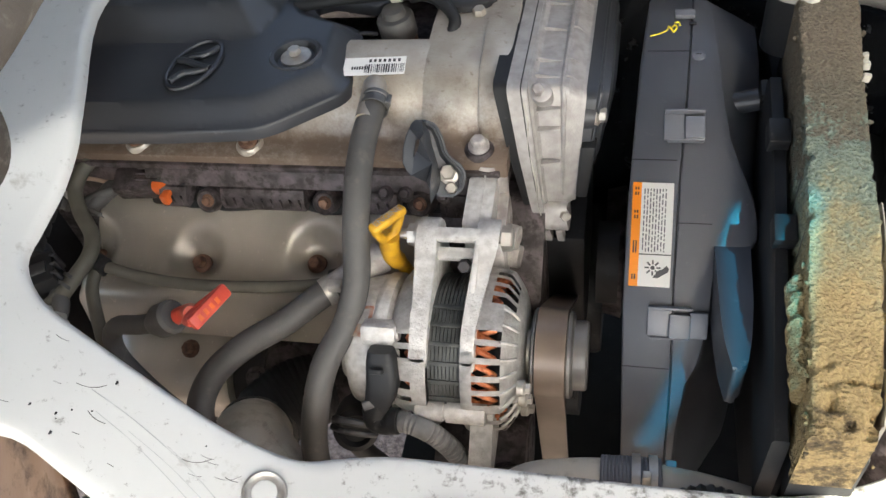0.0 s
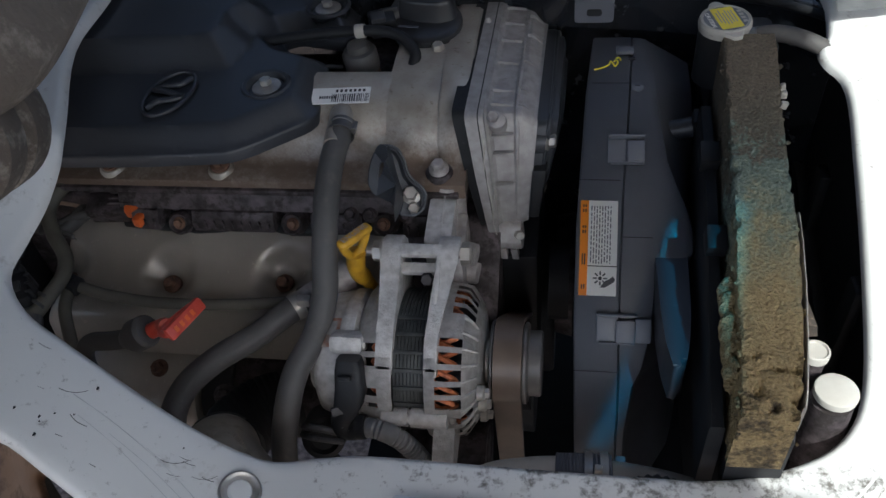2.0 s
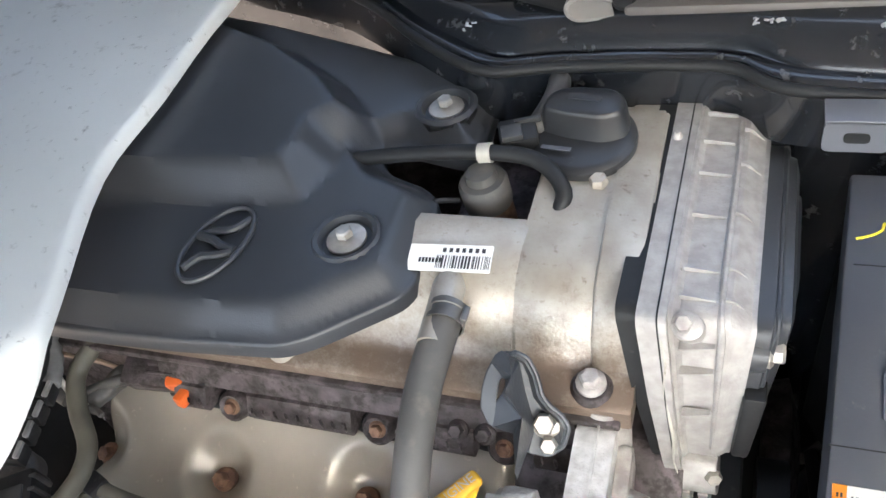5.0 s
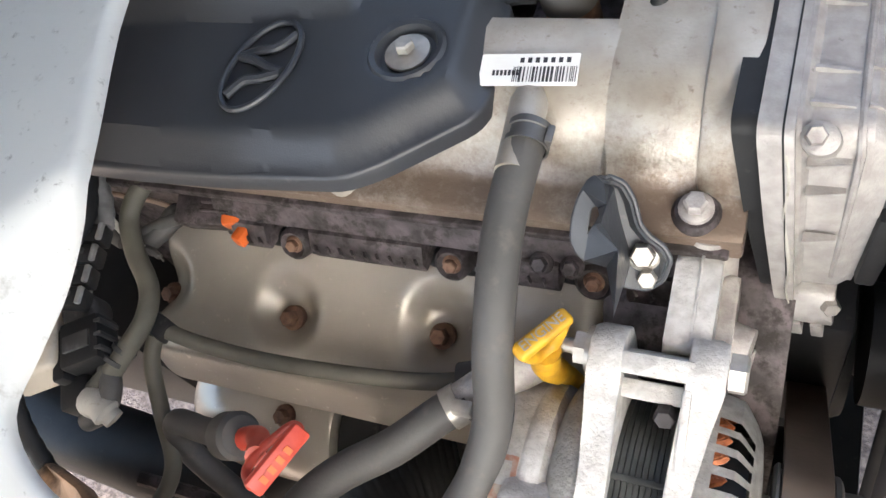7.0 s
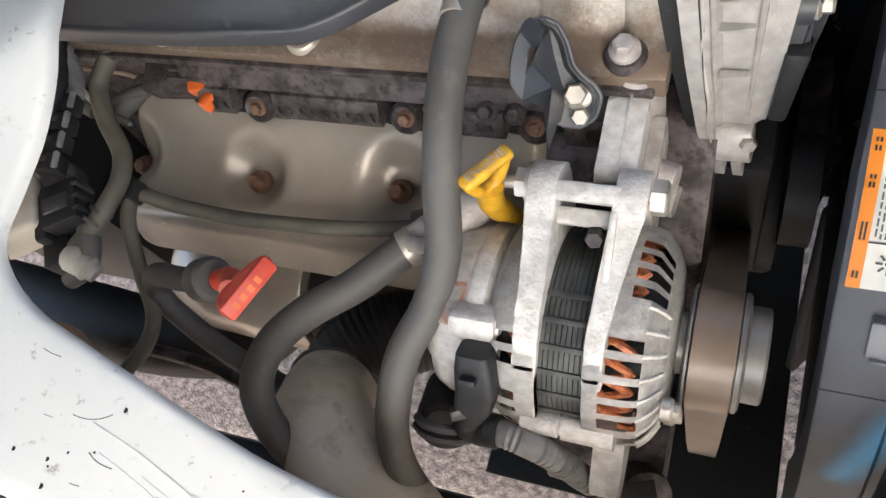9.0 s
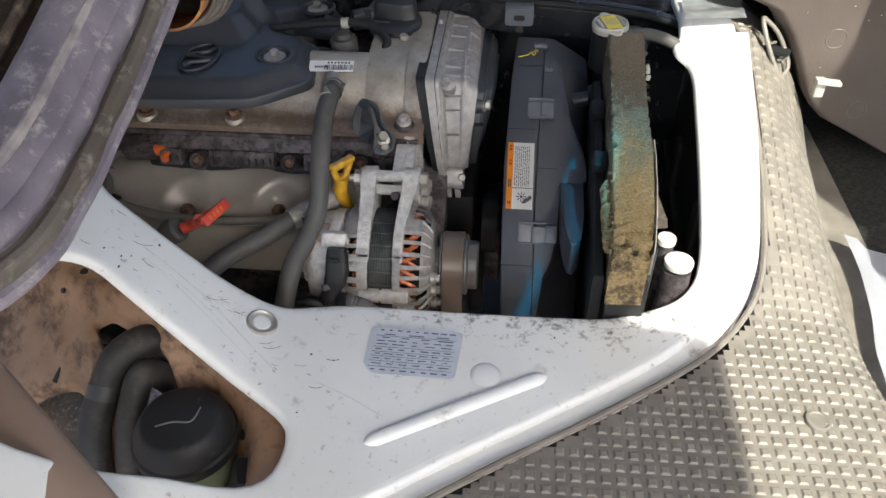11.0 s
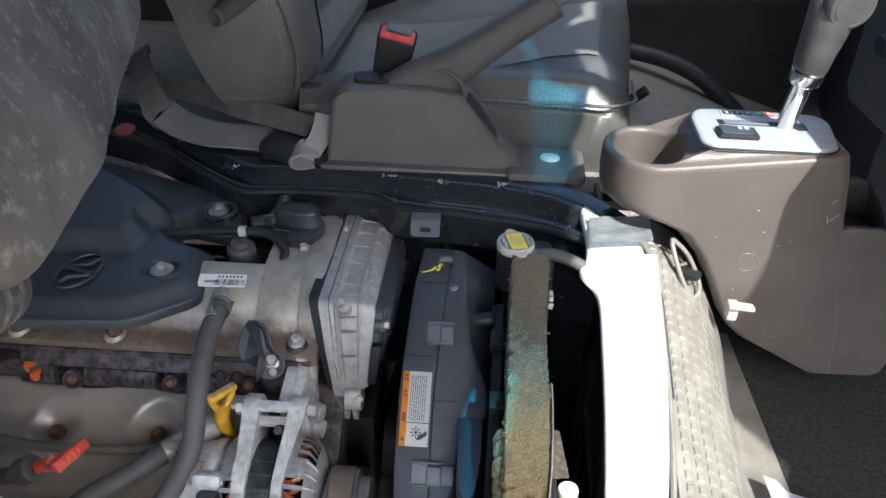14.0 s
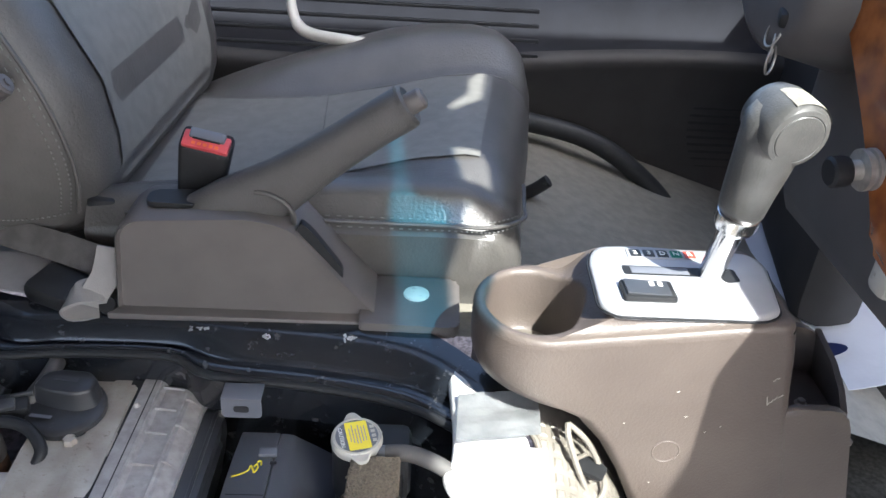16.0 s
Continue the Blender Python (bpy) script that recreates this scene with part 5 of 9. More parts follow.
def lug(top, low):
    """An arm of the end frame: from the adjusting bolt down, running out on the drum. top, low: its sides along the shaft."""
    arc = lambda r, a0, a1, n: [(AY + r * math.cos(radians(a0 + (a1 - a0) * k / n)), AZ + r * math.sin(radians(a0 + (a1 - a0) * k / n))) for k in range(n + 1)]
    poly = arc(0.0668, 140, 130, 4) + arc(0.0686, 124, 108, 6) + [(0.602, 0.8220), (0.614, 0.8245), (0.632, 0.8300), (0.650, 0.8415), (0.658, 0.8465), (0.668, 0.8475), (0.678, 0.8430), (0.684, 0.8330), (0.684, 0.8220), (0.680, 0.806), (0.674, 0.79)] + arc(0.0575, 38, 140, 18)
    bm = prism(poly, "x", 0.0, 1.0, 0.0)
    for v in bm.verts:
        f = min(max((0.846 - v.co.z) / 0.034, 0), 1)
        f = f * f * (3 - 2 * f)
        a, b = (top[k] + (low[k] - top[k]) * f for k in (0, 1))
        v.co.x = a + (b - a) * v.co.x
    bmesh.ops.bevel(bm, geom=[e for e in bm.edges if abs(e.verts[0].co.x - e.verts[1].co.x) < 0.004], offset=0.0014, segments=2, affect="EDGES", profile=0.5)
    return part("mounting_arm", bm, ALUBRIGHT, alt, "", 40)


lug((0.0115, 0.0290), (0.0160, 0.0300))
lug((0.0600, 0.0785), (0.0560, 0.0668))
part("arm_rib", box((0.0615, 0.634, 0.8320), (0.0045, 0.040, 0.004), 0.0015, turn(27, 0, 0)), ALUBRIGHT, alt)
part("adjusting_bolt", lathe((-0.012, 0.668, 0.832), (1, 0, 0), [(0, 0), (0, 0.0042), (0.09, 0.0042), (0.095, 0.0042), (0.095, 0)], 16), STEEL, alt)
part("bolt_head", lathe((0.0785, 0.668, 0.832), (1, 0, 0), [(0, 0), (0, 0.0105), (0.0075, 0.0105), (0.0088, 0.009), (0.0088, 0)], 6), STEEL, alt)
part("nut", lathe((0.002, 0.668, 0.832), (1, 0, 0), [(0, 0), (0, 0.0095), (0.0085, 0.0095), (0.0085, 0)], 6, None, 0.2), STEEL, alt)
part("washer", lathe((0.0085, 0.668, 0.832), (1, 0, 0), [(0, 0), (0, 0.0125), (0.0035, 0.0125), (0.0035, 0)], 24), STEEL, alt)
part("spacer_bar", box((0.046, 0.660, 0.8425), (0.036, 0.011, 0.008), 0.0018, turn(20, 0, 0)), ALUBRIGHT, alt)
part("spacer_bar", box((0.046, 0.652, 0.8285), (0.036, 0.010, 0.008), 0.0018, turn(20, 0, 0)), ALUBRIGHT, alt)
bolt(alt, (0.052, 0.646, 0.824), (0, -0.75, 0.6), 0.0058, DARKALU, 0.008, False)
part("through_bolt", lathe((0.020, 0.551, 0.757), (1, 0, 0), [(0, 0), (0, 0.008), (0.022, 0.008), (0.0221, 0.0062), (0.0245, 0.0062), (0.0246, 0.0085), (0.055, 0.0085), (0.055, 0)], 20), ALUBRIGHT, alt, "lower clamp sleeve with a dark joint")
part("lower_foot", prism(rounded([(0.556, 0.752), (0.540, 0.738), (0.520, 0.722), (0.528, 0.706), (0.56, 0.71), (0.585, 0.72)], 0.005), "x", 0.062, 0.080, 0.002), ALUBRIGHT, alt)
part("rear_housing", lathe(A(-0.042), (1, 0, 0), [(0, 0), (0, 0.046), (0.003, 0.052), (0.010, 0.0555), (0.024, 0.0570), (0.026, 0.0590), (0.030, 0.0595), (0.036, 0.0590), (0.040, 0.052)], 64), ALUBRIGHT, alt, "round rear housing with a vacuum pump")
for a_ in (118, 134, 172, 196):
    u_ = Vector((0, math.cos(radians(a_)), math.sin(radians(a_))))
    part("housing_boss", lathe(Vector(A(-0.012)) + u_ * 0.0585, (1, 0, 0), [(0, 0), (0, 0.0052), (0.016, 0.0058), (0.018, 0.0045), (0.018, 0)], 16), ALUBRIGHT, alt)
part("rear_lobe", lathe((-0.048, 0.60, 0.757), (1, 0, 0), [(0, 0), (0, 0.022), (0.03, 0.026), (0.03, 0)], 24), ALUBRIGHT, alt)
part("rear_terminal", box((-0.010, 0.590, 0.803), (0.03, 0.020, 0.018), 0.005, turn(-30, 0, 0)), ALUBRIGHT, alt)
STICKER = material("worn_red_sticker", (0.40, 0.15, 0.095), 0.5, dark=(0.52, 0.44, 0.37), scale=160, bump=0.1)
rl = None
for r_, x0, x1, a0, a1, m_ in ((0.0577, -0.0365, -0.0185, 96, 122, STICKER), (0.0581, -0.0335, -0.0215, 99, 112, ALUBRIGHT)):
    bm = bmesh.new()
    rows = [[bm.verts.new((x, AY + r_ * math.cos(radians(a0 + (a1 - a0) * k / 8)), AZ + r_ * math.sin(radians(a0 + (a1 - a0) * k / 8)))) for x in (x0, x1)] for k in range(9)]
    for p, q in zip(rows, rows[1:]):
        bm.faces.new((p[0], p[1], q[1], q[0]))
    bmesh.ops.solidify(bm, geom=bm.faces[:], thickness=0.0004)
    rl = part("maker_label" if rl is None else "rubbed_patch", bm, m_, alt if rl is None else rl, "worn red sticker, rubbed bare in its middle" if rl is None else "")
# pulley with the belt over it
px = 0.105
part("pulley", lathe(A(px), (1, 0, 0), [(0, 0), (0, 0.0345), (0.0015, 0.0365), (0.003, 0.0365), (0.0035, 0.0335), (0.0285, 0.0335), (0.029, 0.0355), (0.0315, 0.0355), (0.033, 0.0335), (0.033, 0.030), (0.0335, 0.0285), (0.043, 0.0285), (0.0445, 0.027), (0.0445, 0)], 56), PULLEYGREY, alt, "grey decoupling pulley")
part("pulley_collar", lathe(A(0.094), (1, 0, 0), [(0, 0), (0, 0.020), (0.012, 0.018), (0.012, 0)], 30), STEEL, alt)
for k in range(3):
    bolt(alt, (0.102, AY - 0.046 + 0.004 * k, AZ + 0.018 - 0.022 * k), (1, 0, 0), 0.0045, STEEL, 0.004)
belt = thing("drive_belt", (0.12, 0.60, 0.60), "worn brown ribbed drive belt over the alternator pulley", "belt")
br_ = 0.0352
path = [Vector((0, 0.80, 0.60))] + [Vector((0, AY + br_ * math.cos(radians(a)), AZ + br_ * math.sin(radians(a)))) for a in range(40, 206, 8)] + [Vector((0, 0.60, 0.58)), Vector((0, 0.62, 0.45))]
bm = bmesh.new()
rows = []
for i, p in enumerate(path):
    d = (path[min(i + 1, len(path) - 1)] - path[max(i - 1, 0)]).normalized()
    nrm = Vector((0, d.z, -d.y))
    if (p + nrm * 0.001 - Vector((0, AY, AZ))).length < (p - Vector((0, AY, AZ))).length:
        nrm = -nrm
    row = []
    for x, o in ((0.1088, 0), (0.1088, 0.0022), (0.1093, 0.003), (0.1327, 0.003), (0.1332, 0.0022), (0.1332, 0)):
        row.append(bm.verts.new(p + nrm * o + Vector((x, 0, 0))))
    rows.append(row)
for a, b in zip(rows, rows[1:]):
    ring_bridge(bm, a, b)
part("belt_band", bm, PULLEY, belt)
part("crank_pulley", lathe((0.108, 0.80, 0.50), (1, 0, 0), [(0, 0), (0, 0.085), (0.026, 0.085), (0.026, 0)], 48), BLACK, belt)

# bracket arm and lifting eye
arm = thing("alternator_bracket", (0.055, 0.70, 0.80), "pale cast aluminium bracket arm behind the alternator", "bracket")
part("arm", prism(rounded([(0.676, 0.800), (0.672, 0.838), (0.722, 0.846), (0.729, 0.842), (0.732, 0.80)], 0.004), "x", 0.0450, 0.0680, 0.0025), ALUBRIGHT, arm)
part("arm_web", prism(rounded([(0.66, 0.74), (0.675, 0.81), (0.728, 0.826), (0.735, 0.72)], 0.006), "x", 0.0665, 0.0765, 0.003), ALU, arm)
part("arm_post", lathe((0.057, 0.735, 0.800), (0.05, 0.10, 1), [(0, 0), (0, 0.017), (0.035, 0.0155), (0.052, 0.0145), (0.052, 0)], 28), ALU, arm, "grimy cast post")
part("arm_ridge", box((0.0580, 0.699, 0.8425), (0.0016, 0.05, 0.0016), 0.0005, turn(11, 0, 0)), ALUBRIGHT, arm)
for z in (0.80, 0.775):
    part("pad", lathe((0.0745, 0.70, z), (1, -0.2, 0), [(0, 0), (0, 0.011), (0.012, 0.010), (0.012, 0)], 20), ALU, arm)
part("dark_casting", prism(rounded([(0.665, 0.62), (0.665, 0.74), (0.74, 0.80), (0.78, 0.80), (0.78, 0.62)], 0.01), "x", 0.0, 0.105, 0.004), DARKALU, arm)
eye = thing("lifting_eye", (0.015, 0.725, 0.84), "dark grey steel lifting eye bolted to the head", "lifting eye")
bm = bmesh.new()
em2 = frame_of((0.009, 0.716, 0.880), (1, 0.10, -0.22), (-0.30, 0.55, 0.80))
o_ = rounded([(0.0144, -0.0245), (0.0099, -0.0234), (-0.0069, -0.0186), (-0.0119, -0.0112), (-0.0128, -0.0002), (-0.0114, 0.0110), (-0.0087, 0.0185), (-0.0048, 0.0228), (0.0017, 0.0238), (0.0092, 0.0216), (0.0152, 0.0135), (0.0203, 0.0012), (0.0258, -0.0040), (0.0330, -0.0080), (0.0380, -0.0140), (0.0372, -0.0275), (0.0300, -0.0345), (0.0175, -0.0345)], 0.0022, 2)
hole = rounded([(-0.0052, -0.0040), (-0.0050, 0.0078), (-0.0021, 0.0108), (0.0010, 0.0096), (0.0011, 0.0044), (-0.0018, -0.0019), (-0.0041, -0.0064)], 0.0016, 3)
fold = [(-0.0030, 0.0205), (0.0008, 0.0150), (0.0048, 0.0032), (0.0096, -0.0080), (0.0136, -0.0172), (0.0147, -0.0236)]
foot_line = [(x + 0.0016, y + 0.0004) for x, y in fold]
floor_rim = [(0.0030, 0.0202), (0.0076, 0.0184), (0.0122, 0.0112), (0.0172, -0.0010), (0.0236, -0.0072), (0.0305, -0.0110), (0.0346, -0.0156), (0.0342, -0.0260)]
groups_ = (o_, hole, fold, foot_line, floor_rim)
flat_, edges_ = [], []
for k_, g_ in enumerate(groups_):
    i0_ = len(flat_)
    flat_ += [Vector(p) for p in g_]
    edges_ += [(i0_ + i, i0_ + (i + 1) % len(g_)) for i in range(len(g_) if k_ < 2 else len(g_) - 1)]
v2, e2, f2, *_ = geometry.delaunay_2d_cdt(flat_, edges_, [], 0, 1e-7)


def eye_height(q):
    """The slotted face folds up towards the middle; behind the fold the plate is dished, with a flange round it."""
    for line, h in ((fold, 0.0050), (foot_line, -0.0085), (floor_rim, -0.0085)):
        if min((q - Vector(p)).length for p in line) < 1e-5:
            return h
    return 0.0020 * min(max((q.x + 0.013) / 0.014, 0), 1) if q.x < 0.001 else (-0.0015 if q.y > -0.02 else -0.0060)


def bent(q):
    return em2 @ Vector((q.x, q.y, eye_height(q)))


vv = [bm.verts.new(bent(q)) for q in v2]
for t in f2:
    c = sum((v2[i] for i in t), Vector((0, 0))) / 3
    if inside(c, o_) and not inside(c, hole):
        bm.faces.new([vv[i] for i in t])
bmesh.ops.recalc_face_normals(bm, faces=bm.faces[:])
bmesh.ops.solidify(bm, geom=bm.faces[:], thickness=0.0030)
part("eye_plate", bm, BLUESTEEL, eye, "", 20)
part("slot_rim", tube([bent(Vector(q)) + Vector((0, -0.001, 0.001)) for q in hole + hole[:1]], 0.0009, 8, None, 1, False), BLUESTEEL, eye)
part("edge_bead", tube([bent(Vector(q)) + Vector((0, -0.0005, 0.0005)) for q in o_ + o_[:1]], 0.0015, 8, None, 1, False), BLUESTEEL, eye)
bolt(eye, em2 @ Vector((0.0247, -0.0160, -0.0080)), (0.12, -0.66, 0.74), 0.0066, STEEL, 0.0085)
bolt(eye, em2 @ Vector((0.0290, -0.0285, -0.0080)), (0.12, -0.66, 0.74), 0.0052, STEEL, 0.0075, False)

# ---- hoses, pipes, dipsticks, wiring ----
h1 = thing("breather_hose", (-0.03, 0.65, 0.80), "thick grey rubber breather hose from the valve cover", "hose")
part("hose", tube([(-0.033, 0.757, 0.901), (-0.034, 0.735, 0.899), (-0.035, 0.705, 0.892), (-0.034, 0.675, 0.879), (-0.033, 0.645, 0.855), (-0.033, 0.622, 0.826), (-0.040, 0.596, 0.803), (-0.052, 0.566, 0.790), (-0.058, 0.540, 0.768), (-0.062, 0.520, 0.735), (-0.060, 0.505, 0.69), (-0.055, 0.49, 0.60)], 0.0109, 24), RUBBER, h1)
part("hose_joint", lathe((-0.0345, 0.679, 0.881), (0, -0.92, -0.4), [(-0.001, 0.0), (-0.001, 0.0113), (0.001, 0.0113), (0.001, 0)], 30), RUBBER, h1)
part("clamp", lathe((-0.0325, 0.752, 0.9015), (0, 1, 0.06), [(-0.010, 0.011), (-0.010, 0.0122), (-0.007, 0.0122), (-0.0065, 0.0114), (-0.001, 0.0114), (-0.0005, 0.0122), (0.003, 0.0122), (0.003, 0.011)], 30), PULLEYGREY, h1, "spring hose clamp")
part("clamp_ear", box((-0.0205, 0.748, 0.9050), (0.004, 0.011, 0.006), 0.001, turn(0, 20, 0)), PULLEYGREY, h1)
h2 = thing("coolant_hose", (-0.12, 0.58, 0.74), "grey rubber coolant hose curving down beside the exhaust", "hose")
part("hose", tube([(-0.060, 0.640, 0.795), (-0.075, 0.628, 0.792), (-0.100, 0.605, 0.785), (-0.132, 0.582, 0.778), (-0.155, 0.556, 0.768), (-0.160, 0.528, 0.752), (-0.145, 0.505, 0.72), (-0.12, 0.49, 0.66), (-0.10, 0.48, 0.58)], 0.0115, 20), RUBBER, h2)
part("clamp", lathe((-0.064, 0.637, 0.7945), (-0.75, -0.65, -0.1), [(0, 0.0116), (0, 0.0128), (0.009, 0.0128), (0.009, 0.0116)], 26), STEEL, h2, "spring hose clamp")
part("stub", lathe((-0.050, 0.650, 0.797), (-0.75, -0.65, -0.1), [(-0.03, 0), (-0.03, 0.014), (0.02, 0.011), (0.02, 0)], 20), ALU, h2)
part("clamp_screw", box((-0.058, 0.630, 0.806), (0.012, 0.008, 0.008), 0.001), STEEL, h2)
h3 = thing("intake_pipe", (-0.1, 0.5, 0.66), "wide grey plastic intake pipe below the hoses", "pipe")
part("pipe", tube([(-0.158, 0.572, 0.630), (-0.153, 0.560, 0.660), (-0.138, 0.534, 0.692), (-0.110, 0.506, 0.698), (-0.072, 0.480, 0.680), (-0.035, 0.452, 0.64)], [0.034, 0.0355, 0.0365, 0.0365, 0.0365, 0.036], 36), PALEPIPE, h3)
bm = bmesh.new()
m3 = frame_of((-0.1005, 0.521, 0.7255), (0.62, -0.62, -0.12), (0.65, 0.45, 0.3))
for k in range(9):
    plate(m3, 0.0030, 0.0048, 0.0012, 0, bm, (-0.022 + k * 0.0052, 0.0035))
    plate(m3, 0.0034, 0.0044, 0.0012, 0, bm, (-0.020 + k * 0.0055, -0.0035))
part("embossed_marks", bm, PALEPIPE, h3, "unreadable embossed characters as bars")
part("dark_sleeve", tube([(-0.158, 0.570, 0.638), (-0.150, 0.590, 0.648), (-0.130, 0.612, 0.650), (-0.10, 0.63, 0.645)], 0.0365, 32, None, 8, True, 0.0012, 0.005), BLACK, h3, "black ribbed rubber sleeve")
part("sleeve_rim", tube([Vector((-0.154, 0.566, 0.655)) + Vector((0.8, 0.15, 0.0)).normalized() * 0.0365 * math.cos(a_) + Vector((-0.1, 0.5, 0.86)).normalized() * 0.0365 * math.sin(a_) for a_ in [2 * math.pi * k / 28 for k in range(29)]], 0.0022, 8, None, 1, False), RUBBER, h3)
CONDUIT = material("grey_worn_conduit", (0.24, 0.24, 0.242), 0.45, dark=(0.13, 0.13, 0.132), scale=60, bump=0.1)
h4 = thing("alternator_wiring", (0.0, 0.55, 0.70), "black alternator plug and corrugated wiring conduit", "wiring")
part("plug", loft([[Vector(c) + turn(-30, 0, 0) @ Vector((u * w, v * h, 0)) for u, v in rounded([(-1, -1), (1, -1), (1, 1), (-1, 1)], 0.5, 4)] for c, w, h in (((-0.005, 0.572, 0.806), 0.0095, 0.008), ((-0.004, 0.567, 0.799), 0.0115, 0.010), ((-0.003, 0.558, 0.785), 0.0125, 0.0115), ((-0.006, 0.550, 0.772), 0.0115, 0.011), ((-0.011, 0.546, 0.762), 0.010, 0.010))]), BLACK, h4, "black connector")
part("plug_latch", box((-0.005, 0.5555, 0.801), (0.010, 0.012, 0.004), 0.001, turn(-50, 0, 0)), BLACK, h4)
part("plug_clip", box((-0.014, 0.541, 0.775), (0.009, 0.006, 0.007), 0.001, turn(-40, 0, 25)), CORR, h4)
part("plug_neck", tube([(-0.008, 0.548, 0.768), (-0.012, 0.541, 0.757), (-0.004, 0.538, 0.753), (0.004, 0.539, 0.757)], [0.0105, 0.010, 0.0092, 0.0092], 16), BLACK, h4)
part("neck_collar", lathe((0.001, 0.539, 0.756), (1, 0, 0.1), [(0, 0), (0, 0.0105), (0.007, 0.0105), (0.008, 0.009), (0.008, 0)], 20), BLACK, h4)
boot = part("boot", lathe((-0.035, 0.546, 0.728), (0.25, -0.75, 0.6), [(-0.03, 0), (-0.03, 0.018), (0.0, 0.020), (0.009, 0.0185), (0.011, 0.014), (0.007, 0.011), (0.007, 0)], 28), BLACK, h4, "round rubber terminal boot")
part("boot_ring", tube([(-0.046, 0.538, 0.752), (-0.036, 0.533, 0.760), (-0.024, 0.533, 0.758), (-0.016, 0.537, 0.748)], 0.0032, 8, None, 5), CORR, boot)
part("boot_ring", tube([(-0.048, 0.534, 0.746), (-0.037, 0.528, 0.753), (-0.023, 0.528, 0.751), (-0.013, 0.533, 0.741)], 0.0028, 8, None, 5), CORR, boot)
part("boot_cable", tube([(-0.035, 0.546, 0.722), (-0.045, 0.55, 0.69), (-0.035, 0.56, 0.63)], 0.009, 12), BLACK, h4)
part("conduit", tube([(0.006, 0.539, 0.757), (0.020, 0.537, 0.757), (0.035, 0.535, 0.749), (0.047, 0.533, 0.733), (0.056, 0.531, 0.714), (0.066, 0.530, 0.700)], 0.0086, 18, None, 10, True, 0.0012, 0.0036), CONDUIT, h4, "corrugated conduit")
part("elbow", tube([(0.062, 0.530, 0.705), (0.072, 0.529, 0.694), (0.085, 0.530, 0.690), (0.10, 0.535, 0.69)], 0.0095, 16), RUBBER, h4, "grey rubber elbow")

dip = thing("engine_oil_dipstick", (0.0, 0.68, 0.84), "yellow plastic engine oil dipstick handle", "dipstick")
hb_, hn_ = Vector((0.58, 0.81, -0.06)).normalized(), Vector((0.03, -0.10, 1.0)).normalized()
dm = frame_of((-0.0105, 0.6605, 0.8560), hb_, hn_) @ Matrix.Scale(0.86, 4)
bm = bmesh.new()
ring = rounded([(-0.0160, -0.002), (0.0160, -0.002), (0.0120, -0.013), (0.0060, -0.024), (-0.0060, -0.024), (-0.0120, -0.013)], 0.006, 5)
tube([dm @ Vector((x, y, 0)) for x, y in ring + ring[:1]], 0.0039, 10, bm, 1, False)
part("ring_handle", bm, YELLOW, dip)
part("handle_bar", box(dm @ Vector((0.0, 0.001, 0)), (0.041, 0.0085, 0.0120), 0.0036, dm.to_3x3(), None, 3), YELLOW, dip)
words("ENGINE", 0.0078, frame_of(dm @ Vector((0.0, 0.0055, 0)), hb_, hn_.cross(hb_)), OILY, dip)
part("stem", tube([dm @ Vector((0.0, -0.022, 0)), dm @ Vector((0.0, -0.048, 0)), Vector((-0.008, 0.668, 0.785)), Vector((0.0, 0.675, 0.72))], [0.0085, 0.0080, 0.006, 0.006], 12), YELLOW, dip)
dip2 = thing("transmission_dipstick", (-0.15, 0.59, 0.80), "red plastic transmission dipstick handle in a grey tube", "dipstick")
a, b = Vector((-0.182, 0.583, 0.812)), Vector((-0.124, 0.588, 0.850))
rm = frame_of((-0.1395, 0.5715, 0.8450), (0.34, 0.94, -0.04), (-0.8, 0.25, -0.5))
bm = bmesh.new()
rr = rounded([(-0.018, -0.009), (0.020, -0.010), (0.020, 0.002), (0.0, 0.013), (-0.014, 0.011)], 0.005, 4)
tube([rm @ Vector((x, y, 0)) for x, y in rr + rr[:1]], 0.0028, 10, bm, 1, False)
part("ring_handle", bm, RED, dip2)
part("handle_bar", box(rm @ Vector((0.001, -0.0098, 0)), (0.040, 0.006, 0.012), 0.002, rm.to_3x3()), RED, dip2)
bm = bmesh.new()
for k in range(4):
    plate(rm @ Matrix.Translation((0, -0.0132, 0)) @ pose(0, 0, 0, 90, 0, 0), 0.0032, 0.005, 0.0004, 0, bm, (-0.011 + k * 0.0062, 0))
part("embossed_bars", bm, ORANGE, dip2, "embossed marks")
part("handle_neck", tube([rm @ Vector((-0.005, 0.012, 0)), (-0.165, 0.583, 0.822), (-0.178, 0.582, 0.815)], [0.006, 0.007, 0.007], 12), RED, dip2)
part("tube_end", lathe((-0.196, 0.583, 0.806), (0.85, 0.02, 0.5), [(-0.012, 0), (-0.012, 0.009), (0, 0.0145), (0.014, 0.0145), (0.017, 0.012), (0.017, 0)], 26), RUBBER, dip2, "grey rubber tube end")
part("tube", tube([(-0.20, 0.583, 0.803), (-0.225, 0.585, 0.794), (-0.25, 0.588, 0.785), (-0.262, 0.585, 0.768), (-0.255, 0.575, 0.745), (-0.22, 0.56, 0.70), (-0.17, 0.55, 0.64), (-0.13, 0.55, 0.56)], 0.0085, 14), RUBBER, dip2)

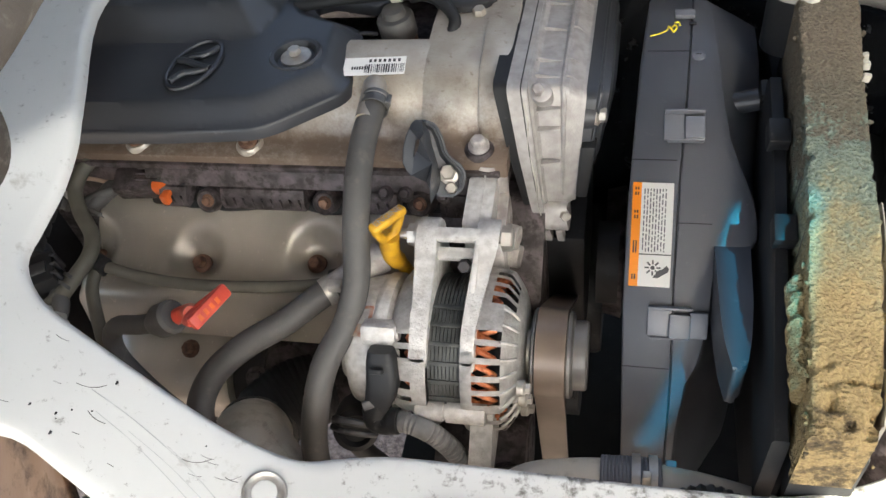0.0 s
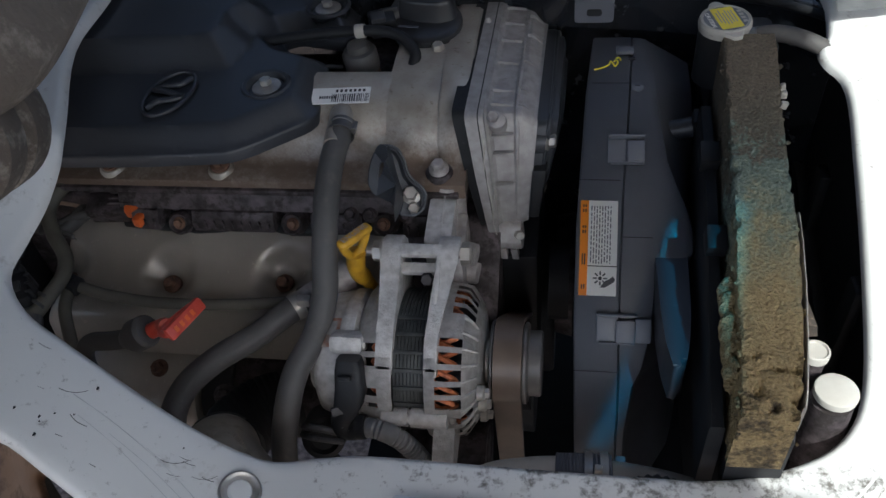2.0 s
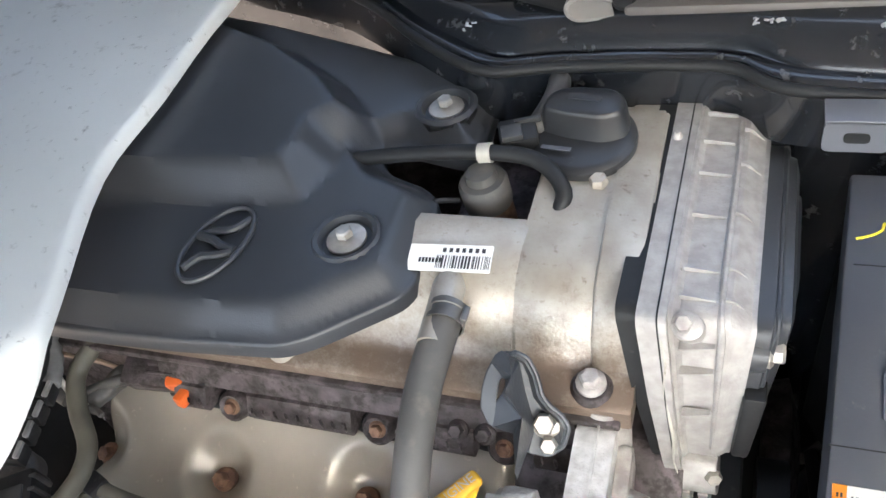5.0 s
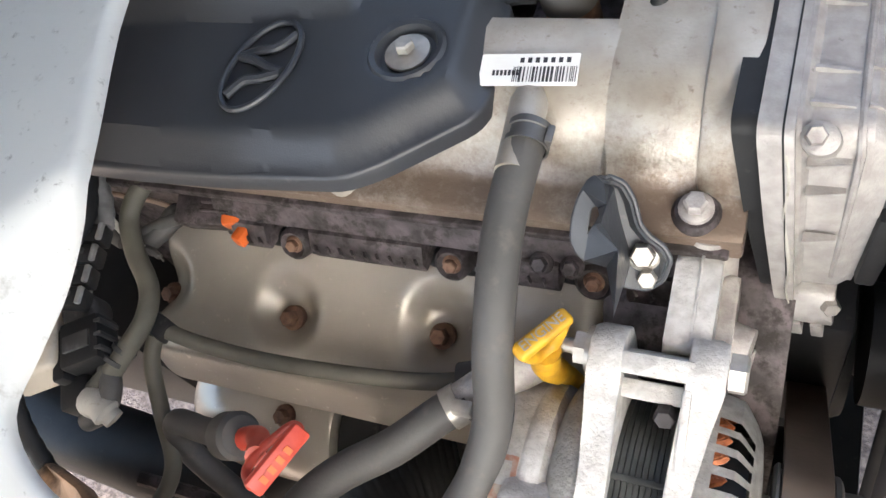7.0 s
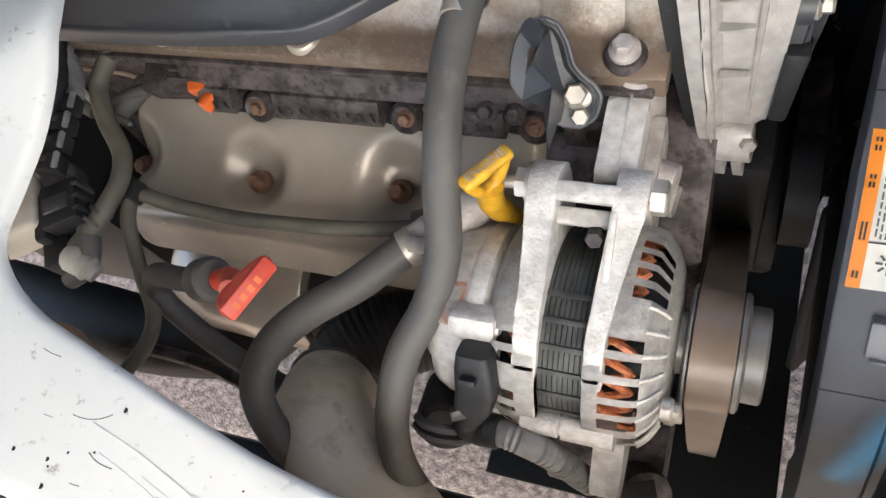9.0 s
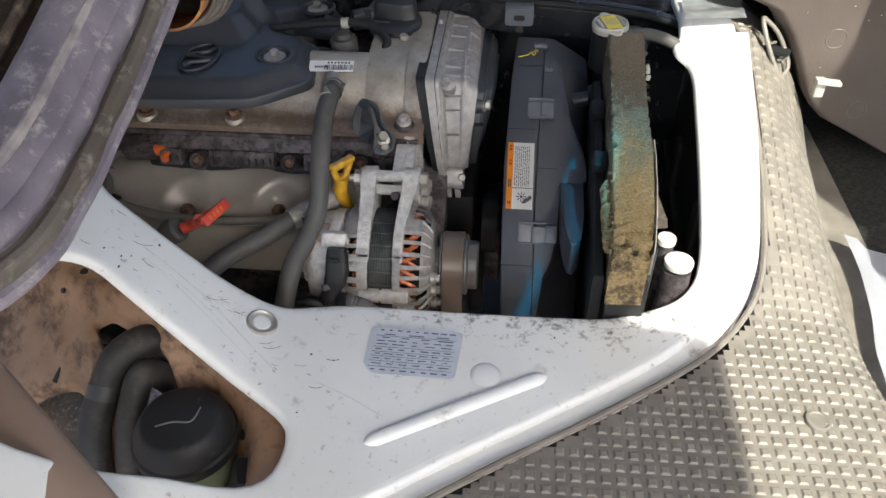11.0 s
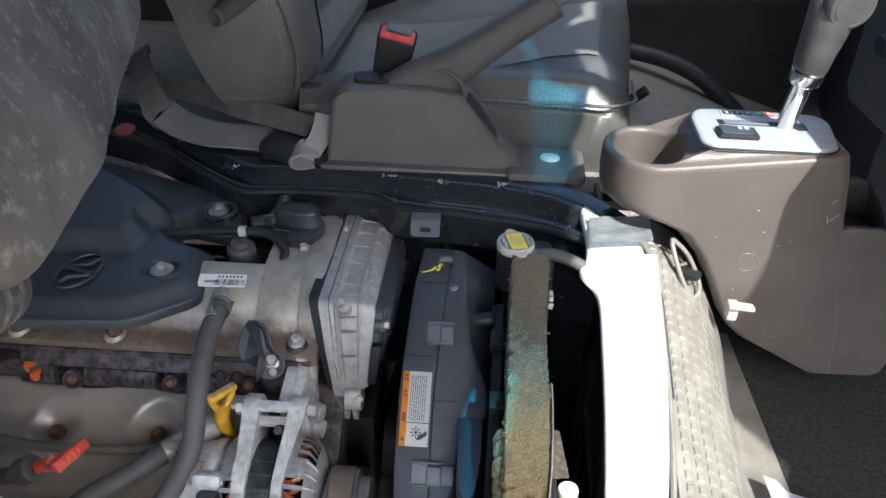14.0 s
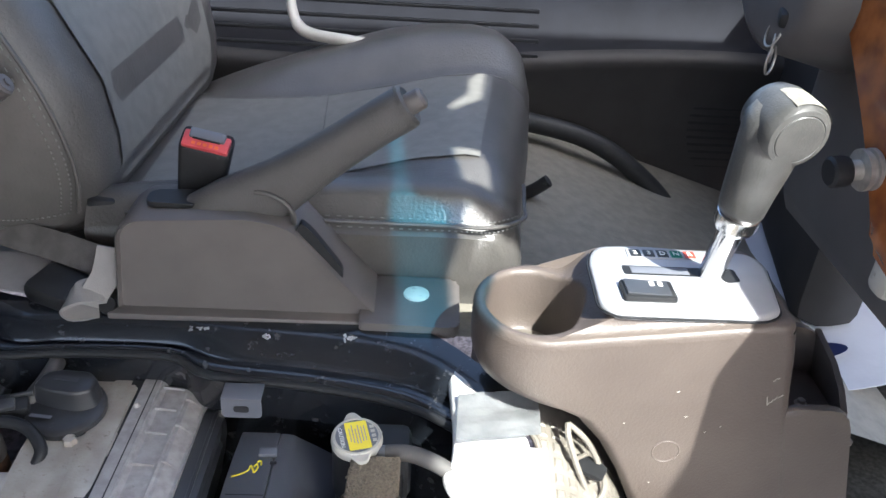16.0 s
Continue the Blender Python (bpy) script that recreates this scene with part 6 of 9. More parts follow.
w1 = thing("vacuum_hose", (-0.30, 0.66, 0.80), "dusty olive-grey vacuum hose with a tee joint", "hose")
OLIVE = material("dusty_olive_hose", (0.110, 0.104, 0.084), 0.65, dark=(0.082, 0.078, 0.064), scale=40, bump=0.15, fine=500)
part("upper_hose", tube([(-0.306, 0.742, 0.850), (-0.322, 0.727, 0.843), (-0.330, 0.707, 0.832), (-0.318, 0.685, 0.823), (-0.299, 0.664, 0.815), (-0.292, 0.643, 0.812), (-0.296, 0.622, 0.809), (-0.308, 0.598, 0.80)], 0.0070, 16), OLIVE, w1)
part("tee", box((-0.288, 0.643, 0.800), (0.020, 0.015, 0.013), 0.002, turn(0, 5, -20)), BLACK, w1, "black tee joint")
part("side_hose", tube([(-0.280, 0.641, 0.799), (-0.255, 0.640, 0.790), (-0.21, 0.641, 0.781), (-0.15, 0.645, 0.777), (-0.10, 0.650, 0.777), (-0.07, 0.657, 0.777)], 0.0055, 14), OLIVE, w1)
part("side_end", lathe((-0.075, 0.656, 0.777), (0.8, 0.25, 0.1), [(0, 0), (0, 0.011), (0.018, 0.011), (0.02, 0.008), (0.02, 0)], 18), RUBBER, w1)
part("lower_hose", tube([(-0.290, 0.637, 0.797), (-0.290, 0.620, 0.788), (-0.276, 0.592, 0.772), (-0.262, 0.566, 0.757), (-0.265, 0.543, 0.748), (-0.28, 0.52, 0.74), (-0.29, 0.50, 0.72), (-0.29, 0.49, 0.66)], 0.0058, 14), OLIVE, w1)
part("left_hose", tube([(-0.296, 0.640, 0.802), (-0.305, 0.622, 0.803), (-0.315, 0.604, 0.80)], 0.006, 12), OLIVE, w1)
s1 = thing("vacuum_valve", (-0.34, 0.60, 0.80), "black solenoid valve with a dusty grey body and pale fitting", "valve")
vm = frame_of((-0.330, 0.618, 0.808), (0.86, 0.50, 0.05), (-0.50, 0.86, 0.10))
bm = box(vm @ Vector((-0.040, 0.008, 0.000)), (0.050, 0.046, 0.034), 0.006, vm.to_3x3(), None, 3)
part("body", bm, PALEPIPE, s1, "dusty grey valve body")
part("body_collar", box(vm @ Vector((-0.016, -0.006, -0.004)), (0.010, 0.038, 0.030), 0.003, vm.to_3x3()), BLACK, s1)
part("plug", box(vm @ Vector((0.004, -0.004, 0.004)), (0.030, 0.034, 0.024), 0.003, vm.to_3x3()), BLACK, s1, "black connector")
for k in range(3):
    part("plug_rib", box(vm @ Vector((0.0185, -0.014 + 0.010 * k, 0.006)), (0.006, 0.003, 0.020), 0.0008, vm.to_3x3()), CORR, s1)
part("plug_latch", box(vm @ Vector((0.003, -0.005, 0.0165)), (0.020, 0.012, 0.003), 0.001, vm.to_3x3()), CORR, s1)
part("dome", lathe(vm @ Vector((0.000, 0.0225, 0.002)), (0.3, -0.2, 0.9), [(-0.012, 0), (-0.012, 0.0135), (0.005, 0.0140), (0.0085, 0.0125), (0.0105, 0.009), (0.011, 0.0)], 26), CORR, s1, "black solenoid dome")
part("under_block", box(vm @ Vector((-0.012, -0.031, -0.010)), (0.022, 0.022, 0.022), 0.003, vm.to_3x3()), BLACK, s1)
part("elbow_hose", tube([vm @ Vector((0.012, -0.020, -0.004)), vm @ Vector((0.012, -0.036, -0.006)), vm @ Vector((0.002, -0.046, -0.012)), vm @ Vector((-0.018, -0.044, -0.022))], 0.0075, 14), RUBBER, s1)
part("fitting", tube([(-0.322, 0.586, 0.794), (-0.312, 0.584, 0.797), (-0.300, 0.580, 0.796), (-0.293, 0.577, 0.792)], [0.006, 0.0105, 0.0090, 0.006], 12, None, 5, True, 0, 0, 0.25), CAPIVORY, s1, "pale crusted fitting")
part("port", tube([(-0.302, 0.612, 0.806), (-0.309, 0.600, 0.803), (-0.316, 0.590, 0.800)], 0.0055, 12), OLIVE, s1)
for d_ in (0.0, 0.008):
    part("hose_clip", lathe((-0.300 - d_ * 0.5, 0.618 - d_, 0.807), (0.35, 0.8, 0.2), [(0, 0.006), (0, 0.0088), (0.003, 0.0088), (0.003, 0.006)], 18), CORR, s1, "spring hose clip")
w2 = thing("wiring_harness", (-0.33, 0.66, 0.82), "black taped wiring harness with an orange connector", "wiring")
part("harness", tube([(-0.36, 0.75, 0.87), (-0.352, 0.715, 0.858), (-0.345, 0.69, 0.850), (-0.352, 0.66, 0.848), (-0.362, 0.632, 0.842), (-0.375, 0.60, 0.83), (-0.36, 0.56, 0.80), (-0.33, 0.53, 0.77), (-0.31, 0.51, 0.74)], 0.0068, 12, None, 6, True, 0.0008, 0.011), BLACK, w2)
part("sleeve", tube([(-0.366, 0.742, 0.862), (-0.358, 0.724, 0.850), (-0.348, 0.708, 0.842), (-0.341, 0.692, 0.838)], 0.0085, 14, None, 8, True, 0.0009, 0.009), CONDUIT, w2, "grey ribbed harness sleeve")
for k in range(4):
    q_ = Vector((-0.3420, 0.684, 0.840)) + Vector((0.0010, -0.0148, -0.0030)) * k
    clip = part("harness_clip", box(q_, (0.021, 0.0138, 0.015), 0.002, turn(8, 12, 12)), BLACK, w2)
    part("clip_edge", box(q_ + Vector((0.0095, 0.0015, 0.0050)), (0.0035, 0.0125, 0.006), 0.001, turn(8, 12, 12)), CONDUIT, clip)
    part("clip_tooth", box(q_ + Vector((-0.001, 0.0, 0.0080)), (0.008, 0.004, 0.002), 0.0006, turn(8, 12, 12)), CORR, clip)
part("connector", box((-0.276, 0.727, 0.820), (0.046, 0.024, 0.022), 0.003, turn(20, 0, 4)), DARKALU, w2, "dusty brown connector")
for k in range(3):
    part("connector_rib", box((-0.262, 0.7205 + 0.0055 * k, 0.8325 + 0.002 * k), (0.024, 0.0022, 0.003), 0.0007, turn(20, 0, 4)), DARKALU, w2)
part("connector_tail", tube([(-0.297, 0.727, 0.818), (-0.306, 0.722, 0.817), (-0.312, 0.712, 0.815), (-0.322, 0.696, 0.812)], [0.007, 0.0085, 0.0078, 0.0070], 12), RUBBER, w2, "grey rubber tail")
part("branch", tube([(-0.333, 0.6925, 0.822), (-0.345, 0.696, 0.826), (-0.356, 0.702, 0.830)], 0.0065, 12), RUBBER, w2)
part("loose_wire", tube([(-0.388, 0.7266, 0.830), (-0.351, 0.7265, 0.826), (-0.325, 0.7265, 0.824), (-0.306, 0.724, 0.822)], 0.0020, 8), BROWNTRIM, w2, "thin brown wire")
part("wire_spike", tube([(-0.316, 0.691, 0.818), (-0.304, 0.688, 0.818), (-0.296, 0.684, 0.817)], [0.0034, 0.0024, 0.0005], 8), RUBBER, w2)
part("orange_lock", box((-0.2510, 0.7225, 0.824), (0.0155, 0.015, 0.014), 0.003, turn(15, 0, 15)), ORANGE, w2, "orange connector lock")
part("orange_lock", box((-0.2405, 0.7140, 0.820), (0.0085, 0.019, 0.011), 0.002, turn(0, 0, -12)), ORANGE, w2, "orange connector lock")
part("wire_loop", tube([(-0.232, 0.725, 0.825), (-0.222, 0.732, 0.828), (-0.222, 0.722, 0.830), (-0.232, 0.718, 0.824)], 0.002, 8), BLACK, w2)
part("black_lead", tube([(-0.245, 0.735, 0.815), (-0.22, 0.738, 0.805), (-0.19, 0.738, 0.800), (-0.15, 0.737, 0.797)], 0.006, 10), BLACK, w2)
part("white_wire", tube([(-0.355, 0.72, 0.858), (-0.345, 0.705, 0.84), (-0.33, 0.695, 0.828), (-0.315, 0.69, 0.82)], 0.0024, 8), CAPIVORY, w2, "white wire")
part("thin_hose", tube([(-0.36, 0.70, 0.82), (-0.335, 0.700, 0.815), (-0.31, 0.712, 0.82), (-0.29, 0.722, 0.82)], 0.0048, 10), RUBBER, w2)

# ---- radiator, fan shroud, foam ----
fan = thing("fan_shroud", (0.22, 0.8, 0.60), "dusty dark grey plastic fan shroud with a warning label", "fan shroud")
FY, FZ, FR = 0.855, 0.607, 0.306


def on_shroud(a, x, out=0.0):
    """A point of the shroud's drum at the angle a (degrees, 90 is the top)."""
    r = FR + out
    return Vector((x, FY + r * math.cos(radians(a)), FZ + r * math.sin(radians(a))))


def read(table, a):
    """Straight-line reading of a table of (angle, value)."""
    if a <= table[0][0]:
        return table[0][1]
    for (p, u), (q, v) in zip(table, table[1:]):
        if a <= q:
            return u + (v - u) * (a - p) / (q - p)
    return table[-1][1]


RIM = [(70, 0.190), (88, 0.184), (101, 0.179), (113, 0.1765), (125, 0.174), (138, 0.174), (151, 0.1762), (165, 0.179), (192, 0.182)]
SEAM = [(70, 0.224), (87, 0.2204), (106, 0.2155), (121, 0.2112), (135, 0.2103), (150, 0.2125), (192, 0.214)]
CREASE = [(70, 0.230), (84, 0.233), (92, 0.2354), (96.5, 0.237), (105, 0.240), (114, 0.246), (118, 0.253), (122, 0.2613), (125.5, 0.2655), (129, 0.266), (131, 0.252), (134, 0.239), (142, 0.236), (147, 0.231), (150, 0.224), (158, 0.220), (192, 0.219)]
bm = bmesh.new()
rows = []
for k in range(123):
    a = 85.5 + k * 0.86
    x0, xs_, xc = read(RIM, a), read(SEAM, a), read(CREASE, a)
    deep = 1 if a < 129 else 1.7
    flat_ = 0.45 + 0.55 * min(max((a - 96) / 22, 0), 1)
    prof = [(x0 + 0.002, -0.05), (x0, -0.004), (x0 + 0.0006, -0.001), (x0 + 0.002, 0.0), (xs_ - 0.0010, 0.0), (xs_, -0.0022), (xs_ + 0.0010, -0.0004), (xc - 0.006, -0.0010), (xc - 0.001, -0.0018), (xc + 0.0015, -0.0035 * deep),
            (xc + 0.0045, -0.012 * deep * flat_), (xc + 0.5 * max(0.274 - xc, 0.006), -0.032 * deep * flat_), (max(0.274, xc + 0.008), -0.060 * deep * flat_), (max(0.277, xc + 0.010), -0.115 * deep)]
    rows.append([bm.verts.new(on_shroud(a, x, o)) for x, o in prof])
for a, b in zip(rows, rows[1:]):
    for k in range(9):
        bm.faces.new((a[k], a[k + 1], b[k + 1], b[k]))
flare = bmesh.new()
edge_rows = [[flare.verts.new(v.co) for v in row[9:]] for row in rows]
for a, b in zip(edge_rows, edge_rows[1:]):
    for k in range(len(prof) - 10):
        flare.faces.new((a[k], a[k + 1], b[k + 1], b[k]))
for row in rows:
    for v in row[10:]:
        bm.verts.remove(v)
for shell in (bm, flare):
    bmesh.ops.solidify(shell, geom=shell.faces[:], thickness=0.0025)
part("drum", bm, SHROUD, fan, angle=40)
part("flare", flare, SHROUD, fan, "darker flare towards the radiator", 40)


def on_drum(a, x, w, h, d, lift=0.0, tilt=0.0):
    """A block lying on the drum: w along the van, h along the drum."""
    c = on_shroud(a, x, d / 2 + lift)
    return box(c, (w, h, d), 0.0012, turn(a - 90, 0, 0))


for a, x, w in ((112.6, 0.2125, 0.030), (140.5, 0.2075, 0.032)):
    clip = part("snap_clip", on_drum(a, x - 0.006, w * 0.55, 0.022, 0.003), SHROUD, fan, "moulded snap clip")
    part("clip_pad", on_drum(a + 0.3, x + 0.0085, w * 0.48, 0.0185, 0.0068), SHROUD, clip)
    part("clip_edge", on_drum(a - 2.15, x + 0.001, w, 0.0022, 0.0085), SHROUD, clip)
    part("clip_edge", on_drum(a + 2.15, x + 0.002, w * 0.9, 0.0018, 0.006), SHROUD, clip)
part("side_catch", on_drum(140.6, 0.2295, 0.0135, 0.020, 0.005), SHROUD, fan, "moulded catch")
part("top_clip", on_drum(90.5, 0.2135, 0.016, 0.010, 0.004), SHROUD, fan)
part("top_clip_slot", on_drum(92.6, 0.2195, 0.006, 0.003, 0.0015), BLACK, fan)
for a, x, w in ((98.8, 0.2005, 0.032), (117.5, 0.192, 0.034), (126.5, 0.2235, 0.024), (147.5, 0.193, 0.036)):
    part("step_line", on_drum(a, x, w, 0.0007, 0.0005), BLACK, fan)
part("screw", lathe(on_shroud(99.6, 0.2235, -0.001), (0, math.cos(radians(99.6)), math.sin(radians(99.6))), [(0, 0), (0, 0.0056), (0.0012, 0.0052), (0.0022, 0.003), (0.0022, 0)], 20), SHROUD, fan)
part("screw_cross", box(on_shroud(99.6, 0.2235, 0.0013), (0.0045, 0.0011, 0.0004), 0, turn(9.6, 0, 0)), BLACK, fan)
ledge = [(0.2375, 0.672), (0.2635, 0.672), (0.2620, 0.61), (0.2590, 0.580), (0.2550, 0.558), (0.2460, 0.552), (0.2415, 0.575), (0.2395, 0.60)]
part("corner_ledge", prism(rounded(ledge, 0.004), "z", 0.800, 0.8425, 0.004), COVER, fan, "flat corner ledge of the shroud")
# warning label, bent round the drum
la0, la1, lx0, lx1 = 120.9, 135.6, 0.1775, 0.2075


def label_patch(x0, x1, a0, a1, out, n=8):
    bm = bmesh.new()
    r = [[bm.verts.new(on_shroud(a0 + (a1 - a0) * j / n, x, out)) for x in (x0, x1)] for j in range(n + 1)]
    for p, q in zip(r, r[1:]):
        bm.faces.new((p[0], p[1], q[1], q[0]))
    bmesh.ops.solidify(bm, geom=bm.faces[:], thickness=0.0003)
    return bm


wl = part("warning_label", label_patch(lx0, lx1, la0, la1, 0.0006), PAPER, fan, "white warning label with an orange band")
part("orange_band", label_patch(lx0, lx0 + 0.0065, la0, la1, 0.0010), LABELORANGE, wl)
bm = bmesh.new()
random.seed(6)
for line in range(8):
    x = lx0 + 0.0085 + line * 0.0022
    a = la0 + 0.9
    while a < la0 + 9.6:
        d = random.uniform(0.25, 0.9)
        b2 = label_patch(x, x + 0.0009, a, min(a + d, la0 + 9.8), 0.0010, 1)
        me_tmp = bpy.data.meshes.new("tmp")
        b2.to_mesh(me_tmp)
        b2.free()
        bm.from_mesh(me_tmp)
        bpy.data.meshes.remove(me_tmp)
        a += d + random.uniform(0.15, 0.3)
part("printed_text", bm, SHROUD, wl)
lmid = on_shroud(133.2, 0.1975, 0.0012)
nrm = Vector((0, math.cos(radians(133.2)), math.sin(radians(133.2))))
tan = Vector((0, -math.sin(radians(133.2)), math.cos(radians(133.2)))) * -1
pm2 = frame_of(lmid, (1, 0, 0), -tan if tan.z < 0 else tan)
bm = bmesh.new()
for k in range(8):
    a = 2 * math.pi * k / 8
    plate(pm2 @ Matrix.Translation((-0.003 + 0.0042 * math.cos(a), 0.0015 + 0.0042 * math.sin(a), 0)) @ pose(0, 0, 0, 0, 0, math.degrees(a)), 0.0032, 0.0012, 0.0003, 0, bm)
disc(pm2 @ Vector((-0.003, 0.0015, 0)), nrm, 0.0016, 0.0004, 14, 0.0001, bm)
prism_pts = [(0.001, -0.006), (0.008, -0.0015), (0.009, 0.001), (0.0055, -0.001), (0.007, 0.0035), (0.0045, 0.001), (0.001, -0.0005), (-0.003, -0.006)]
lo_ = [bm.verts.new(pm2 @ Vector((x, y, 0.0003))) for x, y in prism_pts]
bm.faces.new(lo_)
part("pictogram", bm, INK, wl, "black fan pictogram")
part("divider", label_patch(lx0 + 0.0065, lx1, 131.0, 131.15, 0.0011, 1), INK, wl)
bm = bmesh.new()
for a0_, a1_ in ((121.6, 122.0), (122.3, 122.8), (124.9, 125.3), (125.6, 126.1), (129.2, 130.9), (133.9, 134.6)):
    for x_ in (lx0 + 0.0018, lx0 + 0.0036):
        b2 = label_patch(x_, x_ + 0.0011, a0_, a1_, 0.0013, 1)
        me_tmp = bpy.data.meshes.new("tmp")
        b2.to_mesh(me_tmp)
        b2.free()
        bm.from_mesh(me_tmp)
        bpy.data.meshes.remove(me_tmp)
part("band_print", bm, INK, wl, "unreadable characters as bars")
# yellow chalk scribble
bm = bmesh.new()
for pts in ([(0.186, 95.5), (0.193, 95.0), (0.199, 94.2), (0.2005, 93.2), (0.203, 94.0), (0.2045, 94.6), (0.207, 93.6), (0.2055, 92.9), (0.2035, 93.4)], [(0.2055, 92.4), (0.2085, 92.2), (0.2095, 93.1)]):
    tube([on_shroud(a, x, 0.0002) for x, a in pts], 0.0008, 6, bm, 4)
part("chalk_mark", bm, CAPYELLOW, fan, "yellow paint scribble")
part("side_lug", lathe((0.246, 0.780, 0.878), (1, 0, 0.25), [(0, 0), (0, 0.0085), (0.026, 0.009), (0.026, 0)], 24), COVER, fan)
part("lug_socket", box((0.2775, 0.779, 0.8920), (0.015, 0.017, 0.012), 0.002, turn(10, 0, 0)), BLACK, fan)
part("lug_pin", box((0.279, 0.778, 0.8988), (0.004, 0.004, 0.0024), 0.0006), STEEL, fan)
part("lower_tab", box((0.214, 0.530, 0.735), (0.008, 0.006, 0.03), 0.0012), SHROUD, fan)
for k in range(7):                                    # fan blades in the dark behind the drum
    a = 197.3 + k * 51.43
    u = Vector((0, math.cos(radians(a)), math.sin(radians(a))))
    part("fan_blade", box(Vector((0.21, FY, FZ)) + u * 0.14, (0.012, 0.085, 0.21), 0.004, turn(a - 90, 0, 0) @ turn(0, 0, 28)), BLACK, fan, "black fan blade")

rad = thing("radiator", (0.31, 0.65, 0.55), "black radiator with a dusty aluminium core", "radiator")
part("core", box((0.306, 0.70, 0.73), (0.040, 0.36, 0.28), 0.004), BLACK, rad)
FOAMTOP = [(0.44, 0.872), (0.49, 0.885), (0.55, 0.900), (0.607, 0.921), (0.65, 0.934), (0.70, 0.945), (0.76, 0.951), (0.83, 0.956), (0.90, 0.957)]
LEFT = [(0.46, 0.2735), (0.507, 0.278), (0.544, 0.2805), (0.58, 0.280), (0.62, 0.282), (0.666, 0.2825), (0.72, 0.284), (0.79, 0.2875), (0.83, 0.289)]
RIGHT = [(0.46, 0.307), (0.482, 0.3105), (0.509, 0.316), (0.546, 0.3205), (0.58, 0.3225), (0.61, 0.323), (0.677, 0.322), (0.72, 0.3235), (0.79, 0.330), (0.83, 0.331)]
RSTEPS = [0.492 + 0.0055 * k for k in range(63)]
part("top_tank", loft([[Vector((x, y, read(FOAMTOP, y) + h)) for x, h in ((read(LEFT, y) + 0.002, -0.10), (read(LEFT, y) + 0.002, -0.022), (read(RIGHT, y) - 0.002, -0.022), (read(RIGHT, y) + 0.003, -0.034), (read(RIGHT, y) + 0.003, -0.10))] for y in RSTEPS]), BLACK, rad)
part("inner_rail", loft([[Vector((x, y, read(FOAMTOP, y) + h)) for x, h in ((0.2655 + 0.03 * (y - 0.53), -0.12), (0.2655 + 0.03 * (y - 0.53), -0.044), (0.2670 + 0.03 * (y - 0.53), -0.041), (0.2745 + 0.03 * (y - 0.53), -0.041), (0.2760 + 0.03 * (y - 0.53), -0.043), (0.2765 + 0.03 * (y - 0.53), -0.12))] for y in RSTEPS[2:52]]), BLACK, rad, "black plastic rail along the shroud")
for y in (0.632, 0.708):
    part("rail_block", box((0.2745, y, read(FOAMTOP, y) - 0.036), (0.015, 0.020, 0.016), 0.002, turn(17, 0, 0)), BLACK, rad)
part("side_frame", loft([[Vector((read(RIGHT, y) + o, y, read(FOAMTOP, y) + h)) for o, h in ((0.0012, -0.030), (0.0012, -0.004), (0.0020, -0.002), (0.0032, -0.004), (0.0032, -0.030))] for y in RSTEPS[1:26]]), STEEL, rad, "bright metal side strip")
random.seed(23)
for k in range(3):
    y = 0.738 + 0.010 * k
    part("fin_edge", box((read(RIGHT, y) + 0.004, y, read(FOAMTOP, y) - 0.010 - 0.002 * random.random()), (0.0035 + 0.002 * random.random(), 0.0038, 0.006), 0.0008, turn(0, random.uniform(-15, 15), 0)), CAPIVORY, rad)
part("filler_neck", lathe((0.293, 0.832, 0.90), (0, 0, 1), [(0, 0), (0, 0.021), (0.05, 0.021), (0.05, 0)], 28), BLACK, rad)
part("neck_block", box((0.315, 0.845, 0.915), (0.05, 0.05, 0.05), 0.008), BLACK, rad)
part("overflow_stub", lathe((0.305, 0.825, 0.947), (1, -0.05, 0), [(0, 0), (0, 0.006), (0.03, 0.006), (0.03, 0)], 14), SHROUD, rad)
part("condenser", box((0.345, 0.72, 0.62), (0.006, 0.34, 0.30), 0.001), BLACK, rad)

rc = thing("pressure_cap", (0.293, 0.832, 0.953), "pale metal radiator cap with two ears and a yellow sticker", "cap")
cm = frame_of((0.293, 0.832, 0.956), (1, 0.25, 0.02), (-0.25, 1, 0.02))
co = [(0.0275 * math.cos(a), 0.0275 * math.sin(a)) for a in [radians(k) for k in range(0, 360, 6)]]
shape = []
for x, y in co:
    k = 1 + 0.36 * math.exp(-(x / 0.0085) ** 4) if abs(y) > 0.02 else 1
    shape.append((x, y * k))
secs = [[cm @ Vector((x * f_, y * f_, z)) for x, y in shape] for f_, z in ((0.90, -0.010), (0.97, -0.009), (1.0, -0.003), (0.985, 0.0), (0.95, 0.0012))]
part("shell", loft(secs), CAPIVORY, rc, "worn pale metal shell")
part("crimped_top", lathe(cm.translation + Vector((0, 0, 0.0008)), cm.to_3x3().col[2], [(0, 0.0265), (0.002, 0.026), (0.0022, 0.0245), (0.0012, 0.024), (0.0012, 0)], 40), CAPIVORY, rc)
part("dark_field", lathe(cm.translation + Vector((0, 0, 0.0018)), cm.to_3x3().col[2], [(0, 0.0228), (0.0006, 0.0226), (0.0006, 0)], 36), SHROUD, rc)
cs = part("yellow_sticker", plate(cm @ Matrix.Translation((0.001, 0, 0.0026)), 0.0235, 0.040, 0.0003, 0.002), CAPYELLOW, rc, "yellow sticker")
bm = bmesh.new()
random.seed(14)
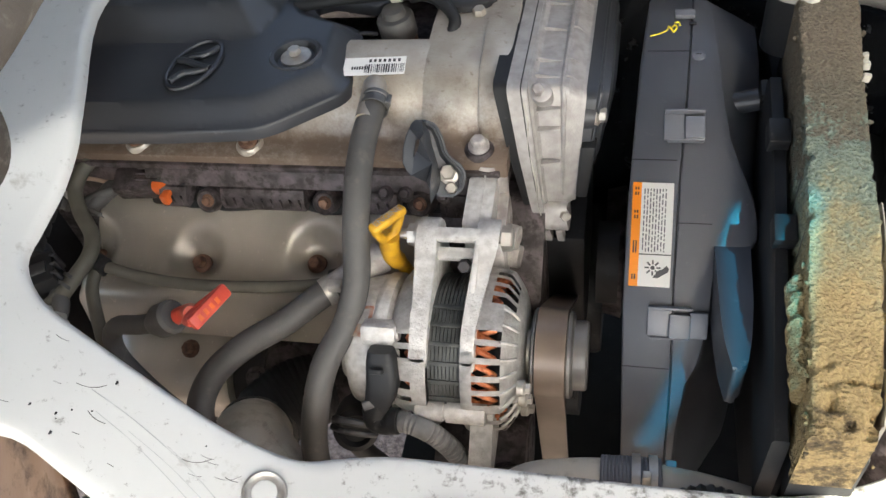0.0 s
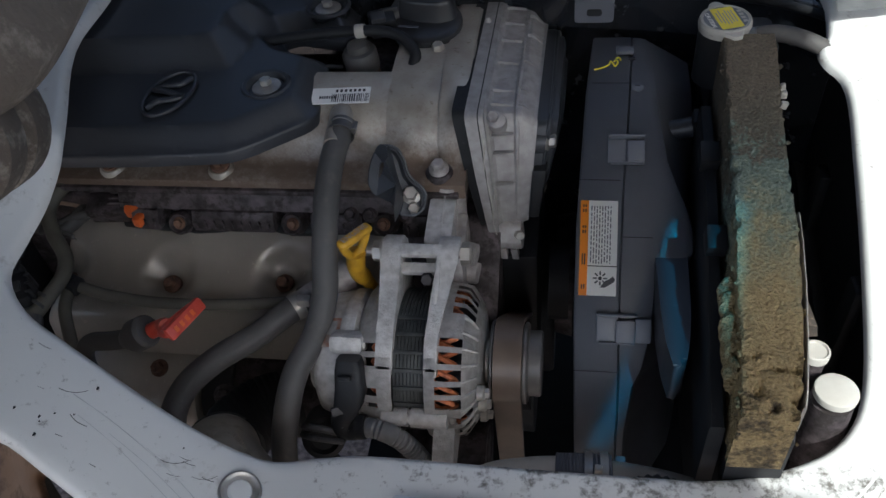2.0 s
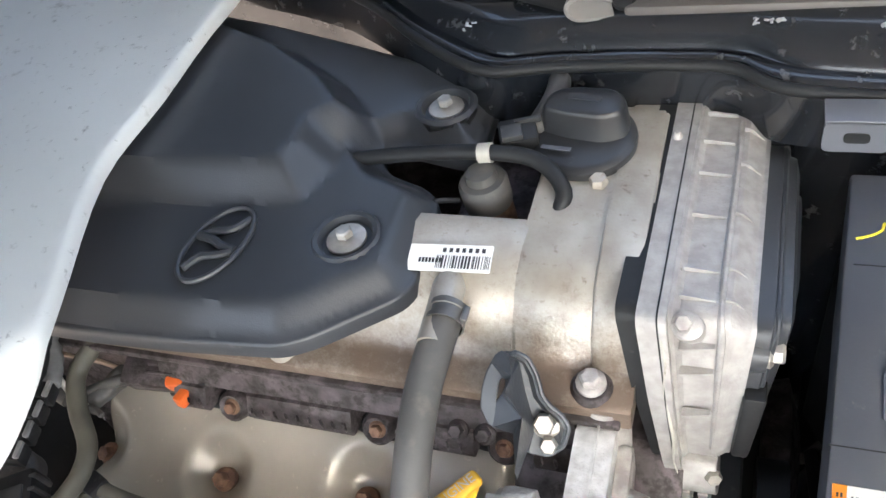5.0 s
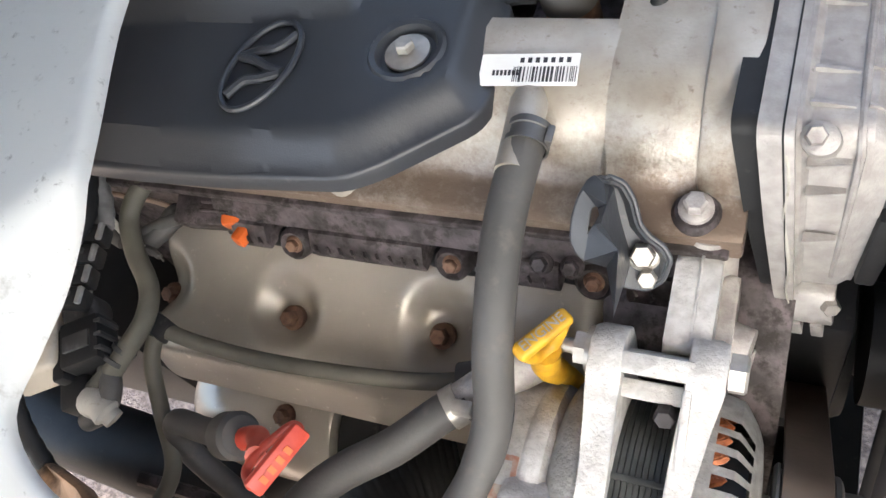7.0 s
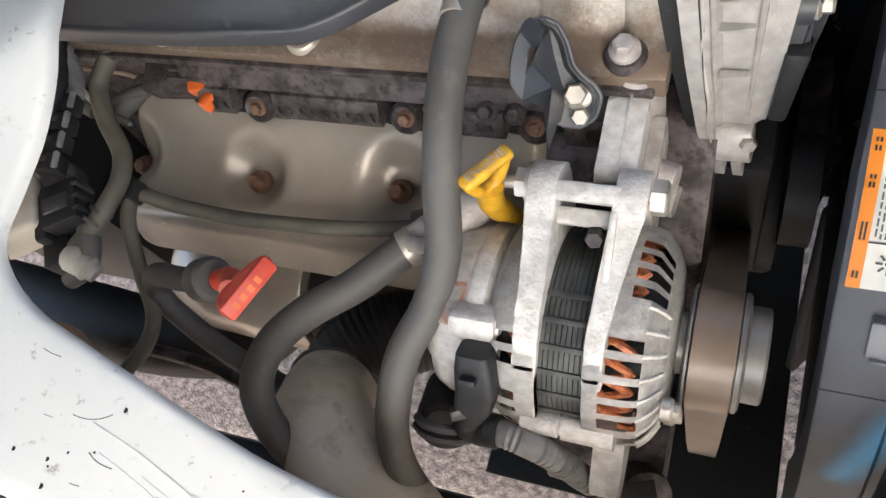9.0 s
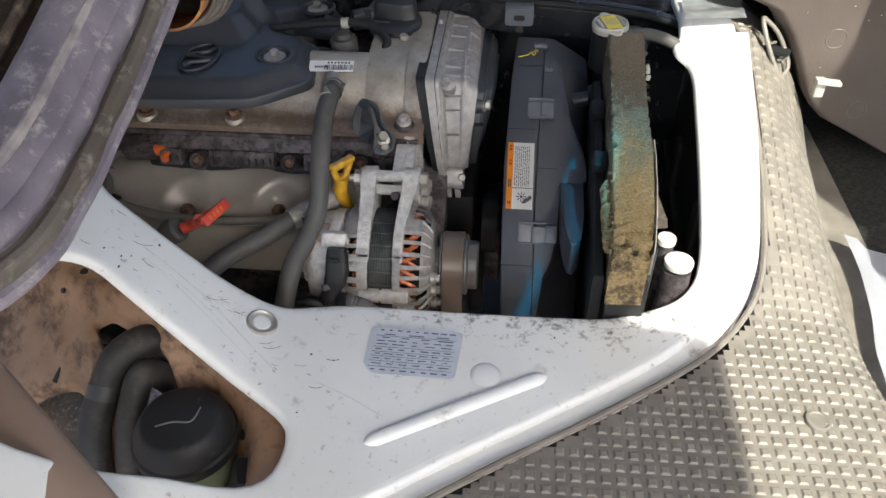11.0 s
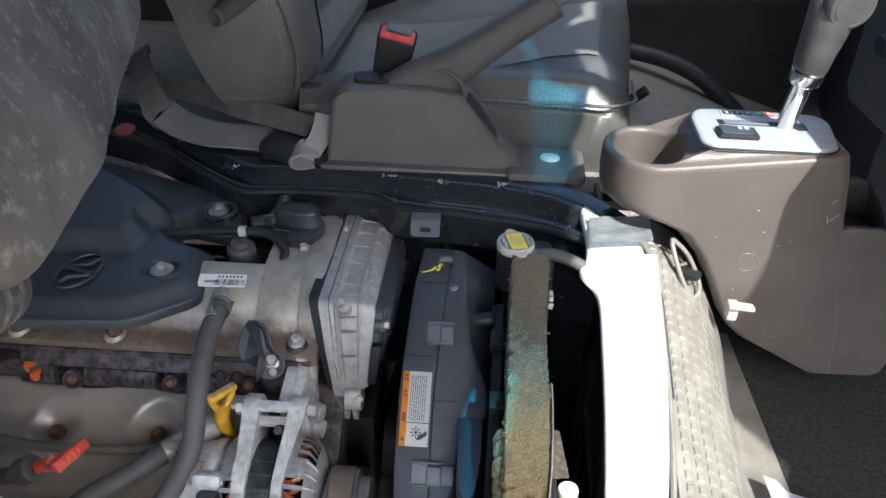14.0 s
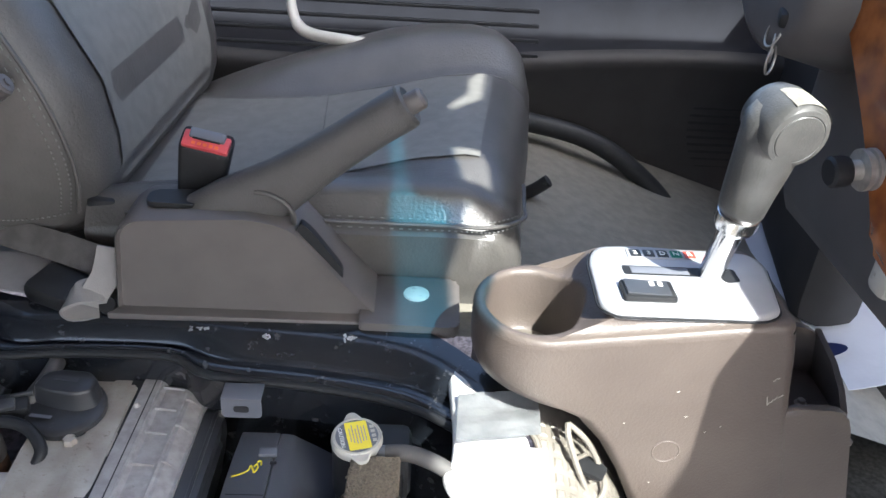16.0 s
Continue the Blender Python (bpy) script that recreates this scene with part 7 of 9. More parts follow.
for k in range(6):
    plate(cm @ Matrix.Translation((-0.007 + 0.0032 * k, 0, 0.003)), 0.0012, random.uniform(0.018, 0.030), 0.0002, 0, bm, (0, random.uniform(-0.003, 0.003)))
part("sticker_lines", bm, OILY, cs)
words("CAUTION", 0.0062, cm @ Matrix.Translation((-0.0165, 0, 0.0027)) @ pose(0, 0, 0, 0, 0, -90), PAPER, rc)
bm = bmesh.new()
for k in range(4):
    plate(cm @ Matrix.Translation((0.0175, -0.010 + 0.0066 * k, 0.0026)), 0.0045, 0.0042, 0.0002, 0, bm)
part("raised_marks", bm, CAPIVORY, rc)
shrink = Matrix.Translation(cm.translation) @ Matrix.Scale(0.80, 4) @ Matrix.Translation(-cm.translation)
for child in rc.children_recursive:
    child.data.transform(shrink)
oh = thing("overflow_hose", (0.34, 0.82, 0.94), "grey rubber overflow hose from the radiator neck to the front strip", "hose")
part("hose", tube([(0.318, 0.823, 0.947), (0.335, 0.822, 0.949), (0.352, 0.818, 0.947), (0.372, 0.810, 0.941), (0.392, 0.80, 0.93), (0.41, 0.79, 0.91)], 0.0072, 16), RUBBER, oh)

FOAMBAND = FOAM.copy()                               # darker far third, cyan light painted in as a greenish band, tan middle, crumbled dark near end
FOAMBAND.name = "crumbling_foam_with_cyan_light_band"
fn = FOAMBAND.node_tree
fb = fn.nodes["Principled BSDF"]
fco = fn.nodes.new("ShaderNodeTexCoord")
fsp = fn.nodes.new("ShaderNodeSeparateXYZ")
fn.links.new(fco.outputs["Object"], fsp.inputs[0])
fno = fn.nodes.new("ShaderNodeTexNoise")
fno.inputs["Scale"].default_value, fno.inputs["Detail"].default_value, fno.inputs["Roughness"].default_value = 45, 9, 0.75
fn.links.new(fco.outputs["Object"], fno.inputs["Vector"])
fad = fn.nodes.new("ShaderNodeMath")
fad.operation = "MULTIPLY_ADD"
fad.inputs[1].default_value = 0.22
fn.links.new(fno.outputs["Fac"], fad.inputs[0])
fn.links.new(fsp.outputs["Y"], fad.inputs[2])
framp = fn.nodes.new("ShaderNodeValToRGB")
stops = framp.color_ramp.elements
stops[0].position, stops[0].color = 0.572, (0.085, 0.070, 0.050, 1)
stops[1].position, stops[1].color = 0.592, (0.19, 0.145, 0.085, 1)
for at_, c_ in ((0.606, (0.37, 0.275, 0.140)), (0.675, (0.38, 0.295, 0.155)), (0.715, (0.31, 0.285, 0.175)), (0.745, (0.22, 0.255, 0.195)), (0.775, (0.185, 0.235, 0.200)), (0.790, (0.150, 0.140, 0.108)), (0.88, (0.195, 0.165, 0.125))):
    el_ = stops.new(at_)
    el_.color = (*c_, 1)
fn.links.new(fad.outputs[0], framp.inputs["Fac"])
grain_ = fn.nodes.new("ShaderNodeTexNoise")
grain_.inputs["Scale"].default_value, grain_.inputs["Detail"].default_value, grain_.inputs["Roughness"].default_value = 420, 6, 0.8
fn.links.new(fco.outputs["Object"], grain_.inputs["Vector"])
gr_ = fn.nodes.new("ShaderNodeMapRange")
for k_, v_ in ((1, 0.35), (2, 0.62), (3, 0.62), (4, 1.08)):
    gr_.inputs[k_].default_value = v_
fn.links.new(grain_.outputs["Fac"], gr_.inputs[0])
fmx = fn.nodes.new("ShaderNodeMix")
fmx.data_type, fmx.blend_type = "RGBA", "MULTIPLY"
fmx.inputs["Factor"].default_value = 1.0
fn.links.new(framp.outputs["Color"], fmx.inputs["A"])
fn.links.new(gr_.outputs[0], fmx.inputs["B"])
fn.links.new(fmx.outputs["Result"], fb.inputs["Base Color"])
foam = thing("foam_strip", (0.31, 0.66, 0.90), "crumbling yellow-brown foam strip on top of the radiator", "foam strip")
bm = bmesh.new()
rows = []
N = 240
for i in range(N + 1):
    t = i / N
    y = 0.488 + 0.324 * t
    x0, x1, zt = read(LEFT, y), read(RIGHT, y), read(FOAMTOP, y)
    ragged = 0.8 if t < 0.13 else 0.35 if t < 0.45 else 0.55 if t < 0.75 else 0.2
    row = []
    for u, dz in [(0, -0.060), (0, -0.012), (0, -0.004), (0.02, 0.0)] + [(0.02 + 0.96 * k / 16, 0.0) for k in range(1, 16)] + [(0.98, 0.0), (1, -0.004), (1, -0.012), (1, -0.060)]:
        p = Vector((x0 + (x1 - x0) * u, y, zt + dz))
        e = abs(2 * u - 1)
        q = Vector((u * 1.7, y * 40, 3.0))
        p.z += 0.0022 * ragged * noise.noise(q * 2.2) + 0.0006 * noise.noise(Vector((u * 9, y * 210, 1.0)))
        bite = max(0, noise.noise(Vector((y * 75, u * 3, 7.0))) - 0.05) * 0.010 * ragged * e ** 4 + max(0, noise.noise(Vector((y * 260, u * 4, 2.0))) - 0.1) * 0.0035 * ragged ** 0.5 * e ** 4
        p.x += math.copysign(bite, 0.5 - u)
        p.z -= bite * 1.3
        if t < 0.13:
            p.z -= max(0, noise.noise(Vector((u * 5, y * 120, 4.0))) - 0.1) * 0.012
        for gy in (0.684, 0.702, 0.520):                  # cracks across the strip
            p.z -= 0.0018 * math.exp(-((y - gy - 0.004 * noise.noise(Vector((u * 4, gy * 90, 0)))) / 0.0016) ** 2) * max(0, noise.noise(Vector((u * 3, gy * 50, 9))) + 0.45)
        row.append(bm.verts.new(p))
    rows.append(row)
for a, b in zip(rows, rows[1:]):
    for k in range(len(a) - 1):
        bm.faces.new((a[k], a[k + 1], b[k + 1], b[k]))
bm.faces.new(rows[0])
bm.faces.new(rows[-1])
part("strip", bm, FOAMBAND, foam, angle=80)
bm = bmesh.new()                                     # torn piece hanging between the rail and the strip
torn = []
for i in range(40):
    y = 0.522 + 0.066 * i / 39
    torn.append([Vector((0.2785 + 0.007 * math.cos(a_) * (1 + 0.5 * noise.noise(Vector((y * 160, a_, 1)))), y, read(FOAMTOP, y) - 0.022 + 0.010 * math.sin(a_) * (1 + 0.5 * noise.noise(Vector((y * 140, a_, 5)))))) for a_ in [2 * math.pi * k / 12 for k in range(12)]])
part("torn_edge", loft(torn, bm), FOAMBAND, foam, "torn dark edge of the foam", 80)
random.seed(17)
bm = bmesh.new()
for k in range(70):
    t = random.random() ** 1.7
    y = 0.48 + 0.32 * t
    s_ = random.choice((-1, -1, 1))
    p = Vector(((read(LEFT, y) + random.uniform(-0.002, 0.001)) if s_ < 0 else (read(RIGHT, y) + random.uniform(-0.001, 0.002)), y, read(FOAMTOP, y) - random.uniform(0.002, 0.014)))
    r = random.uniform(0.0007, 0.0022)
    made = bmesh.ops.create_icosphere(bm, subdivisions=1, radius=r, matrix=Matrix.Translation(p))["verts"]
    for v in made:
        v.co += Vector((random.uniform(-1, 1), random.uniform(-1, 1), random.uniform(-1, 1))) * r * 0.35
ob = part("foam_crumb", bm, FOAMBAND, foam, "loose foam crumbs", 80)
ob["kind"] = "stuff"

TANKGREY = material("dusty_tank_plastic", (0.55, 0.54, 0.50), 0.5, dark=(0.44, 0.42, 0.38), scale=30, bump=0.15, fine=300, dirt=(0.16, 0.14, 0.11), dirt_scale=45, dirt_cover=0.66)
tank = thing("washer_tank_neck", (0.35, 0.55, 0.80), "pale plastic filler neck with a cap in front of the radiator", "filler neck")
part("neck", lathe((0.3585, 0.537, 0.60), (-0.012, 0.05, 1), [(0, 0), (0, 0.022), (0.222, 0.0148), (0.2235, 0)], 36), DARKALU, tank, "dark filler neck under the pale cap")
part("neck_cap", lathe((0.3563, 0.5475, 0.8185), (-0.012, 0.02, 1), [(0.009, 0), (0.009, 0.0145), (0.0135, 0.0150), (0.0150, 0.0145), (0.0158, 0.0125), (0.016, 0)], 36), TANKGREY, tank, "pale round cap")
part("small_pipe", lathe((0.347, 0.578, 0.70), (0, 0, 1), [(0, 0), (0, 0.0085), (0.13, 0.0085), (0.13, 0)], 24), DARKALU, tank)
part("small_cap", lathe((0.347, 0.578, 0.826), (0, 0, 1), [(0.006, 0), (0.006, 0.0098), (0.010, 0.0100), (0.0125, 0.0096), (0.0130, 0.0082), (0.0115, 0.0074), (0.0118, 0)], 30), TANKGREY, tank, "small round cap with a rim")
part("duct_seal", prism([(0.328, 0.860), (0.345, 0.856), (0.3475, 0.845), (0.328, 0.842)], "y", 0.585, 0.640, 0.001, None, 2, 0.5), BROWNPAN, tank, "dusty brown seal flap")
lh = thing("radiator_hose", (0.15, 0.51, 0.72), "grey radiator hose with a woven sleeve below the panel edge", "hose")
part("hose", tube([(0.085, 0.495, 0.70), (0.11, 0.505, 0.728), (0.14, 0.510, 0.735), (0.17, 0.512, 0.738), (0.20, 0.513, 0.738)], 0.021, 24), PALEPIPE, lh)
part("woven_sleeve", tube([(0.165, 0.512, 0.738), (0.185, 0.5125, 0.739), (0.207, 0.513, 0.739)], 0.0235, 28, None, 6, True, 0.0009, 0.0025), SHROUD, lh, "woven grey sleeve")
for x in (0.186, 0.198):
    part("clamp", lathe((x, 0.5128, 0.739), (1, 0, 0), [(0, 0.0235), (0, 0.0252), (0.006, 0.0252), (0.006, 0.0235)], 36), STEEL, lh)
part("clamp_tab", box((0.196, 0.508, 0.767), (0.006, 0.006, 0.014), 0.001), STEEL, lh)
part("pale_elbow", tube([(0.20, 0.513, 0.738), (0.235, 0.508, 0.740), (0.27, 0.503, 0.735), (0.30, 0.50, 0.72)], 0.020, 20), CAPIVORY, lh, "pale plastic elbow")
part("conduit", tube([(0.205, 0.480, 0.745), (0.222, 0.492, 0.764), (0.240, 0.495, 0.768), (0.262, 0.49, 0.760), (0.285, 0.48, 0.735)], 0.0125, 18, None, 8, True, 0.0022, 0.0048), CORR, lh, "black corrugated conduit")
ac = thing("lower_accessories", (0.12, 0.62, 0.62), "dark pump and tensioner castings below the alternator", "pump")
part("pump", lathe((0.02, 0.58, 0.63), (1, 0, 0), [(0, 0), (0, 0.04), (0.08, 0.045), (0.08, 0)], 28), DARKALU, ac)
part("pump_boss", lathe((0.085, 0.545, 0.655), (0.4, -0.5, 0.8), [(0, 0), (0, 0.018), (0.02, 0.017), (0.022, 0)], 20), DARKALU, ac)
part("tensioner", lathe((0.105, 0.68, 0.64), (1, 0, 0), [(0, 0), (0, 0.034), (0.03, 0.034), (0.03, 0)], 32), BLACK, ac)
part("idler", lathe((0.150, 0.76, 0.70), (1, 0, 0), [(0, 0), (0, 0.04), (0.02, 0.04), (0.02, 0)], 32), BLACK, ac)
part("backing", box((0.115, 0.80, 0.68), (0.05, 0.13, 0.16), 0.006), BLACK, ac)
part("viscous_hub", lathe((0.155, FY, FZ), (1, 0, 0), [(0, 0), (0, 0.07), (0.02, 0.075), (0.03, 0.04), (0.03, 0)], 36), DARKALU, ac)
# added sheet, darkens the gap beside the pulley by covering the ground
part("ground_blocker", box((0.045, 1.05, 0.30), (0.31, 0.95, 0.006), 0.002), BLACK, frame_rail, "added dark sheet that blocks the view of the ground")
part("lower_pulley", lathe((0.125, FY, FZ - 0.05), (1, 0, 0), [(0, 0), (0, 0.085), (0.006, 0.088), (0.024, 0.088), (0.030, 0.085), (0.030, 0)], 40), BLACK, ac)
# added sheet, keeps a bright strip of ground from showing ahead
part("front_ground_blocker", box((0.47, 0.70, 0.42), (0.26, 0.75, 0.006), 0.002), BLACK, frame_rail, "added dark sheet over the ground ahead of the radiator")

# ---- gear selector console ----
console = thing("gear_console", (0.52, 0.88, 0.80), "taupe plastic gear selector console with a cup holder", "console")
def plan(xl, xr, rl, rr=0.012, y0=0.8388, y1=0.9600):
    """The console's outline seen from above, with its own corner radius at the rear and at the front."""
    out = []
    for cx, cy, r, a0 in ((xl + rl, y0 + rl, rl, 180), (xr - rr, y0 + rr, rr, 270), (xr - rr, y1 - rr, rr, 0), (xl + rl, y1 - rl, rl, 90)):
        out += [(cx + r * math.cos(radians(a0 + 7.5 * k)), cy + r * math.sin(radians(a0 + 7.5 * k))) for k in range(13)]
    return out


def deck(x, y=0.0):
    """Height of the console's top: low round the cup, stepping up to the bezel."""
    u = min(max((x - 0.466) / 0.034, 0), 1)
    return 1.0565 + 0.0245 * u * u * (3 - 2 * u)


cup_c = (0.4400, 0.9000)


def cup_ring(z, rx_, ry_, follow=0.0):
    return [Vector((cup_c[0] + rx_ * math.cos(a), cup_c[1] + ry_ * math.sin(a), z + follow * (deck(cup_c[0] + rx_ * math.cos(a)) - 1.0565))) for a in [2 * math.pi * k / 48 for k in range(48)]]


part("top_deck", sheet(plan(0.3958, 0.6367, 0.0520, 0.006, 0.8470, 0.9518), [[(p.x, p.y) for p in cup_ring(1.0, 0.0415, 0.0465)]], deck, 0.008, 0.006, 0.0015, 0.0040), TAUPE, console, angle=60)
walls = []
for z, xl, xr, rl, f_ in ((1.0485, 0.3875, 0.6450, 0.0595, 1.0), (1.030, 0.3875, 0.6520, 0.0595, 0.5), (1.012, 0.3890, 0.6570, 0.0590, 0.1), (1.002, 0.3930, 0.6595, 0.0570, 0), (0.996, 0.4020, 0.6610, 0.0530, 0), (0.990, 0.4200, 0.6625, 0.0450, 0), (0.984, 0.4480, 0.6640, 0.0320, 0), (0.975, 0.4760, 0.6660, 0.0200, 0),
                          (0.945, 0.5040, 0.6730, 0.0150, 0), (0.911, 0.5250, 0.6830, 0.0120, 0), (0.870, 0.5440, 0.6940, 0.0120, 0), (0.848, 0.5600, 0.6990, 0.0120, 0), (0.832, 0.5780, 0.7020, 0.0120, 0), (0.812, 0.6180, 0.7050, 0.0100, 0), (0.784, 0.6700, 0.7070, 0.0100, 0)):
    walls.append([Vector((x, y, z + f_ * (deck(x) - 1.0565))) for x, y in plan(xl, xr, rl)])
part("body", loft(walls, None, False), TAUPE, console, angle=60)
cup = part("cup_holder", loft([cup_ring(1.050, 0.0416, 0.0466, 1.0), cup_ring(1.040, 0.0410, 0.0455, 0.6), cup_ring(1.015, 0.0395, 0.0430), cup_ring(0.999, 0.0380, 0.0415), cup_ring(0.996, 0.0350, 0.0380)], None, False), TAUPE, console, "oval cup holder", angle=60)
part("cup_bottom", loft([cup_ring(0.9950, 0.039, 0.0415), cup_ring(0.9970, 0.034, 0.0365)]), MAT, cup, "dusty stained cup bottom")
bez = rounded([(0.4965, 0.9465), (0.4865, 0.925), (0.4840, 0.856), (0.496, 0.8445), (0.617, 0.8445), (0.632, 0.854), (0.6455, 0.925), (0.636, 0.9435), (0.532, 0.950)], 0.012, 5)
bez_at = lambda k, z: [Vector((0.565 + (x - 0.565) * k, 0.897 + (y - 0.897) * (k - (1 - k) * 0.4), z)) for x, y in bez]
part("bezel", loft([bez_at(1.0, 1.079), bez_at(1.0, 1.0835), bez_at(0.985, 1.0855), bez_at(0.94, 1.0862)]), SILVER, console, "satin silver bezel", angle=50)
part("bezel_joint", tube(bez_at(1.012, 1.0815) + bez_at(1.012, 1.0815)[:1], 0.0011, 6, None, 1, False), BLACK, console, "dark joint round the bezel")
part("gate_slot", prism(rounded([(0.513, 0.900), (0.513, 0.914), (0.612, 0.914), (0.612, 0.895), (0.60, 0.892), (0.595, 0.900)], 0.003), "z", 1.0858, 1.0866), BLACK, console, "dark gate slot")
part("slide", box((0.545, 0.907, 1.0868), (0.05, 0.010, 0.001), 0.0004), SHROUD, console)
part("recess_floor", prism(rounded([(0.506, 0.893), (0.510, 0.918), (0.560, 0.918), (0.585, 0.915), (0.585, 0.890)], 0.005), "z", 1.0858, 1.08635), SILVER, console)
sw = part("overdrive_switch", box((0.526, 0.872, 1.0885), (0.044, 0.027, 0.006), 0.003), BLACK, console, "black rocker switch")
part("rocker", box((0.525, 0.872, 1.0915), (0.037, 0.0205, 0.003), 0.001, turn(0, 3, 0)), COVER, sw)
for dx in (0.004, 0.011):
    part("switch_mark", box((0.525 + dx, 0.876, 1.0933), (0.0038, 0.006, 0.0003), 0), PAPER, sw)
GEARTILE = material("black_gear_panel", (0.02, 0.021, 0.022), 0.3, bump=0.0)
part("gear_panel", box((0.5545, 0.9345, 1.0866), (0.064, 0.0145, 0.0010), 0.0003), SILVER, console)
for k, (ch, m_) in enumerate((("2", GEARTILE), ("3", GEARTILE), ("D", GEARTILE), ("N", GREEN), ("R", RED))):
    tilee = part("gear_mark", box((0.530 + 0.0122 * k, 0.9345, 1.0870), (0.0098, 0.0110, 0.0012), 0.0003), m_, console)
    words(ch, 0.008, frame_of((0.530 + 0.0122 * k, 0.9345, 1.0878), (1, 0, 0), (0, 1, 0)), PAPER, tilee)
for x, z in ((0.562, 0.943), (0.616, 0.849)):
    part("screw_plug", lathe((x, 0.8392, z), (0, -1, 0), [(-0.003, 0), (-0.003, 0.0125), (0.0004, 0.0128), (0.0010, 0.012), (0.0004, 0.0112), (0.0006, 0)], 30), TAUPE, console, "round screw plug")
bm = bmesh.new()                                     # pale scuffs on the near side
random.seed(41)
for x, z, n_ in ((0.560, 1.012, 3), (0.648, 1.012, 12), (0.640, 1.030, 5), (0.572, 0.985, 3), (0.592, 0.968, 2), (0.604, 0.975, 2), (0.520, 0.975, 2), (0.555, 0.905, 2)):
    pts = [(x - 0.0012 * k, 0.8384, z - 0.0016 * k * random.random()) for k in range(n_)]
    tube(pts, 0.0004, 5, bm, 2)
part("scuff", bm, CAPIVORY, console, "pale scuff marks")
# lever
part("lever_rod", tube([(0.588, 0.905, 1.080), (0.5875, 0.897, 1.110), (0.587, 0.888, 1.135), (0.5855, 0.879, 1.165)], 0.0105, 22, None, 6), CHROME, console, "chrome lever rod")
axl = Vector((0.0, -0.26, 1)).normalized()
part("collar", lathe((0.586, 0.882, 1.148), axl, [(0, 0), (0, 0.0165), (0.004, 0.0175), (0.014, 0.0172), (0.015, 0.015), (0.015, 0)], 30), CHROME, console)
GRIP = material("worn_dark_grey_grip", (0.085, 0.085, 0.083), 0.36, 0.1, dark=(0.055, 0.055, 0.054), scale=38, bump=0.35, fine=600, dirt=(0.15, 0.145, 0.135), dirt_scale=120, dirt_cover=0.68)
gs = []
for c, a, b in (((0.5855, 0.8795, 1.160), 0.0160, 0.0160), ((0.5858, 0.878, 1.166), 0.0180, 0.0176), ((0.587, 0.876, 1.185), 0.0198, 0.0188), ((0.589, 0.874, 1.205), 0.0220, 0.0200), ((0.5905, 0.873, 1.222), 0.0235, 0.0215), ((0.591, 0.874, 1.238), 0.0230, 0.0215), ((0.590, 0.877, 1.250), 0.015, 0.016)):
    gs.append([Vector(c) + Vector((a * math.cos(t), b * math.sin(t), -0.18 * a * math.cos(t) + 0.12 * b * math.sin(t))) for t in [2 * math.pi * j / 30 for j in range(30)]])
part("grip", loft(gs), GRIP, console, "worn dark grey grip", angle=70)
h0, h1 = Vector((0.593, 0.903, 1.241)), Vector((0.601, 0.851, 1.234))
head_long = (h1 - h0).length
hax = (h1 - h0).normalized()
part("grip_head", lathe(h0, hax, [((d - 0.078) * head_long / 0.078 + head_long, r) for d, r in ((0.0, 0.0), (0.0, 0.010), (0.004, 0.018), (0.012, 0.0228), (0.026, 0.0255), (0.060, 0.0262), (0.070, 0.0252), (0.0755, 0.0225), (0.0768, 0.0192), (0.0760, 0.0184), (0.0772, 0.0178), (0.0780, 0.0))], 44), GRIP, console, "round grip head with a push button")
hs = hax.cross(Vector((0, 0, 1))).normalized()
hu = hs.cross(hax).normalized()
part("textured_pad", loft([[h0 + hax * d + (hs * math.cos(t) + hu * math.sin(t)) * (r_ + 0.0006) for t in [radians(70 + 8 * k) for k in range(12)]] for d, r_ in ((0.016, 0.0240), (0.026, 0.0256), (0.036, 0.0259), (0.044, 0.0261), (0.048, 0.0256))], None, False), material("worn_pale_pad", (0.36, 0.34, 0.29), 0.6, dark=(0.20, 0.19, 0.165), scale=90, bump=0.8, fine=900), console, "worn pale textured pad")
# storage box in front of the console
bx = thing("storage_box", (0.71, 0.88, 0.80), "dark brown plastic storage box in front of the gear console", "box")
wall_ = [(0.655, 0.994), (0.700, 0.994), (0.712, 0.990), (0.7195, 0.975), (0.7435, 0.888), (0.7600, 0.842), (0.7680, 0.798), (0.760, 0.784), (0.68, 0.782)]
far_ = [(0.655, 1.006), (0.712, 1.006), (0.730, 0.998), (0.737, 0.978), (0.752, 0.888), (0.766, 0.842), (0.7700, 0.798), (0.760, 0.784), (0.68, 0.782)]
part("outer", prism(rounded(wall_, 0.012, 4), "y", 0.8405, 0.8480, 0.003), TAUPE, bx)
part("outer_far", prism(rounded(far_, 0.012, 4), "y", 0.945, 0.953, 0.003), TAUPE, bx)
part("front_wall", loft([[Vector((x + d, y, z)) for x, z in (lo_x, hi_x)] + [Vector((x + d - 0.006, y, z)) for x, z in (hi_x, lo_x)] for y, d, lo_x, hi_x in ((0.844, 0.0, (0.764, 0.800), (0.713, 0.990)), (0.870, 0.008, (0.764, 0.800), (0.714, 0.993)), (0.905, 0.014, (0.762, 0.800), (0.716, 0.996)), (0.949, 0.016, (0.758, 0.800), (0.716, 1.002)))]), TAUPE, bx, angle=50)
part("floor", box((0.695, 0.897, 0.955), (0.075, 0.10, 0.006), 0.001, turn(0, 8, 0)), TAUPE, bx)
bolt(bx, (0.70, 0.89, 0.9575), (0, 0, 1), 0.004, STEEL, 0.003)
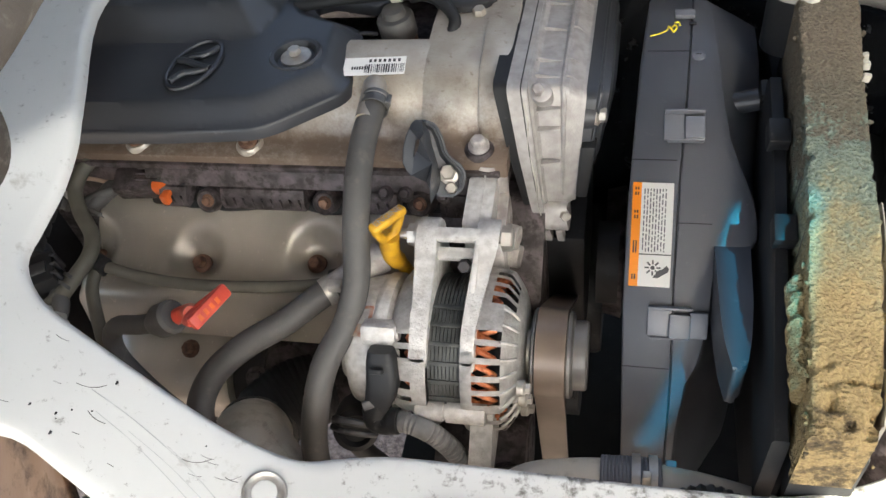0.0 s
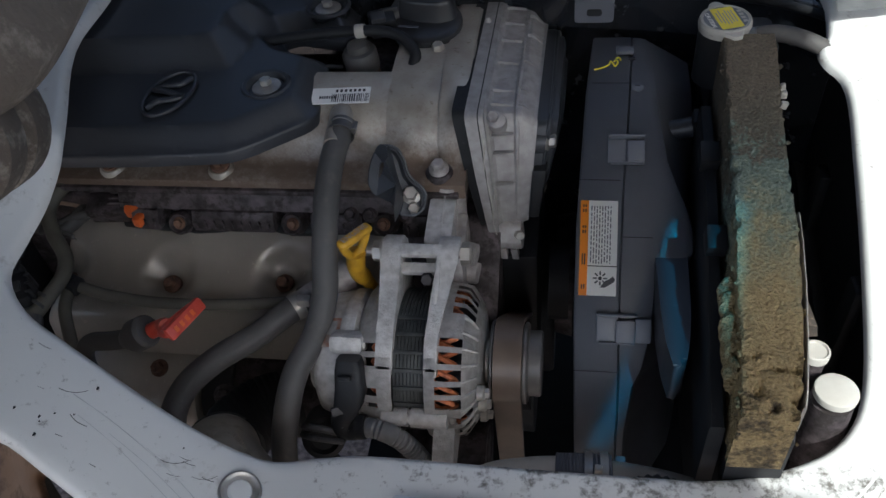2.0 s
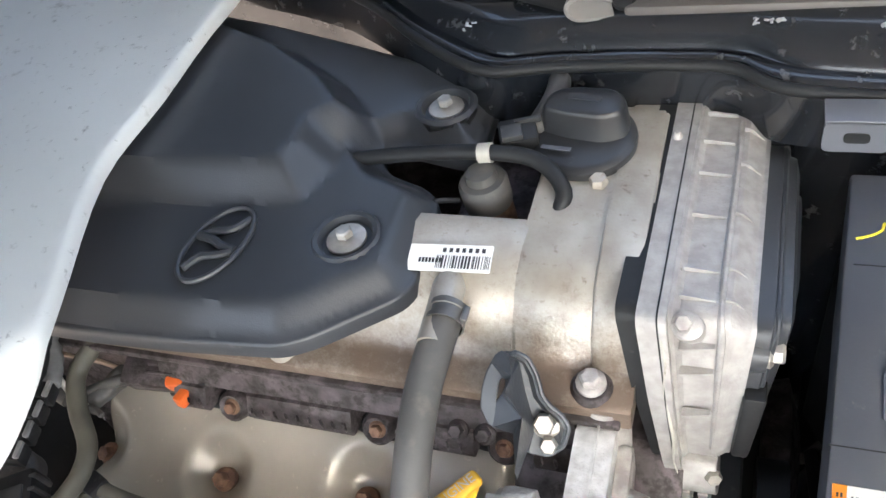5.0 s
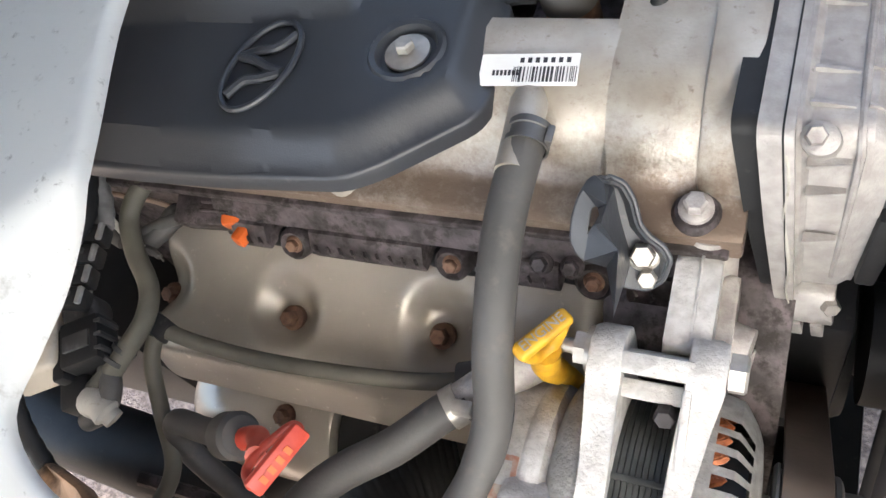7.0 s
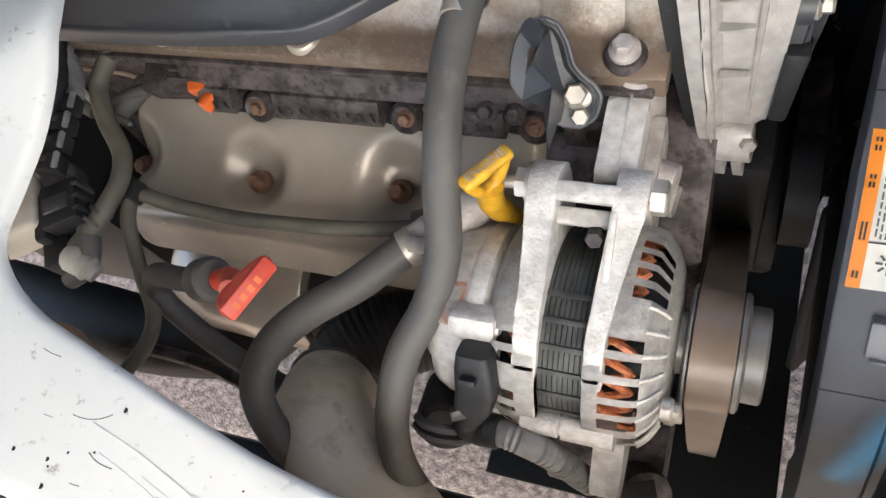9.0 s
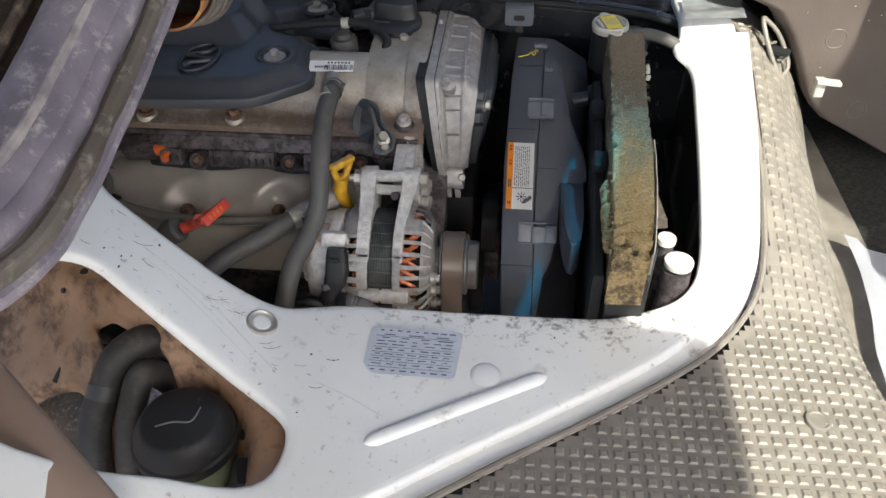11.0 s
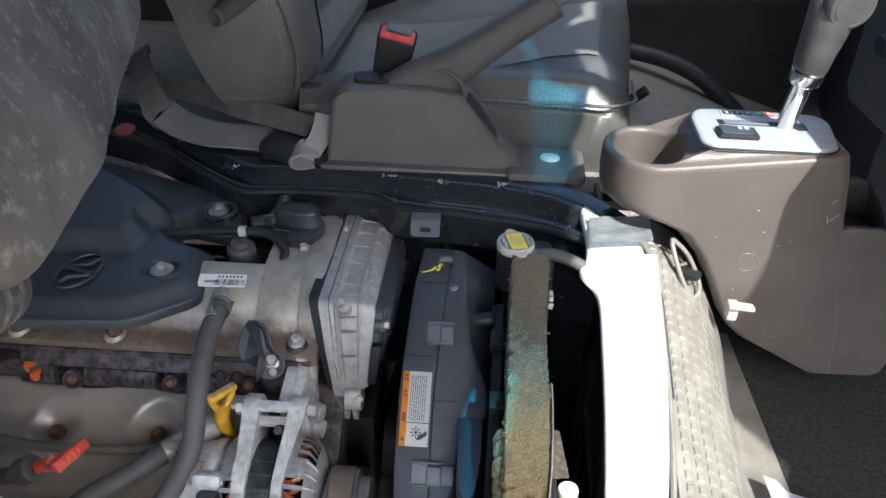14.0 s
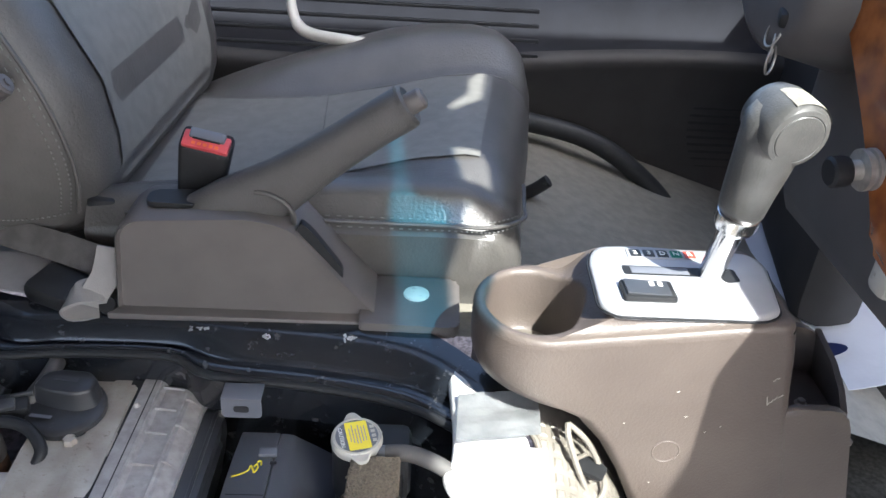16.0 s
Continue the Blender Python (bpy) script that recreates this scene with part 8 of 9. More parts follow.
# mat clip and vent beside the console
clipper = thing("floor_clip", (0.50, 0.83, 0.92), "pale metal floor clip and bare opening beside the console", "clip")
part("tab", box((0.556, 0.806, 0.903), (0.030, 0.012, 0.005), 0.0015, turn(0, 5, 0)), CAPIVORY, clipper)
part("hole_rim", tube([(0.475, 0.850, 0.962), (0.495, 0.842, 0.945), (0.510, 0.825, 0.915), (0.500, 0.815, 0.905), (0.485, 0.825, 0.93), (0.475, 0.84, 0.955), (0.475, 0.850, 0.962)], 0.0028, 8), MAT, clipper)
part("dark_hole", prism(rounded([(0.477, 0.845), (0.497, 0.842), (0.511, 0.828), (0.503, 0.815), (0.487, 0.824)], 0.004), "z", 0.928, 0.932), BLACK, clipper)
for k in range(3):
    part("hole_web", box((0.487 + 0.007 * k, 0.836 - 0.006 * k, 0.936 - 0.007 * k), (0.016, 0.003, 0.003), 0.0006, turn(0, 0, 30)), MAT, clipper)
part("clip_leg", box((0.549, 0.812, 0.893), (0.012, 0.014, 0.022), 0.002), CAPIVORY, clipper)

# ---- handbrake ----
hb = thing("handbrake_housing", (0.17, 1.02, 0.97), "grey plastic handbrake housing with a flat front foot", "housing")
hp = rounded([(0.048, 0.966), (0.300, 0.966), (0.303, 0.974), (0.262, 1.020), (0.222, 1.068), (0.200, 1.075), (0.175, 1.078), (0.075, 1.072), (0.058, 1.060)], 0.010, 4)
cxh, czh = 0.17, 1.01


def hsec(y, k):
    return [Vector((cxh + (x - cxh) * k, y, czh + (z - czh) * k)) for x, z in hp]


part("shell", loft([hsec(0.986, 0.965), hsec(0.981, 0.985), hsec(0.983, 1.0), hsec(1.048, 1.0), hsec(1.056, 0.985), hsec(1.06, 0.95)]), GREYTRIM, hb, angle=60)
part("skirt", box((0.172, 1.012, 0.9675), (0.262, 0.080, 0.010), 0.003), GREYTRIM, hb)
part("foot", prism(rounded([(0.285, 0.964), (0.376, 0.960), (0.384, 0.966), (0.386, 1.040), (0.380, 1.047), (0.285, 1.050)], 0.005), "z", 0.965, 0.978, 0.003), GREYTRIM, hb, "flat grey foot plate")
part("foot_button", lathe((0.341, 1.016, 0.9775), (0, 0, 1), [(0, 0), (0, 0.0135), (0.002, 0.013), (0.004, 0.008), (0.0045, 0)], 30), CAPIVORY, hb, "round cream fixing button")
part("lever_slot", prism(rounded([(0.222, 1.048), (0.228, 1.074), (0.240, 1.062), (0.268, 1.022), (0.268, 1.008), (0.258, 1.012)], 0.006), "y", 0.988, 0.998, 0.001), BLACK, hb, "dark slot")
lvb = thing("handbrake_lever", (0.15, 1.015, 1.08), "worn black handbrake lever with a push button", "lever")
LEVERGREY = material("grained_dark_grey_lever", (0.082, 0.079, 0.077), 0.42, dark=(0.066, 0.063, 0.061), scale=25, bump=0.55, fine=520, bump_dist=0.0012)
ax_b = Vector((0.178, 0.0, 0.124)).normalized()
up_b = Vector((-ax_b.z, 0, ax_b.x))
secs = []
for c, h_, w_ in (((0.140, 1.016, 1.050), 0.074, 0.037), ((0.168, 1.015, 1.070), 0.070, 0.037), ((0.192, 1.014, 1.0865), 0.062, 0.036), ((0.216, 1.013, 1.104), 0.052, 0.035), ((0.240, 1.012, 1.1225), 0.0455, 0.034), ((0.270, 1.011, 1.1455), 0.0415, 0.033), ((0.300, 1.010, 1.168), 0.0405, 0.033), ((0.322, 1.009, 1.1835), 0.0410, 0.033)):
    secs.append([Vector(c) + up_b * (h_ / 2 * math.copysign(abs(math.sin(a)) ** 0.8, math.sin(a))) + Vector((0, w_ / 2 * math.copysign(abs(math.cos(a)) ** 0.8, math.cos(a)), 0)) for a in [2 * math.pi * k / 32 for k in range(32)]])
part("grip", loft(secs), LEVERGREY, lvb, "grained tapering grip", 60)
p1 = Vector((0.322, 1.009, 1.1835))
part("grip_rim", lathe(p1 - ax_b * 0.002, ax_b, [(0, 0), (0, 0.0195), (0.005, 0.0200), (0.0075, 0.0175), (0.006, 0.0110), (0.006, 0)], 30), LEVERGREY, lvb)
part("button", lathe(p1 + ax_b * 0.003, ax_b, [(0, 0), (0, 0.0105), (0.014, 0.0100), (0.0165, 0.0075), (0.017, 0)], 24), GREYTRIM, lvb, "grey push button")
part("collar_fold", tube([(0.186, 0.9985, 1.098), (0.200, 0.9955, 1.097), (0.213, 0.9950, 1.090), (0.221, 0.9960, 1.078), (0.222, 0.9970, 1.066)], 0.0028, 8), LEVERGREY, lvb, "fold of the lever sleeve")
part("back_slot", prism(rounded([(0.082, 1.004), (0.082, 1.030), (0.13, 1.034), (0.15, 1.02), (0.13, 1.002)], 0.008), "z", 1.0745, 1.0795, 0.001), BLACK, hb, "crumpled slot cover")

# ---- driver seat ----
seat = thing("bucket_seat", (0.2, 1.3, 0.95), "charcoal leather driver seat with a perforated centre and side bolsters", "seat")


def along(table, x):
    """Straight-line reading of a table of (x, value)."""
    if x <= table[0][0]:
        return table[0][1]
    for (a, u), (b, v) in zip(table, table[1:]):
        if x <= b:
            return u + (v - u) * (x - a) / (b - a)
    return table[-1][1]


CENTRE = [(0.0, 1.022), (0.10, 1.026), (0.20, 1.034), (0.30, 1.056), (0.37, 1.074), (0.43, 1.081), (0.465, 1.073), (0.487, 1.052), (0.497, 1.028), (0.502, 0.99)]
NEAR = [(0.0, 1.045), (0.15, 1.062), (0.25, 1.070), (0.40, 1.073), (0.44, 1.069), (0.475, 1.052), (0.493, 1.028), (0.502, 0.985)]
FAR = [(0.0, 1.000), (0.04, 1.018), (0.138, 1.056), (0.278, 1.101), (0.36, 1.117), (0.41, 1.121), (0.455, 1.112), (0.485, 1.088), (0.502, 1.03)]


def step(u):
    u = min(max(u, 0), 1)
    return u * u * (3 - 2 * u)


def cushion_top(x, y):
    """Height of the cushion: a near roll, a dished centre that rises to the front, a high far bolster."""
    c, n_, f_ = along(CENTRE, x), along(NEAR, x), along(FAR, x)
    near = 1 - step((y - 1.095) / 0.05)
    far = step((y - 1.415) / 0.075)
    z = c + (n_ - c) * near + (f_ - c) * far
    z -= 0.030 * max(0, (1.085 - y) / 0.035) ** 2.2
    z -= 0.045 * max(0, (y - 1.525) / 0.065) ** 2.2
    return z


def front_of(y):
    return 0.456 + 0.050 * step((y - 1.05) / 0.45) - 0.016 * max(0, (1.085 - y) / 0.035) ** 2 - 0.03 * step((y - 1.50) / 0.10)


ys_ = [1.050, 1.0505, 1.053, 1.058, 1.065, 1.075, 1.085, 1.095, 1.105, 1.12, 1.135, 1.15, 1.18, 1.22, 1.26, 1.30, 1.34, 1.38, 1.41, 1.425, 1.44, 1.455, 1.47, 1.485, 1.50, 1.515, 1.53, 1.55, 1.565, 1.58, 1.588, 1.590]
us_ = [0.0, 0.04, 0.1, 0.2, 0.3, 0.4, 0.5, 0.6, 0.66, 0.72, 0.78, 0.83, 0.87, 0.90, 0.92, 0.94, 0.955, 0.97, 0.98, 0.99, 1.0]
bm = bmesh.new()
cols = []
for u in us_:
    col = [bm.verts.new((u * front_of(1.05) / 1.0, 1.055, 0.935))]
    for y in ys_:
        x = u * front_of(y)
        z = cushion_top(u * 0.502, y)
        if y < 1.06:
            z = min(z, 1.030 - 0.45 * (1.06 - y))
        if y == 1.050:
            z = 0.985
        if y == 1.590:
            z = 0.95
        crease = math.exp(-((y - 1.422) / 0.006) ** 2) * 0.004 + math.exp(-((y - 1.137) / 0.006) ** 2) * 0.002
        z += 0.0022 * noise.noise(Vector((x * 14, y * 10, 3))) - crease
        col.append(bm.verts.new((x, y, z)))
    cols.append(col)
for a, b in zip(cols, cols[1:]):
    for k in range(len(a) - 1):
        bm.faces.new((a[k], a[k + 1], b[k + 1], b[k]))
front_low = [bm.verts.new((v.co.x - 0.012, v.co.y, 0.935)) for v in cols[-1]]
for k in range(len(front_low) - 1):
    bm.faces.new((cols[-1][k], cols[-1][k + 1], front_low[k + 1], front_low[k]))
part("cushion", bm, LEATHER, seat, "cushion with a raised far bolster", 60)
bm = bmesh.new()
grid = [[bm.verts.new((u * front_of(y), y, cushion_top(u * 0.502, y) + 0.0012 + 0.002 * noise.noise(Vector((u * 7, y * 10, 3))))) for y in [1.142 + 0.274 * j / 16 for j in range(17)]] for u in [0.06 + 0.82 * i / 24 for i in range(25)]]
for a, b in zip(grid, grid[1:]):
    for k in range(16):
        bm.faces.new((a[k], a[k + 1], b[k + 1], b[k]))
part("cushion_centre", bm, LEATHER2, seat, "perforated centre panel", 60)
on_cushion = lambda x, y, lift=0.0: Vector((x, y, cushion_top(x * 0.502 / front_of(y), y) + lift))
part("cross_seam", tube([on_cushion(0.225 - 0.05 * (y - 1.14), y, 0.0005) for y in [1.14 + 0.28 * k / 10 for k in range(11)]], 0.0013, 6), LEATHER, seat)
part("bolster_seam", tube([on_cushion(x, 1.422, -0.002) for x in [0.03 + 0.44 * k / 16 for k in range(17)]], 0.0018, 6), LEATHER, seat)
side_seam = [Vector((front_of(1.055) * u, 1.0505, 1.041)) for u in (0.1, 0.3, 0.5, 0.7, 0.85, 0.94)] + [Vector((front_of(y) * 0.994, y, 1.042)) for y in (1.07, 1.10, 1.15)]
part("piping", tube(side_seam, 0.0024, 8), LEATHER, seat)
for off in (0.0058, -0.0058):
    path = smooth_path([p + Vector((0, -0.0008 + (0.002 if off > 0 else 0.0006), off)) for p in side_seam[1:7]], 16)
    bm = bmesh.new()
    for a, b in zip(path[::2], path[1::2]):
        tube([a, a.lerp(b, 0.8)], 0.0007, 5, bm, 1)
    part("stitching", bm, THREAD, seat, "grey stitching")
# backrest
BACK = [(0.998, 0.010, -0.075), (1.006, 0.022, -0.092), (1.022, 0.031, -0.105), (1.05, 0.040, -0.122), (1.09, 0.042, -0.140), (1.15, 0.034, -0.168), (1.23, -0.004, -0.198), (1.32, -0.048, -0.232), (1.45, -0.11, -0.28), (1.58, -0.17, -0.30)]


def brow(z, xf, xr, inset):
    """A level cut through the backrest: rounded side bolsters, a dished middle."""
    out = []
    y0, y1 = 1.054 + inset, 1.546 - inset
    for k in range(25):
        t = k / 24
        y = y0 + (y1 - y0) * t
        e = min(t, 1 - t)
        dish = 0.018 * step((e - 0.14) / 0.10) * step((z - 1.04) / 0.08)
        rnd = 0.036 * max(0, 1 - e / 0.075) ** 2.2
        out.append(Vector((xf - dish - rnd, y, z + 0.0)))
    for k in range(13):
        t = k / 12
        e = min(t, 1 - t)
        out.append(Vector((xr + 0.02 * max(0, 1 - e / 0.06) ** 2, y1 + (y0 - y1) * t, z + 0.03 * (z > 1.1))))
    return out


part("backrest", loft([brow(z, xf, xr, 0.012 * (i == 0) + 0.004 * (i == 1)) for i, (z, xf, xr) in enumerate(BACK)]), LEATHER, seat, "reclined backrest", 50)
bm = bmesh.new()
grid = []
for i in range(18):
    z = 1.035 + 0.5 * i / 17
    xf = along([(a, b) for a, b, c in BACK], z)
    row = []
    for j in range(13):
        t = 0.15 + 0.70 * j / 12
        e = min(t, 1 - t)
        row.append(bm.verts.new((xf - 0.018 * step((e - 0.14) / 0.10) * step((z - 1.04) / 0.08) + 0.0015, 1.054 + 0.492 * t, z)))
    grid.append(row)
for a, b in zip(grid, grid[1:]):
    for k in range(12):
        bm.faces.new((a[k], a[k + 1], b[k + 1], b[k]))
part("backrest_centre", bm, LEATHER2, seat, "pale grey perforated backrest centre", 60)
bm = bmesh.new()
for dx in (0.0, 0.010):
    path = smooth_path([(-0.030 - dx, 1.0535, 1.228), (-0.002 - dx, 1.053, 1.166), (0.015 - dx, 1.0525, 1.11), (0.019 - dx, 1.0525, 1.07), (0.014 - dx, 1.0525, 1.038)], 14)
    for a, b in zip(path[::2], path[1::2]):
        tube([a, a.lerp(b, 0.8)], 0.0008, 5, bm, 1)
path = smooth_path([(0.012, 1.0525, 1.036), (-0.02, 1.0525, 1.028), (-0.05, 1.053, 1.024), (-0.075, 1.054, 1.024)], 12)
for a, b in zip(path[::2], path[1::2]):
    tube([a, a.lerp(b, 0.8)], 0.0008, 5, bm, 1)
part("backrest_stitching", bm, THREAD, seat, "grey double stitching")
part("bolster_piping", tube([(-0.024, 1.0538, 1.228), (0.005, 1.0535, 1.166), (0.022, 1.053, 1.11), (0.026, 1.053, 1.07), (0.021, 1.053, 1.036)], 0.0022, 8), LEATHER, seat)
part("recliner_lever", tube([(-0.062, 1.040, 1.143), (-0.045, 1.030, 1.154), (-0.025, 1.024, 1.168), (-0.008, 1.022, 1.180), (-0.004, 1.0222, 1.1825), (-0.0015, 1.0224, 1.184)], [0.0125, 0.0115, 0.0105, 0.010, 0.0085, 0.004], 18), GREYTRIM, seat, "grey recliner lever")
part("lever_socket", lathe((-0.064, 1.030, 1.1415), (-0.35, -0.85, -0.2), [(0, 0), (0, 0.012), (0.008, 0.011), (0.008, 0.007), (0.004, 0.006), (0.004, 0)], 22), GREYTRIM, seat)
part("lever_hub", lathe((-0.062, 1.062, 1.143), (0, -1, 0), [(0, 0), (0, 0.014), (0.02, 0.013), (0.022, 0.010), (0.022, 0)], 26), GREYTRIM, seat)
for piece in seat.children:
    if piece.name.split(".")[0] in ("backrest", "backrest_centre", "backrest_stitching", "bolster_piping", "recliner_lever", "lever_socket", "lever_hub"):
        for v in piece.data.vertices:
            v.co.x -= 0.024 * (1.56 - v.co.y) / 0.5
part("hinge", box((0.015, 1.075, 1.03), (0.03, 0.02, 0.03), 0.004), BLACK, seat)
part("seat_frame", box((0.18, 1.30, 0.955), (0.42, 0.42, 0.03), 0.004), BLACK, seat)
part("slide_lever", tube([(0.47, 1.34, 0.93), (0.50, 1.33, 0.945), (0.522, 1.325, 0.965)], [0.007, 0.009, 0.009], 14), BLACK, seat, "black slide lever")
part("hook", tube([(0.46, 1.40, 0.985), (0.475, 1.395, 0.995), (0.485, 1.40, 0.985), (0.478, 1.405, 0.975)], 0.003, 8), BLACK, seat)

# buckle and belts
bu = thing("seat_belt_buckle", (0.135, 1.04, 1.06), "black seat belt buckle with a red release button", "buckle")
bx_, by_ = Vector((0.97, -0.03, -0.20)).normalized(), Vector((0.08, 0.82, 0.52)).normalized()
bmx = frame_of((0.1345, 1.045, 1.124), bx_, by_)
down_ = Vector((-0.20, 0.06, -0.95)).normalized()
outline_b = rounded([(-0.0245, -0.011), (0.0245, -0.011), (0.0245, 0.013), (-0.0245, 0.013)], 0.006, 3)
part("stalk", loft([[bmx @ Vector((x * k, y * k2, 0)) + down_ * d for x, y in outline_b] for d, k, k2 in ((0.085, 0.82, 0.72), (0.05, 0.90, 0.82), (0.012, 1.0, 0.98), (0.002, 1.02, 1.02), (-0.001, 0.98, 0.96))]), BLACK, bu, "black plastic stalk", 50)
BUCKLERED = material("pinkish_red_plastic", (0.58, 0.085, 0.095), 0.4, dark=(0.45, 0.05, 0.06), scale=80, bump=0.05)
rb = part("release_button", box(bmx @ Vector((0, -0.0015, 0.002)), (0.044, 0.0185, 0.006), 0.002, bmx.to_3x3()), BUCKLERED, bu, "red release button")
part("grey_top", box(bmx @ Vector((0, 0.0045, 0.0042)), (0.034, 0.0115, 0.006), 0.002, bmx.to_3x3()), SHROUD, bu)
part("latch_slot", box(bmx @ Vector((0, -0.0012, 0.0055)), (0.026, 0.0018, 0.002), 0.0004, bmx.to_3x3()), BLACK, bu)
bm = bmesh.new()
for k in range(5):
    plate(bmx @ Matrix.Translation((-0.011 + 0.0055 * k, -0.0065, 0.0051)), 0.0034, 0.0034, 0.0003, 0, bm)
part("press_marks", bm, ORANGE, rb, "small raised marks")


def strap(name, pts, width, up, parent, mat=None, thick=0.0016):
    """A flat belt along points, its width along up."""
    path = smooth_path(pts, 8)
    bm = bmesh.new()
    rows = []
    for i, p in enumerate(path):
        d = (path[min(i + 1, len(path) - 1)] - path[max(i - 1, 0)]).normalized()
        w = Vector(up[min(i * len(up) // len(path), len(up) - 1)]).normalized()
        w = (w - d * w.dot(d)).normalized()
        nn = d.cross(w) * thick
        rows.append([bm.verts.new(p + w * width / 2 + nn), bm.verts.new(p - w * width / 2 + nn), bm.verts.new(p - w * width / 2 - nn), bm.verts.new(p + w * width / 2 - nn)])
    for a, b in zip(rows, rows[1:]):
        ring_bridge(bm, a, b)
    bm.faces.new(rows[0][::-1])
    bm.faces.new(rows[-1])
    return part(name, bm, mat or WEBBING, parent)


sb = thing("seat_belt_straps", (-0.05, 1.0, 0.98), "loose grey seat belt webbing lying behind the handbrake housing", "seat belt")
DARKWEB = material("dark_belt_webbing", (0.095, 0.089, 0.084), 0.75, dark=(0.065, 0.06, 0.057), scale=60, bump=0.5, fine=800)
PALEWEB = material("pale_belt_webbing", (0.225, 0.215, 0.21), 0.7, dark=(0.16, 0.152, 0.15), scale=18, bump=0.5, fine=800)
strap("webbing", [(-0.33, 1.115, 1.000), (-0.23, 1.125, 1.010), (-0.15, 1.095, 1.012), (-0.08, 1.055, 1.010), (-0.02, 1.035, 1.006), (0.022, 1.020, 1.002)], 0.030, [(0, 0.6, 0.7)], sb, DARKWEB)
strap("webbing", [(-0.205, 1.075, 0.995), (-0.165, 1.050, 0.983), (-0.115, 1.030, 0.980), (-0.07, 1.024, 0.982), (-0.035, 1.022, 0.980)], 0.050, [(0.1, 1, 0.25)], sb, PALEWEB)
strap("crumpled_webbing", [(-0.275, 1.20, 1.020), (-0.255, 1.15, 1.045), (-0.225, 1.09, 1.030), (-0.198, 1.058, 0.995), (-0.20, 1.075, 0.985)], 0.040, [(0.8, 0.2, 0.55), (0.5, 0.3, 0.7), (0.2, 0.6, 0.7)], sb, DARKWEB)
strap("webbing", [(0.046, 1.00, 1.030), (0.040, 0.990, 1.005), (0.030, 0.982, 0.988), (0.024, 0.980, 0.975)], 0.026, [(1, 0.2, 0)], sb, PALEWEB)
strap("loop", [(0.032, 0.988, 0.990), (0.018, 0.975, 0.992), (0.006, 0.972, 0.984), (0.010, 0.976, 0.973), (0.030, 0.984, 0.970)], 0.026, [(0.1, 1, 0.3)], sb, PALEWEB)
part("anchor_block", box((-0.014, 1.004, 0.978), (0.052, 0.046, 0.024), 0.008, turn(5, 8, -20)), BLACK, sb, "black anchor block")
part("anchor_bolt", lathe((0.040, 0.984, 0.972), (0, -0.6, 0.7), [(0, 0), (0, 0.009), (0.006, 0.008), (0.006, 0)], 18), BLACK, sb)
part("buckle_strip", box((-0.285, 1.165, 1.005), (0.10, 0.02, 0.012), 0.004, turn(0, 4, 12)), BLACK, sb, "black belt latch")
bm = bmesh.new()
disc((-0.250, 1.058, 0.966), (0, -0.2, 1), 0.014, 0.003, 20, 0.001, bm)
solo("red_plug", bm, material("faded_red_plug", (0.26, 0.055, 0.05), 0.5), "faded red plug on the black flange", "plug")

# ---- driver door, kick panel, dashboard ----
door = thing("driver_door", (0.4, 1.62, 0.9), "dark plastic driver door trim with a speaker grille", "door", kind="structure")
bm = bmesh.new()
rows = []
for i in range(41):
    x = -0.80 + 2.05 * i / 40
    row = []
    for z, y in ((0.55, 1.66), (0.80, 1.655), (0.90, 1.64), (0.98, 1.622), (1.02, 1.612), (1.035, 1.606), (1.046, 1.612), (1.05, 1.630), (1.06, 1.655), (1.16, 1.665), (1.24, 1.650), (1.27, 1.64), (1.34, 1.66)):
        dz = 0.02 * math.sin((x - 0.5) * 4.5) if 0.9 < z < 1.1 else 0
        row.append(bm.verts.new((x, y + 0.05 * max(0, x - 0.95), z + dz)))
    rows.append(row)
for a, b in zip(rows, rows[1:]):
    for k in range(7):
        bm.faces.new((a[k], a[k + 1], b[k + 1], b[k]))
upper = bmesh.new()
top_rows = [[upper.verts.new(v.co) for v in r[7:]] for r in rows]
for a, b in zip(top_rows, top_rows[1:]):
    for k in range(5):
        upper.faces.new((a[k], a[k + 1], b[k + 1], b[k]))
for v in [v for v in bm.verts if not v.link_faces]:
    bm.verts.remove(v)
part("trim", bm, DOORTRIM, door, angle=70)
part("upper_trim", upper, material("navy_black_door_upper", (0.011, 0.012, 0.017), 0.75, scale=20, bump=0.15, fine=500, spec=0.15), door, "near-black upper door panel", 70)
for k in range(11):
    z = 0.985 - k * 0.0145
    w = 0.115 * math.sqrt(max(0.1, 1 - ((k - 5) / 6.2) ** 2))
    part("grille_slot", box((0.855 + 0.004 * k, 1.6275 + max(0, 0.98 - z) * 0.17, z), (w, 0.004, 0.006), 0.001), BLACK, door)
for k in range(4):
    part("sill_ridge", box((0.15, 1.60 - 0.012 * k, 1.125 - 0.02 * k), (0.75, 0.006, 0.006), 0.002), BLACK, door)
part("pull_handle", tube([(0.14, 1.58, 1.16), (0.145, 1.55, 1.12), (0.165, 1.53, 1.095), (0.22, 1.52, 1.088), (0.27, 1.52, 1.085)], [0.007, 0.008, 0.009, 0.009, 0.008], 12), CAPIVORY, door, "white belt guide")
part("seal", tube([(0.30, 1.56, 0.98), (0.52, 1.55, 0.96), (0.64, 1.54, 0.93), (0.74, 1.53, 0.86), (0.80, 1.52, 0.79)], 0.016, 14), BLACK, door, "black door seal")
dm_ = thing("driver_floor_mat", (0.62, 1.30, 0.82), "dusty rubber driver floor mat with a raised pattern", "floor mat")
bm = bmesh.new()
